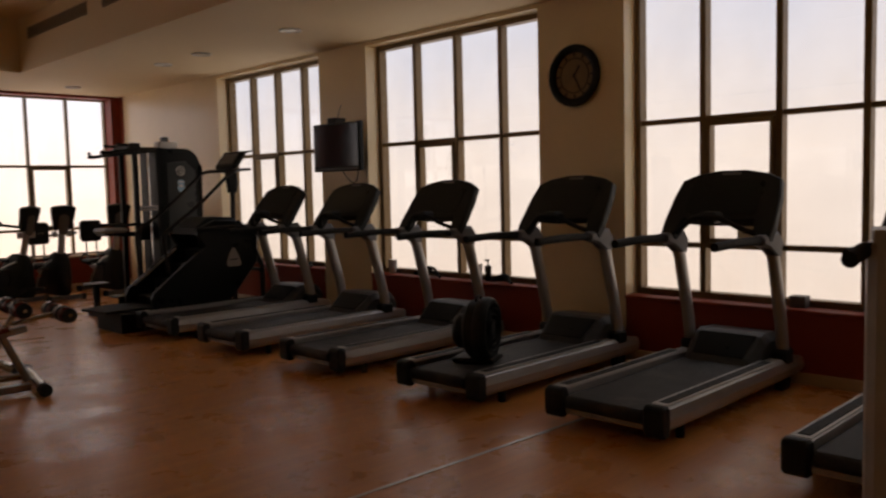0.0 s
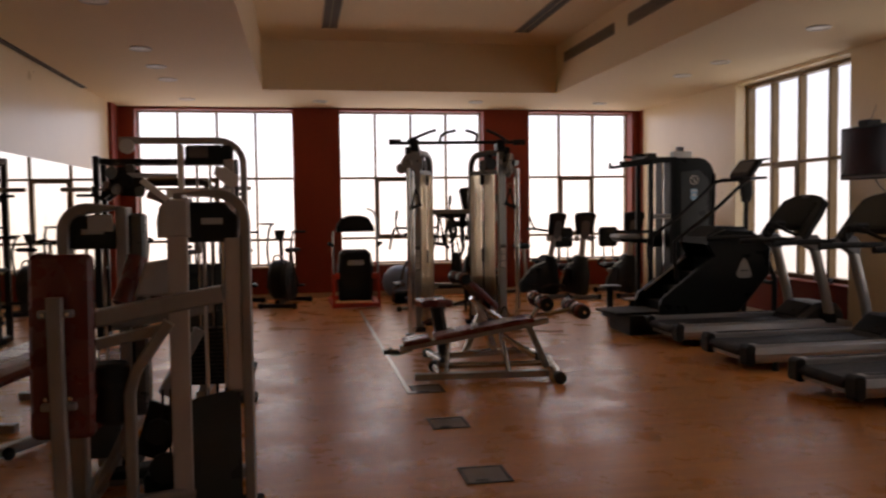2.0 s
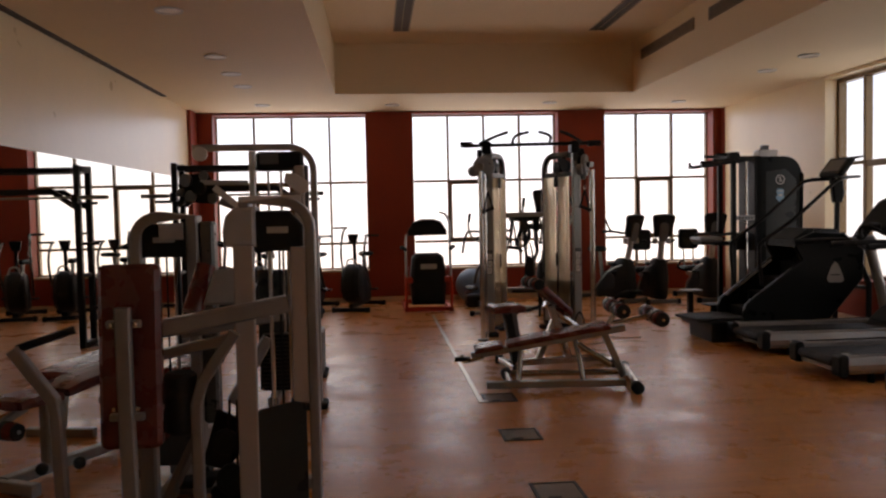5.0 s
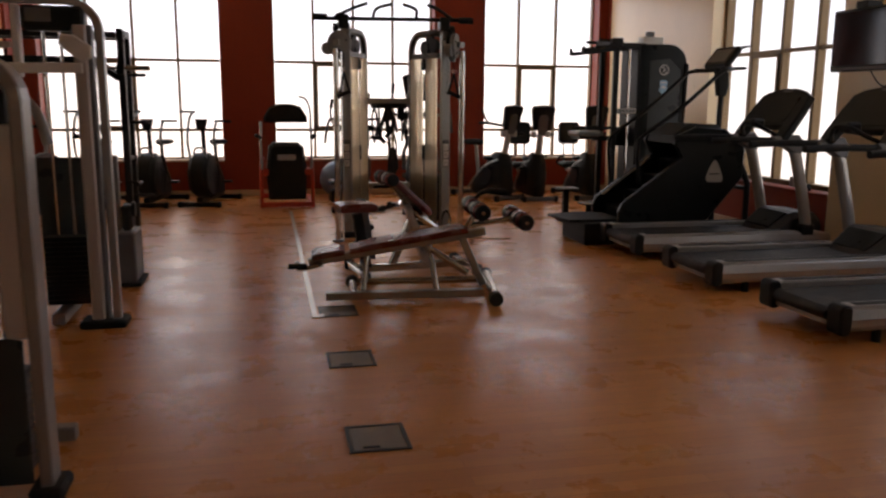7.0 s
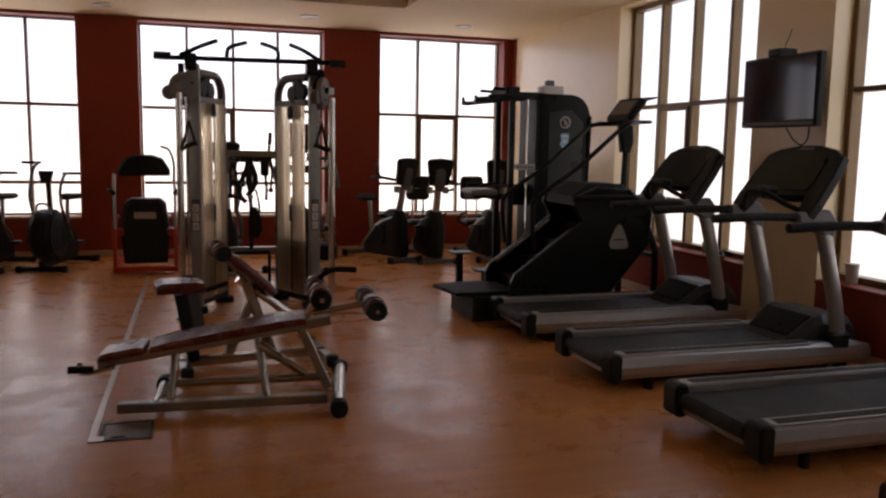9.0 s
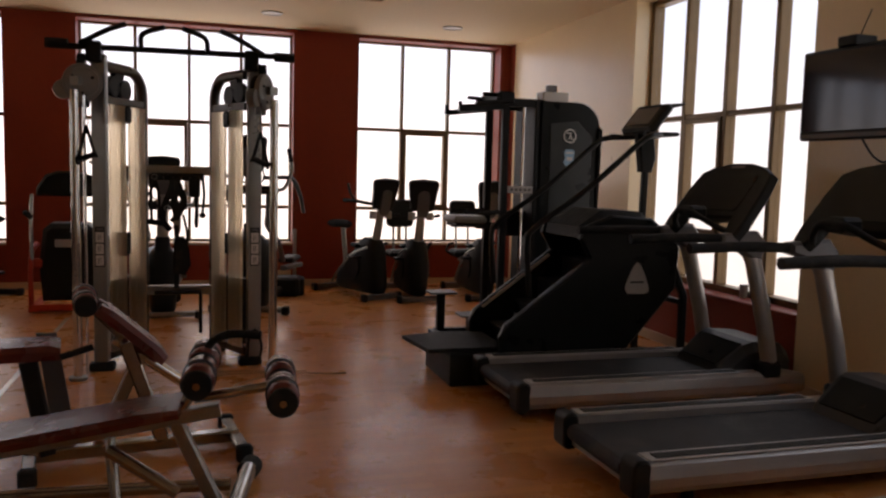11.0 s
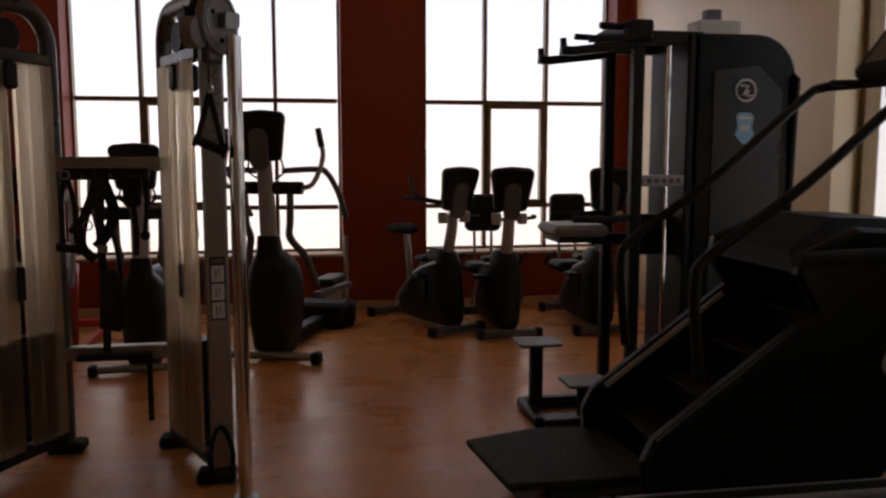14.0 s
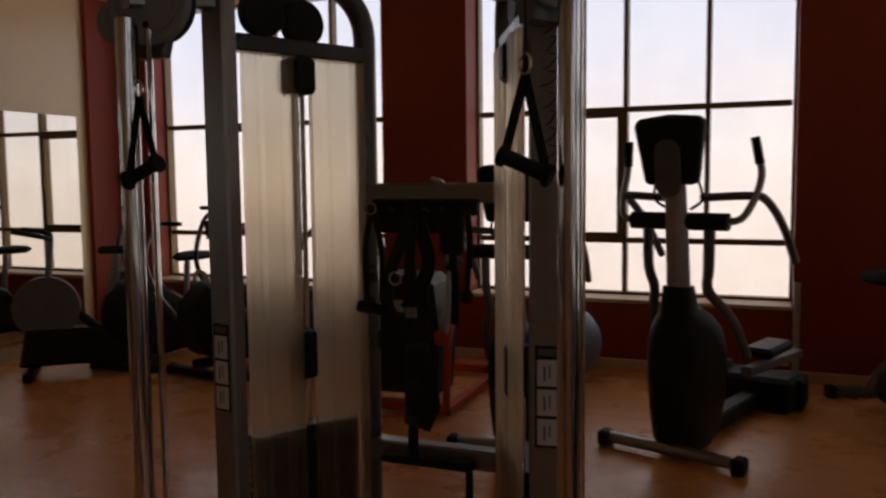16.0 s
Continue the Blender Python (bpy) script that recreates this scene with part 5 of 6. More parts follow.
for y in (10.02, 10.46):
    pn = part("tower_panel", Build().slab(tow, y, 0.03, "y", 0.008), GLOSSBLACK, ch)
    if y < 10.1:
        part("panel_inset", Build().slab([(4.97, 0.3), (5.36, 0.3), (5.36, 1.80), (5.22, 1.93), (4.97, 1.90)], 10.012, 0.006, "y", 0.003), SMOKE, pn)
        cir = part("round_sticker", Build().tube([(5.15 + 0.055 * math.cos(i * math.pi / 12), 10.008, 1.80 + 0.055 * math.sin(i * math.pi / 12)) for i in range(24)], 0.006, 6, closed=True), WHITE, pn, "white ring sticker")
        part("sticker_mark", Build().tube([(5.12, 10.008, 1.825), (5.16, 10.008, 1.825), (5.14, 10.008, 1.775)], 0.006, 5).tube([(5.165, 10.008, 1.80), (5.16, 10.008, 1.77), (5.185, 10.008, 1.775)], 0.005, 5), WHITE, cir)
        bl = part("blue_sticker", Build().slab([(5.10, 1.665), (5.12, 1.685), (5.18, 1.685), (5.20, 1.665), (5.19, 1.61), (5.205, 1.57), (5.17, 1.53), (5.15, 1.52), (5.13, 1.53), (5.095, 1.57), (5.11, 1.61)], 10.006, 0.005, "y"), BLUE, pn, "pale blue shield sticker")
        part("sticker_mark", Build().box(5.125, 5.175, 10.003, 10.005, 1.59, 1.62).box(5.115, 5.185, 10.003, 10.005, 1.65, 1.665), WHITE, bl)
part("tower_edge", Build().box(4.83, 4.90, 10.02, 10.49, 0.05, 2.09, 0.01), BLACKSTEEL, ch)
part("tower_cap", Build().tube([(5.43, 10.255, 0.05), (5.43, 10.255, 1.86)] + [(x - 0.01, 10.255, z - 0.01) for x, z in arc(5.22, 1.87, 0.22, 0, 90, 6)] + [(4.88, 10.255, 2.08)], 0, rect=(0.02, 0.40)), GLOSSBLACK, ch)
for y in (10.06, 10.46):
    part("front_post", Build().box(4.54, 4.60, y - 0.03, y + 0.03, 0.05, 2.12, 0.008), BLACKSTEEL, ch)
    part("base_beam", Build().box(4.10, 5.44, y - 0.03, y + 0.03, 0.0, 0.07, 0.008), BLACKSTEEL, ch)
    part("top_beam", Build().box(4.48, 4.92, y - 0.03, y + 0.03, 2.03, 2.10, 0.008), BLACKSTEEL, ch)
    part("grip_arm", Build().tube([(4.56, y, 2.03), (4.20, y - 0.02, 1.985), (4.15, y - 0.02, 1.99)], 0, rect=(0.05, 0.045)), BLACKSTEEL, ch)
    part("wide_grip", Build().tube([(4.17, y - 0.02, 1.97), (4.16, y - 0.02, 2.05)], 0.018, 10), RUBBER, ch)
    part("near_grip", Build().tube([(4.52, y - 0.06, 2.06), (4.28, y - 0.07, 2.04)], 0.018, 10), RUBBER, ch)
    part("upper_grip", Build().tube([(4.62, y + 0.05, 2.12), (4.38, y + 0.05, 2.13)], 0.018, 10), RUBBER, ch)
    part("dip_handle", Build().tube(smooth_path([(4.56, y, 1.14), (4.42, y - 0.03, 1.13), (4.22, y - 0.05, 1.135)]), 0.019, 10), RUBBER, ch)
    part("guide_tube", Build().cyl((4.74, y, 0.1), (4.74, y, 2.05), 0.012, 8), CHROME, ch)
part("beam_block", Build().box(4.50, 4.63, 10.0, 10.52, 2.05, 2.15, 0.012), BLACKSTEEL, ch)
part("label_bar", Build().box(4.60, 4.835, 10.03, 10.05, 1.30, 1.36, 0.004), PALEGREY, ch, "pale grey label bar")
for k in range(5):
    part("letter_bar", Build().box(4.625 + 0.04 * k, 4.65 + 0.04 * k, 10.027, 10.0295, 1.318, 1.342), GREY, ch)
kp = part("knee_pad", Build().box(4.15, 4.45, 10.08, 10.44, 1.035, 1.095, 0.022), DISCGREY, ch, "pale worn vinyl knee pad")
part("pad_base", Build().box(4.18, 4.43, 10.11, 10.41, 1.0, 1.033, 0.006), BLACK, kp)
part("pad_lever", Build().tube([(4.40, 10.26, 1.01), (4.90, 10.26, 1.0)], 0, rect=(0.06, 0.06)), BLACKSTEEL, ch)
part("pivot_block", Build().box(4.66, 4.86, 10.2, 10.32, 0.92, 1.14, 0.015), BLACKSTEEL, ch)
for x, y, z in ((4.15, 10.42, 0.41), (4.33, 10.10, 0.26)):
    f = part("foot_step", Build().slab(rounded(x - 0.12, x + 0.13, y - 0.11, y + 0.11, 0.03), z - 0.018, 0.018, "z", 0.005), GREY, ch, "grey ribbed foot step")
    part("step_post", Build().box(x - 0.035, x + 0.035, y - 0.03, y + 0.03, 0.0, z - 0.019, 0.006), BLACKSTEEL, f)
part("step_base", Build().box(4.06, 4.62, 10.10, 10.18, 0.0, 0.06, 0.008).box(4.06, 4.14, 10.18, 10.50, 0.0, 0.06, 0.008), BLACKSTEEL, ch)
wb = thing("paper_carton", "small white paper carton standing on the machine tower", "box", m=pose(5.06, 10.22, 2.092))
part("carton", Build().box(-0.11, 0.13, -0.07, 0.08, 0, 0.09, 0.004), WHITE, wb)
part("flap", Build().box(-0.05, 0.03, -0.04, 0.03, 0.09, 0.15, 0.003), GREY, wb)

# ---- bikes by the corner window ----


def console_head(parent, x, y, z, w, h, tilt, mat=BLACK):
    """A console seen from behind; its face looks to +y."""
    m = Matrix.Translation((x, y, z)) @ Matrix.Rotation(radians(tilt), 4, "X")
    b = Build().slab(arc(w / 2 - 0.05, h - 0.05, 0.05, 0, 90, 5) + [(0, h + 0.012)] + arc(-w / 2 + 0.05, h - 0.05, 0.05, 90, 180, 5) + arc(-w / 2 + 0.075, 0.035, 0.035, 180, 270, 4) + arc(w / 2 - 0.075, 0.035, 0.035, 270, 360, 4), -0.035, 0.07, "y", 0.018)
    b.v = [tuple(m @ Vector(p)) for p in b.v]
    c = part("console", b, mat, parent)
    s = Build().slab(rounded(-w / 2 + 0.04, w / 2 - 0.04, 0.06, h - 0.04, 0.02), 0.036, 0.004, "y")
    s.v = [tuple(m @ Vector(p)) for p in s.v]
    part("display", s, SCREEN, c, "dark glossy display")
    k = Build().slab(rounded(-0.068, 0.068, -0.06, h * 0.68, 0.06), -0.055, 0.022, "y", 0.006)
    k.v = [tuple(m @ Vector(p)) for p in k.v]
    part("rear_cover", k, GREY, c)
    return c


def bike(name, label, recumbent, m):
    b = thing(name, label, "exercise bike", "bikes by the corner window", m)
    for y, w in ((0.0, 0.24), (1.08, 0.22)):
        part("foot_bar", Build().tube([(-w, y, 0.045), (w, y, 0.045)], 0, rect=(0.07, 0.06)), GREY, b)
        for s in (-1, 1):
            part("foot_cap", Build().box(s * w - 0.03, s * w + 0.03, y - 0.04, y + 0.04, 0.0, 0.085, 0.012), RUBBER, b)
    far = 0.08 if recumbent else 0.0
    part("shell", Build().loft([(0.07, 0.42 + far, 0.10, 0.42 + far), (0.12, 0.42 + far, 0.125, 0.45 + far), (0.24, 0.40 + far, 0.135, 0.43 + far), (0.36, 0.33, 0.135, 0.33),
                                (0.48, 0.27, 0.13, 0.26), (0.58, 0.24, 0.12, 0.21), (0.66, 0.22, 0.10, 0.15), (0.70, 0.21, 0.07, 0.09)]), BLACK, b)
    part("crank_guard", Build().disc((-0.135, 0.40, 0.36), (1, 0, 0), 0.15, 0.03), BLACKSTEEL, b)
    part("bottle_tray", Build().box(-0.16, 0.16, 0.28, 0.44, 0.585, 0.63, 0.02), BLACK, b)
    part("belt_cover", Build().disc((0.135, 0.34, 0.36), (1, 0, 0), 0.17, 0.03), GREY, b)
    part("side_bow", Build().tube(smooth_path([(-0.15, 0.10, 0.60), (-0.17, 0.36, 0.50), (-0.17, 0.62, 0.30), (-0.15, 0.80, 0.14)]), 0.013, 8), STEEL, b)
    part("post", Build().tube([(0, 0.16, 0.58), (0, 0.08, 0.85), (0, 0.04, 1.05)], [0.055, 0.05, 0.045], 12, flat=0.7), PALEGREY, b, "pale grey console post")
    for s in (-1, 1):
        part("crank", Build().tube([(s * 0.11, 0.40, 0.36), (s * 0.13, 0.40 + s * 0.12, 0.36 - s * 0.11)], 0.014, 8), STEEL, b)
        part("pedal", Build().box(s * 0.13, s * 0.24, 0.35 + s * 0.12, 0.46 + s * 0.12, 0.235 - s * 0.11 + 0.11, 0.265 - s * 0.11 + 0.11, 0.006), BLACK, b)
        part("cup_holder", Build().cyl((s * 0.105, 0.05, 0.925), (s * 0.105, 0.05, 1.01), 0.042, 12), PALEGREY, b)
    console_head(b, 0, 0.02, 1.03, 0.35, 0.35, 14)
    if recumbent:
        part("seat", Build().box(-0.2, 0.2, 0.66, 0.98, 0.44, 0.52, 0.03), RUBBER, b)
        part("backrest", Build().slab(rounded(-0.17, 0.17, 0.78, 1.12, 0.06), 1.02, 0.07, "y", 0.02), BLACK, b)
        for s in (-1, 1):
            part("backrest_tube", Build().cyl((s * 0.08, 1.02, 0.46), (s * 0.08, 1.06, 0.85), 0.014, 8), STEEL, b)
            part("side_grip", Build().tube(smooth_path([(s * 0.10, 0.82, 0.42), (s * 0.27, 0.80, 0.50), (s * 0.28, 0.66, 0.60), (s * 0.27, 0.55, 0.62)]), 0.015, 8), RUBBER, b)
        part("seat_rail", Build().tube([(0, 0.45, 0.30), (0, 1.05, 0.40)], 0, rect=(0.09, 0.08)), STEEL, b)
        part("front_grip", Build().tube(smooth_path([(-0.22, 0.14, 0.98), (-0.25, 0.24, 0.96), (0, 0.28, 0.94), (0.25, 0.24, 0.96), (0.22, 0.14, 0.98)]), 0.016, 8), RUBBER, b)
    else:
        part("seat_post", Build().tube([(0, 0.72, 0.26), (0, 0.80, 0.78)], 0.028, 10), STEEL, b)
        part("saddle", Build().slab([(-0.11, 0.98), (0.11, 0.98), (0.10, 0.85), (0.035, 0.66), (-0.035, 0.66), (-0.10, 0.85)], 0.78, 0.085, "z", 0.03), RUBBER, b)
        for s in (-1, 1):
            part("handlebar", Build().tube(smooth_path([(0, 0.10, 1.08), (s * 0.14, 0.14, 1.10), (s * 0.22, 0.24, 1.12), (s * 0.25, 0.42, 1.12)]), 0.02, 8), RUBBER, b)
            part("bar_end", Build().tube(smooth_path([(s * 0.22, 0.24, 1.12), (s * 0.24, 0.30, 1.20), (s * 0.22, 0.38, 1.31)]), 0.015, 8), RUBBER, b)
        part("frame_tube", Build().tube([(0, 0.30, 0.40), (0, 0.74, 0.30)], 0, rect=(0.08, 0.08)), PALEGREY, b)
    return b


bike("upright_bike", "black upright exercise bike with a grey console post", False, pose(4.07, 12.50, 0, 0, 0, 24))
_rb = bike("recumbent_bike", "black recumbent exercise bike with a tall backrest", True, pose(4.465, 12.28, 0, 0, 0, 0))
copy_thing(_rb, pose(5.28, 12.30, 0, 0, 0, 0))

# ---- elliptical trainers ----


def elliptical():
    e = thing("elliptical_trainer", "black elliptical trainer with a tall console and moving arms", "elliptical trainer", "elliptical trainers")
    part("front_bar", Build().tube([(-0.37, 0, 0.05), (0.37, 0, 0.05)], 0.032, 10), STEEL, e)
    for s in (-1, 1):
        part("foot_cap", Build().box(s * 0.37 - 0.035, s * 0.37 + 0.035, -0.045, 0.045, 0, 0.085, 0.012), RUBBER, e)
    part("drive_shell", Build().loft([(0.03, 0.20, 0.11, 0.17), (0.09, 0.21, 0.14, 0.22), (0.25, 0.22, 0.16, 0.25), (0.42, 0.22, 0.17, 0.26), (0.56, 0.21, 0.17, 0.25),
                                      (0.66, 0.19, 0.155, 0.22), (0.73, 0.16, 0.125, 0.17), (0.78, 0.13, 0.085, 0.11)]), BLACK, e)
    part("post_boot", Build().loft([(0.70, 0.11, 0.10, 0.12), (0.80, 0.10, 0.085, 0.095), (0.90, 0.09, 0.075, 0.075)]), BLACK, e)
    part("mast", Build().tube([(0, 0.10, 0.80), (0, 0.06, 1.20), (0, 0.03, 1.46)], [0.065, 0.06, 0.055], 14, flat=0.7), PALEGREY, e, "pale grey mast")
    console_head(e, 0, 0.0, 1.43, 0.37, 0.34, 8)
    for s in (-1, 1):
        part("arm_pivot", Build().cyl((s * 0.04, 0.08, 1.24), (s * 0.26, 0.08, 1.24), 0.046, 14), RUBBER, e)
        part("swing_arm", Build().tube(smooth_path([(s * 0.24, 0.08, 1.24), (s * 0.32, 0.10, 1.26), (s * 0.36, 0.16, 1.36), (s * 0.37, 0.22, 1.48), (s * 0.35, 0.20, 1.60)]), 0.019, 10), STEEL, e)
        part("arm_grip", Build().cyl((s * 0.362, 0.215, 1.53), (s * 0.345, 0.19, 1.66), 0.024, 10), RUBBER, e)
        part("lower_arm", Build().tube(smooth_path([(s * 0.17, 0.08, 1.22), (s * 0.165, 0.08, 1.0), (s * 0.15, 0.12, 0.88), (s * 0.22, 0.26, 0.72), (s * 0.24, 0.42, 0.50)]), 0.027, 10), GREY, e)
        part("pedal_bar", Build().tube([(s * 0.24, 0.42, 0.42), (s * 0.22, 1.35, 0.30 + 0.06 * s)], 0, rect=(0.06, 0.05)), GREY, e)
        part("pedal", Build().box(s * 0.22 - 0.085, s * 0.22 + 0.085, 0.62, 1.0, 0.40 + 0.05 * s, 0.46 + 0.05 * s, 0.02), BLACK, e)
        part("rear_rail", Build().tube(smooth_path([(s * 0.10, 0.12, 1.36), (s * 0.34, 0.16, 1.37), (s * 0.38, 0.28, 1.34), (s * 0.39, 0.50, 1.20), (s * 0.39, 0.70, 1.0)]), 0.022, 10), GREY, e)
        part("wrist_bar", Build().tube(smooth_path([(s * 0.10, 0.04, 1.50), (s * 0.13, 0.07, 1.36), (s * 0.06, 0.09, 1.30)]), 0.008, 6), BLACK, e)
    part("rear_base", Build().box(-0.24, 0.24, 1.15, 1.45, 0.0, 0.22, 0.03), BLACK, e)
    part("spine", Build().box(-0.06, 0.06, 0.5, 1.2, 0.02, 0.12, 0.015), BLACK, e)
    return e


_e = elliptical()
_e.matrix_basis = pose(2.565, 11.82, 0, 0, 0, -19)
copy_thing(_e, Matrix(pose(1.76, 11.62, 0, 0, 0, 4)) @ Matrix.Diagonal((0.86, 0.86, 0.87, 1)))

po = thing("white_pole", "thin pale pole standing against the red pier", "pole", m=pose(3.22, 13.68, 0))
part("shaft", Build().cyl((0, 0, 0), (0, 0.03, 0.72), 0.022, 10), PALEGREY, po)
sb = thing("step_box", "dark blue aerobic step block on the floor", "step block", m=pose(3.08, 13.1, 0, 0, 0, -8))
part("block", Build().box(-0.19, 0.19, -0.14, 0.14, 0, 0.20, 0.02), BLACK, sb)
so = thing("wall_socket", "pale double wall socket above the skirting", "socket", m=pose(3.10, NORTH, 0.16))
part("plate", Build().box(-0.08, 0.08, -0.012, 0, -0.045, 0.045, 0.004), SKIRT, so)

gb = thing("exercise_ball", "blue grey exercise ball resting on the floor", "ball", m=pose(1.65, 13.32, 0))
part("ball", Build().ball((0, 0, 0.275), 0.275, 24, 14), BLUEBALL, gb)

# ---- red framed climber in front of the red pier ----
rd = thing("red_step_machine", "black step machine in a red tubular frame before the window", "exercise machine", m=Matrix(pose(0.87, 12.12, 0, 0, 0, 1)) @ Matrix.Diagonal((0.92, 1, 0.945, 1)))
for s in (-1, 1):
    part("red_side", Build().tube(smooth_path([(s * 0.36, -0.02, 0.05), (s * 0.365, 0.0, 0.40), (s * 0.36, 0.06, 0.62), (s * 0.33, 0.2, 0.7)]), 0.026, 10), REDPAINT, rd)
    part("red_base_side", Build().tube([(s * 0.36, -0.02, 0.045), (s * 0.36, 1.1, 0.045)], 0, rect=(0.06, 0.06)), REDPAINT, rd)
    part("red_wing", Build().box(s * 0.22, s * 0.36, 0.02, 0.10, 0.46, 0.56, 0.02), REDPAINT, rd)
    part("upright", Build().tube(smooth_path([(s * 0.355, 0.02, 0.55), (s * 0.36, 0.05, 0.95), (s * 0.35, 0.06, 1.22)]), 0.018, 8), STEEL, rd)
    part("side_grip", Build().tube(smooth_path([(s * 0.355, 0.05, 0.98), (s * 0.40, 0.03, 1.02), (s * 0.42, 0.10, 1.02)]), 0.03, 8), RUBBER, rd)
part("red_cross", Build().tube([(-0.36, -0.02, 0.06), (0.36, -0.02, 0.06)], 0, rect=(0.06, 0.07)), REDPAINT, rd)
part("red_rear_cross", Build().tube([(-0.36, 1.08, 0.06), (0.36, 1.08, 0.06)], 0, rect=(0.06, 0.07)), REDPAINT, rd)
part("body", Build().slab([(-0.26, 0.12), (0.26, 0.12), (0.29, 0.5), (0.25, 0.86), (0.18, 0.92), (-0.18, 0.92), (-0.25, 0.86), (-0.29, 0.5)], 0.0, 0.4, "y", 0.05), BLACK, rd)
part("badge", Build().slab(rounded(-0.13, 0.13, 0.68, 0.76, 0.012), -0.004, 0.004, "y"), PALEGREY, rd)
part("console", Build().slab([(-0.31, 1.20), (0.31, 1.20), (0.31, 1.28), (0.22, 1.42), (0.10, 1.46), (-0.10, 1.46), (-0.22, 1.42), (-0.31, 1.28)], 0.05, 0.10, "y", 0.025), BLACK, rd)
part("tall_handle", Build().tube(smooth_path([(0.35, 0.06, 1.10), (0.355, 0.08, 1.35), (0.30, 0.12, 1.52), (0.20, 0.16, 1.56)]), 0.017, 8), STEEL, rd)

# ---- air bikes by the far window ----


def air_bike():
    a = thing("air_bike", "black fan exercise bike with curved moving arms", "exercise bike", "fan bikes by the window")
    for y in (0.0, 1.0):
        part("foot_bar", Build().tube([(-0.26, y, 0.04), (0.26, y, 0.04)], 0, rect=(0.07, 0.06)), BLACKSTEEL, a)
        for s in (-1, 1):
            part("foot_cap", Build().box(s * 0.26 - 0.03, s * 0.26 + 0.03, y - 0.04, y + 0.04, 0, 0.075, 0.01), RUBBER, a)
    part("spine", Build().box(-0.04, 0.04, 0.0, 1.0, 0.05, 0.13, 0.01), BLACKSTEEL, a)
    part("fan_drum", Build().disc((0, 0.22, 0.42), (1, 0, 0), 0.30, 0.26, 32, 0.05), BLACK, a)
    part("chain_cover", Build().slab([(0.30, 0.10), (0.86, 0.10), (0.88, 0.30), (0.74, 0.46), (0.52, 0.58), (0.30, 0.60)], -0.10, 0.20, "x", 0.03), BLACK, a)
    for s in (-1, 1):
        for r in (0.11, 0.19, 0.26):
            part("guard_ring", Build().tube([(s * 0.132, 0.22 + r * math.cos(i * math.pi / 12), 0.42 + r * math.sin(i * math.pi / 12)) for i in range(24)], 0.006, 5, closed=True), BLACKSTEEL, a)
        d = 0.06 * s
        part("swing_arm", Build().tube(smooth_path([(s * 0.19, 0.46, 0.34), (s * 0.20, 0.26 - d, 0.62), (s * 0.20, 0.16 - d, 0.88), (s * 0.19, 0.24 - d, 1.10 - d), (s * 0.18, 0.38 - d, 1.20 - d)]), 0.019, 8), DARKSTEEL, a)
        part("arm_grip", Build().cyl((s * 0.15, 0.38 - d, 1.20 - d), (s * 0.37, 0.38 - d, 1.20 - d), 0.017, 8), RUBBER, a)
        part("pedal", Build().box(s * 0.16, s * 0.27, 0.46 + s * 0.1, 0.56 + s * 0.1, 0.28, 0.31, 0.006), BLACK, a)
    part("mast", Build().tube([(0, 0.30, 0.68), (0, 0.26, 1.10)], 0, rect=(0.05, 0.05)), BLACKSTEEL, a)
    part("console", Build().slab([(-0.065, 1.03), (0.045, 1.03), (0.08, 1.17), (-0.09, 1.17)], 0.20, 0.06, "y", 0.012), BLACK, a)
    part("guard_arch", Build().tube(smooth_path([(-0.09, 0.1, 0.66), (-0.05, 0.08, 0.78), (0.05, 0.08, 0.78), (0.09, 0.1, 0.66)]), 0.014, 8), PALEGREY, a)
    part("seat_post", Build().tube([(0, 0.74, 0.12), (0, 0.80, 0.80)], 0.026, 10), STEEL, a)
    part("saddle", Build().slab([(-0.12, 1.0), (0.12, 1.0), (0.11, 0.86), (0.035, 0.66), (-0.035, 0.66), (-0.11, 0.86)], 0.80, 0.07, "z", 0.028), RUBBER, a)
    return a


_ab = air_bike()
_ab.matrix_basis = pose(-0.29, 12.42, 0, 0, 0, -14)
for x, y, a in ((-0.97, 12.44, -10), (-1.66, 12.40, -2)):
    copy_thing(_ab, pose(x, y, 0, 0, 0, a))
hb = thing("spin_bike", "dark spin bike with a grey wheel cover near the corner", "exercise bike", m=pose(-2.25, 12.0, 0, 0, 0, -50))
part("flywheel", Build().disc((0, 0.2, 0.52), (1, 0, 0), 0.24, 0.09, 30), GREY, hb)
part("lower_body", Build().slab([(0.0, 0.08), (0.9, 0.08), (0.85, 0.26), (0.5, 0.36), (0.05, 0.36)], -0.09, 0.18, "x", 0.03), BLACK, hb)
part("frame", Build().tube(smooth_path([(0, 0.1, 0.06), (0, 0.2, 0.62), (0, 0.55, 0.35), (0, 0.95, 0.06)]), 0.035, 10), BLACK, hb)
part("handlebar", Build().tube(smooth_path([(-0.2, 0.02, 1.12), (-0.2, 0.2, 1.08), (0, 0.25, 1.05), (0.2, 0.2, 1.08), (0.2, 0.02, 1.12)]), 0.018, 8), RUBBER, hb)
part("bar_post", Build().cyl((0, 0.2, 0.55), (0, 0.25, 1.06), 0.025), STEEL, hb)
part("seat_post", Build().cyl((0, 0.6, 0.3), (0, 0.72, 0.92), 0.025), STEEL, hb)
part("saddle", Build().slab([(-0.1, 0.9), (0.1, 0.9), (0.03, 0.58), (-0.03, 0.58)], 0.92, 0.06, "z", 0.02), RUBBER, hb)
for y in (0.08, 0.97):
    part("foot_bar", Build().tube([(-0.25, y, 0.035), (0.25, y, 0.035)], 0, rect=(0.07, 0.07)), BLACKSTEEL, hb)

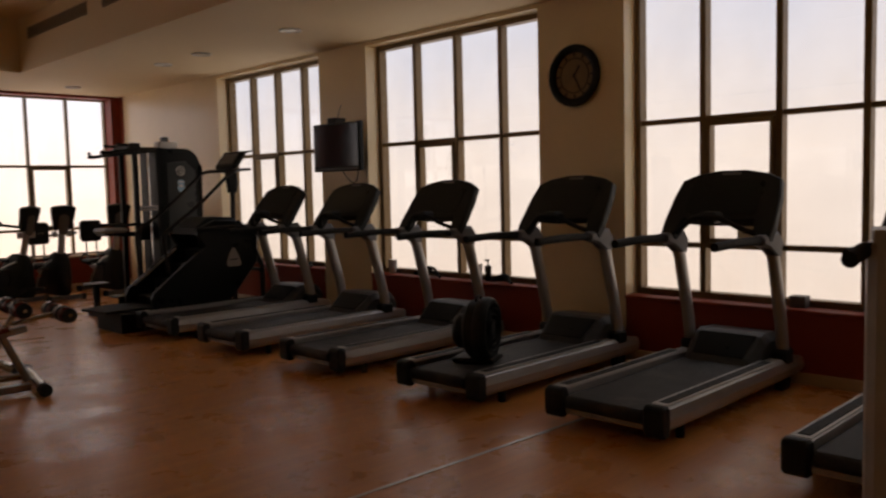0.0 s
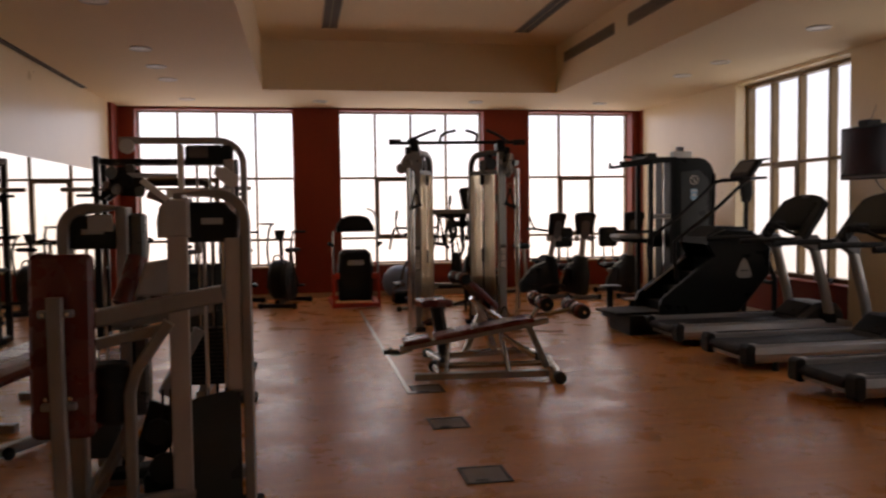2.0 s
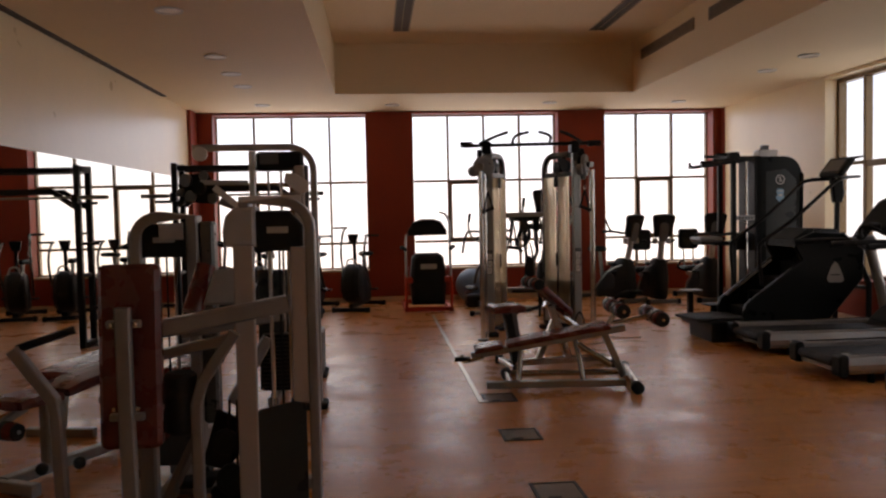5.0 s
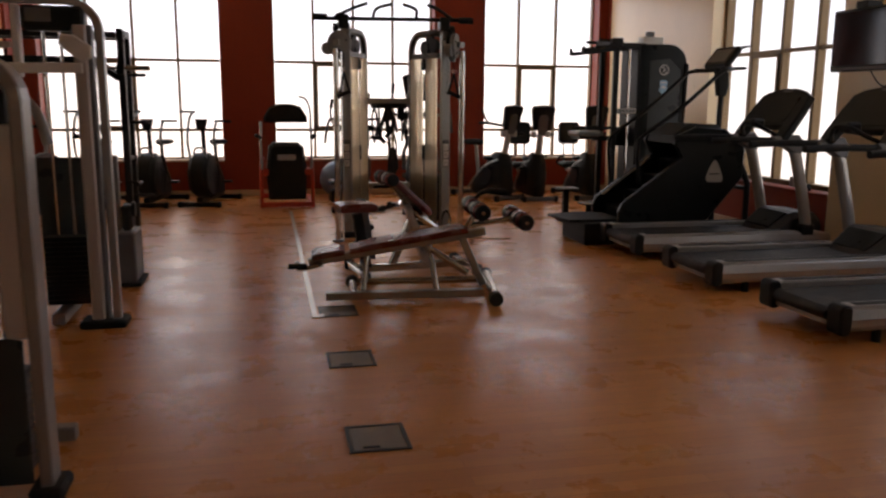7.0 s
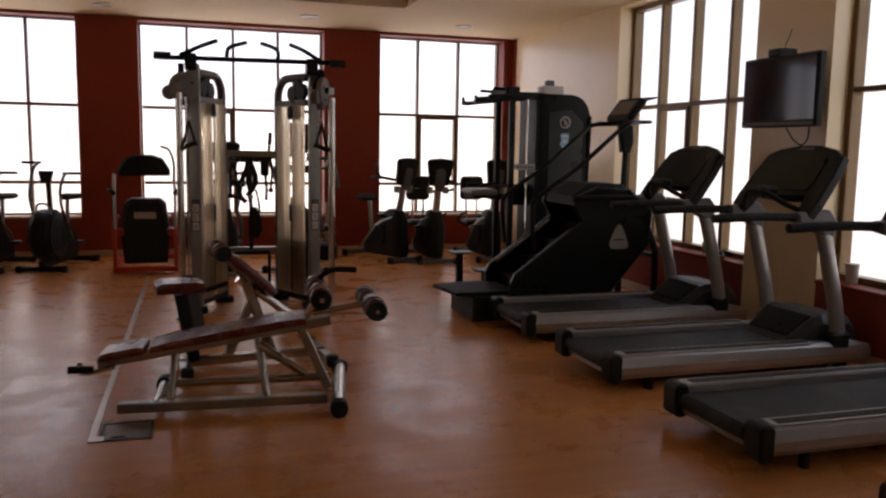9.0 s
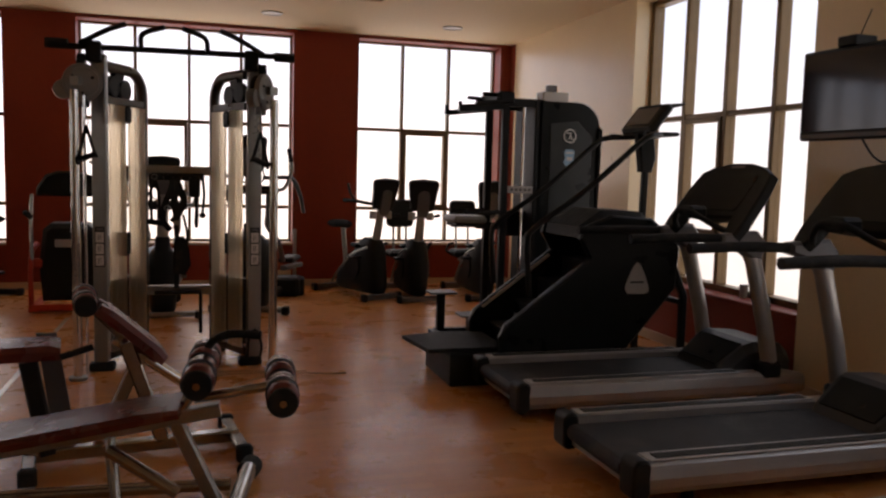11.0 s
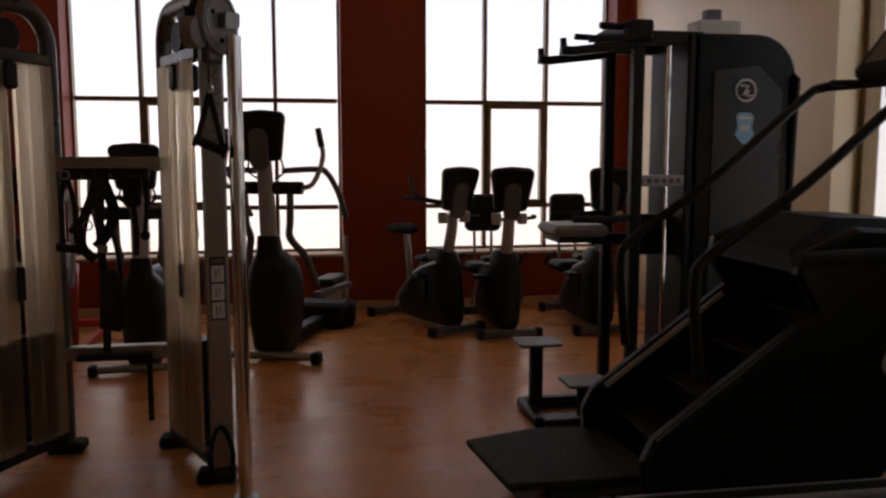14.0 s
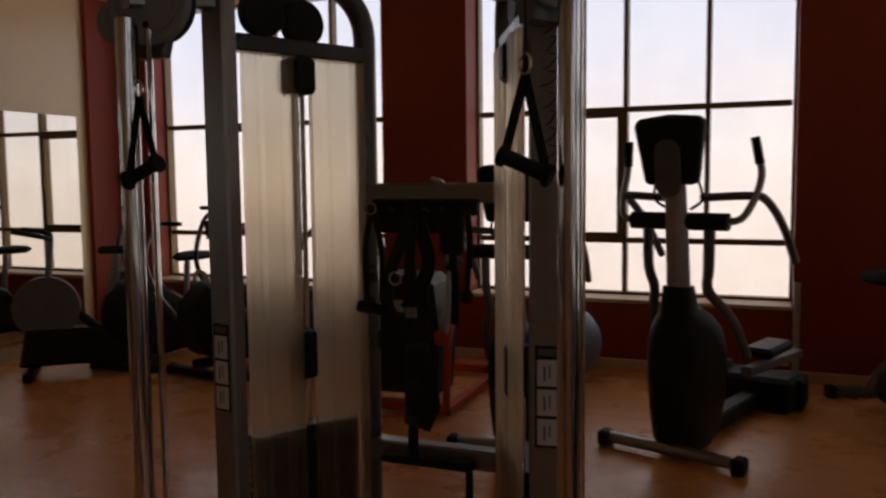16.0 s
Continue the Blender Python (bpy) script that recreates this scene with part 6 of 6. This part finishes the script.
# ---- plate machines by the mirror ----


def stack_tower(parent, x0, x1, y, top, mats, head=True, depth=0.11, square="", wide=0.065):
    """An arched weight tower facing -y: two posts, arch, rods, plates, lower shield."""
    w = x1 - x0
    r = 0.13
    path = [(x0, y, 0.05), (x0, y, top - r)] + [(x0 + r - r * math.cos(radians(a)), y, top - r + r * math.sin(radians(a))) for a in range(15, 91, 15)]
    if square == "first":
        path = [(x0, y, 0.05), (x0, y, top)]
    last = [(x1, y, top), (x1, y, 0.05)]
    path += last if square == "second" else [(x1 - r + r * math.sin(radians(a)), y, top - r + r * math.cos(radians(a))) for a in range(0, 91, 15)] + [(x1, y, 0.05)]
    part("tower_frame", Build().tube(path, 0, rect=(wide, depth)), mats[0], parent)
    for x in (x0, x1):
        part("foot", Build().box(x - 0.06, x + 0.06, y - depth / 2 - 0.03, y + depth / 2 + 0.03, 0, 0.05, 0.012), RUBBER, parent)
    if head:
        hd = part("head_cover", Build().slab([(x0 + 0.036, top - 0.23), (x1 - 0.036, top - 0.23), (x1 - 0.036, top - 0.11), (x1 - 0.10, top - 0.038), (x0 + 0.036, top - 0.038)], y - depth / 2 + 0.01, depth - 0.02, "y", 0.012), BLACK, parent)
        part("script_mark", Build().box(x0 + 0.10, x1 - 0.10, y - depth / 2 + 0.006, y - depth / 2 + 0.009, top - 0.145, top - 0.115), PALEGREY, hd)
    for u in (0.35, 0.65):
        part("guide_rod", Build().cyl((x0 + w * u, y, 0.1), (x0 + w * u, y, top - 0.1), 0.011, 8), CHROME, parent)
    part("lift_cable", Build().cyl((x0 + w * 0.5, y, 0.5), (x0 + w * 0.5, y, top - 0.1), 0.006, 6), BLACK, parent)
    for k in range(12):
        part("weight_plate", Build().box(x0 + 0.05, x1 - 0.05, y - 0.05, y + 0.05, 0.10 + 0.032 * k, 0.129 + 0.032 * k, 0.003), BLACKSTEEL, parent)
    part("lower_shield", Build().slab([(x0 + 0.036, 0.07), (x1 - 0.036, 0.07), (x1 - 0.036, 0.60), (x1 - 0.09, 0.61), (x0 + 0.06, 0.58), (x0 + 0.036, 0.57)], y - depth / 2 - 0.012, 0.008, "y", 0.003), SMOKE, parent, "smoked dark lower shield")


pa = thing("chest_press_machine", "silver chest press machine with a tall red back pad", "exercise machine", "plate machines", pose(0, 0, 0))
stack_tower(pa, -0.49, -0.19, 4.15, 1.55, (GUNMETAL,), square="first", wide=0.046)
part("post_cover", Build().slab([(-0.545, 0.06), (-0.452, 0.06), (-0.452, 1.36), (-0.545, 1.36)], 4.072, 0.02, "y", 0.006), BRUSHED, pa, "champagne post cover")
part("side_shroud", Build().box(-0.548, -0.515, 4.094, 4.23, 0.06, 1.36, 0.012), BRUSHED, pa, "champagne side shroud")
part("inner_shroud", Build().box(-0.285, -0.212, 4.10, 4.12, 0.60, 1.34, 0.006), BRUSHED, pa, "champagne inner shroud")
part("cap_shroud", Build().slab([(-0.585, 1.345), (-0.44, 1.345), (-0.44, 1.53), (-0.53, 1.53), (-0.575, 1.49), (-0.59, 1.42)], 4.065, 0.17, "y", 0.012), PALEGREY, pa, "pale grey corner cap")
bp = Build()
bp.slab(rounded(-0.135, 0.135, 0.0, 0.82, 0.035), -0.035, 0.075, "y", 0.02)
part("back_pad", bp, OXPAD, pa, "tall red vinyl back pad", m=Matrix.Translation((-0.98, 3.92, 0.465)) @ Matrix.Rotation(radians(-3), 4, "X"))
part("pad_spine", Build().tube(smooth_path([(-0.985, 3.86, 1.10), (-0.985, 3.86, 0.90), (-0.98, 3.85, 0.5), (-0.955, 3.80, 0.08)]), 0, rect=(0.065, 0.05)), GUNMETAL, pa)
for z in (1.01, 0.60):
    part("pad_bracket", Build().box(-1.06, -0.91, 3.855, 3.885, z, z + 0.035, 0.006), GUNMETAL, pa)
part("seat_pad", Build().box(-1.14, -0.84, 4.0, 4.40, 0.46, 0.535, 0.03), OXPAD, pa)
part("seat_post", Build().tube([(-0.99, 4.2, 0.05), (-0.99, 4.2, 0.46)], 0, rect=(0.08, 0.08)), GUNMETAL, pa)
part("thigh_roller", Build().tube([(-0.79, 4.02, 0.50), (-0.79, 4.02, 0.515), (-0.79, 4.02, 0.765), (-0.79, 4.02, 0.78)], [0.06, 0.075, 0.075, 0.06], 16), RUBBER, pa)
part("base_beam", Build().tube([(-1.20, 3.80, 0.05), (-0.2, 3.86, 0.05)], 0, rect=(0.08, 0.07)), GUNMETAL, pa)
part("base_link", Build().tube([(-0.99, 3.8, 0.05), (-0.99, 4.9, 0.05)], 0, rect=(0.08, 0.07)), GUNMETAL, pa)
part("cross_tube", Build().tube([(-0.86, 4.0, 0.985), (-0.30, 4.08, 1.075)], 0, rect=(0.07, 0.08)), GUNMETAL, pa)
part("curved_arm", Build().tube([(-0.53, 3.98, 0.96), (-0.68, 3.98, 0.74), (-0.71, 3.98, 0.64), (-0.71, 3.98, 0.10)], 0, rect=(0.05, 0.05)), GUNMETAL, pa)
part("second_bar", Build().tube([(-0.86, 4.02, 0.865), (-0.54, 4.02, 0.93)], 0, rect=(0.045, 0.05)), GUNMETAL, pa)
part("low_link", Build().tube([(-0.80, 4.0, 0.12), (-0.45, 4.1, 0.12)], 0.03, 10), GUNMETAL, pa)
part("press_arm", Build().tube([(-1.47, 3.9, 0.925), (-1.305, 3.9, 0.695), (-1.295, 3.9, 0.62), (-1.28, 3.9, 0.05)], 0, rect=(0.052, 0.05)), GUNMETAL, pa)
part("press_grip", Build().tube([(-1.46, 3.92, 0.925), (-1.235, 3.98, 0.995)], 0.019, 10), RUBBER, pa)
for z, x in ((0.40, -1.36), (0.42, -1.2)):
    part("adjust_knob", Build().ball((x, 3.88, z), 0.028, 10, 8), BLACK, pa)

for x, z, rr in ((-0.615, 0.42, 0.06), (-0.585, 0.24, 0.075)):
    part("pulley_wheel", Build().disc((x, 4.12, z), (0, 1, 0), rr, 0.04), BLACK, pa)
part("link_housing", Build().box(-0.70, -0.51, 4.16, 4.30, 0.04, 0.19, 0.012), BLACKSTEEL, pa)
part("link_plate", Build().slab([(-0.74, 0.30), (-0.62, 0.26), (-0.55, 0.36), (-0.57, 0.52), (-0.66, 0.56)], 4.18, 0.03, "y", 0.006), BLACKSTEEL, pa)
for x in (-0.60, -0.565):
    part("link_cable", Build().cyl((x, 4.12, 0.12), (x + 0.01, 4.12, 0.62), 0.006, 6), BLACK, pa)
part("rear_beam", Build().tube([(-1.0, 4.62, 0.045), (-0.2, 4.62, 0.045)], 0, rect=(0.07, 0.06)), GUNMETAL, pa)
part("side_beam", Build().tube([(-0.64, 3.9, 0.045), (-0.64, 4.6, 0.045)], 0, rect=(0.07, 0.06)), GUNMETAL, pa)
part("foot_rest", Build().slab([(-0.92, 0.10), (-0.70, 0.10), (-0.70, 0.16), (-0.92, 0.13)], 4.42, 0.14, "y", 0.01), RUBBER, pa)
part("diagonal_brace", Build().tube([(-0.95, 4.35, 0.08), (-0.74, 4.15, 0.46)], 0, rect=(0.045, 0.045)), GUNMETAL, pa)
for x, z in ((-0.935, 0.985), (-1.035, 0.985), (-0.935, 0.615), (-1.035, 0.615)):
    part("bolt", Build().disc((x, 3.852, z + 0.04), (0, 1, 0), 0.011, 0.01, 10), CHROME, pa)

pb = thing("leg_curl_machine", "silver leg machine with an arched weight tower and red pads", "exercise machine", "plate machines", pose(0, 0, 0))
stack_tower(pb, -1.24, -0.92, 5.0, 1.49, (GUNMETAL,), square="second")
part("label_plate", Build().box(-1.10, -0.965, 4.925, 4.935, 1.36, 1.455, 0.002), PALEGREY, pb, "pale label plate")
part("side_shroud", Build().box(-0.885, -0.80, 4.94, 5.06, 0.3, 1.46, 0.015), DARKSTEEL, pb, "dark grey side column")
part("roll_pad", Build().tube([(-0.86, 4.62, 0.98), (-0.80, 4.72, 1.22)], 0.055, 16), OXPAD, pb, "red vinyl arm pad")
part("pale_guard", Build().slab([(-0.80, 1.02), (-0.56, 1.02), (-0.52, 1.12), (-0.60, 1.22), (-0.74, 1.20)], 4.6, 0.05, "y", 0.012), PALEGREY, pb)
part("cross_tube", Build().tube([(-0.95, 4.75, 0.86), (-0.40, 4.8, 0.94)], 0, rect=(0.06, 0.07)), GUNMETAL, pb)
part("seat_pad", Build().box(-1.2, -0.9, 5.2, 5.7, 0.5, 0.58, 0.03), OXPAD, pb)
part("seat_post", Build().tube([(-1.05, 5.4, 0.0), (-1.05, 5.4, 0.5)], 0, rect=(0.08, 0.08)), GUNMETAL, pb)
part("base_beam", Build().tube([(-1.05, 4.95, 0.05), (-1.05, 5.9, 0.05)], 0, rect=(0.08, 0.07)), GUNMETAL, pb)
part("diagonal_tube", Build().tube([(-0.70, 4.8, 0.45), (-0.50, 4.85, 0.80)], 0, rect=(0.06, 0.06)), GUNMETAL, pb)

pc = thing("lat_pulldown_machine", "tall silver pulldown machine with an arched boom and grey tower", "exercise machine", "plate machines", pose(0, 0, 0))
r = 0.18
boom = [(-0.345, 6.5, 0.05), (-0.345, 6.5, 2.0 - r)] + [(-0.345 - r + r * math.cos(radians(a)), 6.5, 2.0 - r + r * math.sin(radians(a))) for a in range(10, 91, 16)] + [(-1.24, 6.5, 2.0)]
part("boom", Build().tube(boom, 0, rect=(0.05, 0.06)), SILVER, pc)
part("front_post", Build().box(-0.49, -0.41, 6.44, 6.56, 0.05, 1.86, 0.012), BRUSHED, pc, "champagne front post")
part("rear_column", Build().box(-0.41, -0.385, 6.46, 6.54, 0.05, 1.86, 0.006), GREY, pc)
part("cover", Build().box(-0.77, -0.42, 6.45, 6.57, 1.82, 1.965, 0.02), BLACK, pc)
part("cover_label", Build().box(-0.74, -0.60, 6.444, 6.449, 1.87, 1.95), GREY, pc)
part("inner_post", Build().box(-0.825, -0.785, 6.46, 6.54, 1.55, 1.97, 0.008), WHITE, pc)
part("boom_pulley", Build().disc((-1.18, 6.46, 1.955), (0, 1, 0), 0.055, 0.04), WHITE, pc, "white pulley wheel")
part("lever_arm", Build().tube([(-1.07, 6.4, 1.70), (-0.80, 6.4, 1.475)], 0, rect=(0.05, 0.045)), WHITE, pc)
part("lever_bar", Build().tube([(-0.90, 6.42, 1.60), (-0.44, 6.42, 1.605)], 0, rect=(0.05, 0.06)), WHITE, pc)
part("upper_bar", Build().tube([(-1.18, 6.45, 1.74), (-0.83, 6.45, 1.735)], 0, rect=(0.035, 0.035)), PALEGREY, pc)
part("white_wing", Build().slab([(-0.545, 1.80), (-0.47, 1.795), (-0.375, 1.73), (-0.38, 1.66), (-0.44, 1.635), (-0.56, 1.74)], 6.39, 0.03, "y", 0.008), WHITE, pc)
part("hub", Build().disc((-1.19, 6.44, 1.70), (0, 1, 0), 0.05, 0.08), BLACK, pc)
for x, z, q in ((-1.29, 1.76, 0.05), (-1.26, 1.64, 0.045), (-1.10, 1.62, 0.04), (-1.33, 1.67, 0.03), (-1.16, 1.79, 0.035)):
    part("pulley_wheel", Build().disc((x, 6.47, z), (0.3, 1, 0), q, 0.03, 18), DARKSTEEL, pc)
part("pulley_plate", Build().slab([(-1.36, 1.60), (-1.08, 1.58), (-1.06, 1.68), (-1.14, 1.82), (-1.30, 1.80)], 6.50, 0.012, "y", 0.003), BLACKSTEEL, pc)
part("foot_plate", Build().box(-0.56, -0.28, 6.40, 6.60, 0.0, 0.05, 0.012), RUBBER, pc)
for u in (-0.62, -0.72):
    part("guide_rod", Build().cyl((u, 6.75, 0.1), (u, 6.75, 1.85), 0.011, 8), CHROME, pc)
for k in range(14):
    part("weight_plate", Build().box(-0.80, -0.54, 6.69, 6.81, 0.10 + 0.032 * k, 0.129 + 0.032 * k, 0.003), BLACKSTEEL, pc)
part("back_shield", Build().box(-0.84, -0.50, 6.83, 6.845, 0.08, 1.05, 0.004), SMOKE, pc)
part("base_beam", Build().tube([(-0.7, 6.5, 0.05), (-0.7, 7.6, 0.05)], 0, rect=(0.08, 0.07)), GUNMETAL, pc)
part("bent_arm", Build().tube(smooth_path([(-1.05, 6.5, 1.60), (-0.92, 6.5, 1.54), (-0.74, 6.5, 1.36), (-0.68, 6.5, 1.15)]), 0.03, 10), GUNMETAL, pc)
part("seat_pad", Build().box(-0.84, -0.58, 7.12, 7.5, 0.48, 0.56, 0.03), OXPAD, pc)
part("seat_post", Build().tube([(-0.7, 7.3, 0.05), (-0.7, 7.3, 0.48)], 0, rect=(0.08, 0.08)), GUNMETAL, pc)

pd = thing("low_row_machine", "grey low cable machine with a short weight housing", "exercise machine", "plate machines", pose(0, 0, 0))
part("housing", Build().box(-0.53, -0.39, 7.62, 7.98, 0.03, 0.42, 0.012), GREY, pd)
part("pulley_head", Build().box(-0.50, -0.42, 7.72, 7.86, 0.42, 0.62, 0.02), BLACK, pd)
part("pulley_wheel", Build().disc((-0.41, 7.79, 0.58), (1, 0, 0), 0.06, 0.03), BLACK, pd)
part("slim_post", Build().box(-0.56, -0.51, 7.78, 7.84, 0.03, 1.0, 0.008), GUNMETAL, pd)
part("foot", Build().box(-0.57, -0.36, 7.6, 8.0, 0.0, 0.03, 0.008), RUBBER, pd)
part("cable_handle", Build().cyl((-0.36, 7.72, 0.78), (-0.36, 7.9, 0.78), 0.016, 8).tube([(-0.43, 7.8, 0.80), (-0.36, 7.8, 0.78)], 0.012, 6), BLACK, pd)

# ---- power rack and flat bench before the mirror ----
pr = thing("power_rack", "black steel power rack with a racked barbell before the mirror", "power rack", m=pose(-2.17, 9.78, 0))
RW, RD, RH = 1.42, 0.36, 2.10
for x in (0.0, RW):
    for y in (0.0, RD):
        part("upright", Build().box(x - 0.032, x + 0.032, y - 0.04, y + 0.04, 0.0, RH, 0.008), BLACKSTEEL, pr)
    part("top_beam", Build().box(x - 0.035, x + 0.035, 0.04, RD - 0.04, RH - 0.08, RH - 0.01, 0.008), BLACKSTEEL, pr)
    part("base_beam", Build().box(x - 0.035, x + 0.035, 0.04, RD - 0.04, 0.0, 0.07, 0.008), BLACKSTEEL, pr)
    part("safety_bar", Build().cyl((x, 0.04, 0.83), (x, RD - 0.04, 0.83), 0.025, 10), BLACKSTEEL, pr)
    part("hook", Build().box(x - 0.035, x + 0.035, -0.10, -0.04, 1.66, 1.71, 0.005).box(x - 0.035, x + 0.035, -0.115, -0.095, 1.66, 1.76, 0.005), BLACKSTEEL, pr)
    for z in (0.45, 1.20, 1.66):
        sx = -1 if x == 0.0 else 1
        part("peg", Build().cyl((x + sx * 0.04, RD * 0.5 if z < 1 else 0.0, z), (x + sx * 0.22, RD * 0.5 if z < 1 else 0.0, z), 0.018, 8), BLACKSTEEL, pr)
for y in (0.0, RD):
    part("cross_beam", Build().box(0.04, RW - 0.04, y - 0.03, y + 0.03, RH - 0.09, RH - 0.03, 0.008), BLACKSTEEL, pr)
    part("diagonal_brace", Build().tube([(0.03, y, 1.62), (0.28, y, 1.80), (RW - 0.28, y, 1.80), (RW - 0.03, y, 1.62)], 0, rect=(0.05, 0.06)), BLACKSTEEL, pr)
bar_ = part("barbell", Build().cyl((-0.10, -0.07, 1.725), (RW + 0.10, -0.07, 1.725), 0.014, 10), STEEL, pr)
for x0, x1 in ((-0.36, -0.06), (RW + 0.06, RW + 0.27)):
    part("sleeve", Build().cyl((x0, -0.07, 1.725), (x1, -0.07, 1.725), 0.025, 12), STEEL, bar_)

fb = thing("flat_bench", "low flat bench with oxblood vinyl pad and chrome frame", "bench", "weight benches", pose(-1.98, 6.42, 0, 0, 0, 80))
part("pad", pad(-0.55, 0.55, 0.28, 0.075), OXPAD, fb, m=pose(0, 0, 0.40))
part("spine", Build().tube([(-0.5, 0, 0.37), (0.5, 0, 0.37)], 0, rect=(0.06, 0.06)), STEEL, fb)
for x in (-0.42, 0.42):
    part("leg", Build().tube([(x, 0, 0.37), (x * 1.15, 0, 0.03)], 0, rect=(0.06, 0.05)), STEEL, fb)
    part("foot_bar", Build().tube([(x * 1.15, -0.24, 0.03), (x * 1.15, 0.24, 0.03)], 0, rect=(0.06, 0.06)), STEEL, fb)
ib = thing("incline_bench", "adjustable incline bench with dark red pads and rollers", "bench", "weight benches", pose(-1.74, 5.22, 0, 0, 0, 62))
part("back_pad", pad(0.0, 0.75, 0.27, 0.07), OXPAD, ib, m=Matrix.Translation((-0.1, 0, 0.45)) @ Matrix.Rotation(radians(-7), 4, "Y"))
part("seat_pad", pad(-0.42, -0.14, 0.27, 0.07), OXPAD, ib, m=pose(0, 0, 0.44))
part("spine", Build().tube([(-0.45, 0, 0.05), (0.7, 0, 0.05)], 0, rect=(0.07, 0.06)), STEEL, ib)
part("post", Build().tube([(-0.15, 0, 0.08), (-0.15, 0, 0.44)], 0, rect=(0.07, 0.07)), STEEL, ib)
part("prop", Build().tube([(0.5, 0, 0.08), (0.35, 0, 0.49)], 0, rect=(0.05, 0.05)), STEEL, ib)
for x in (-0.45, 0.68):
    part("foot_bar", Build().tube([(x, -0.25, 0.035), (x, 0.25, 0.035)], 0, rect=(0.06, 0.07)), STEEL, ib)
for y in (-0.1, 0.1):
    roller(ib, -0.50, y, 0.36, 0.16, 0.05)
part("roller_axle", Build().cyl((-0.5, -0.2, 0.36), (-0.5, 0.2, 0.36), 0.012, 8).tube([(-0.5, 0, 0.36), (-0.3, 0, 0.43)], 0, rect=(0.04, 0.04)), STEEL, ib)
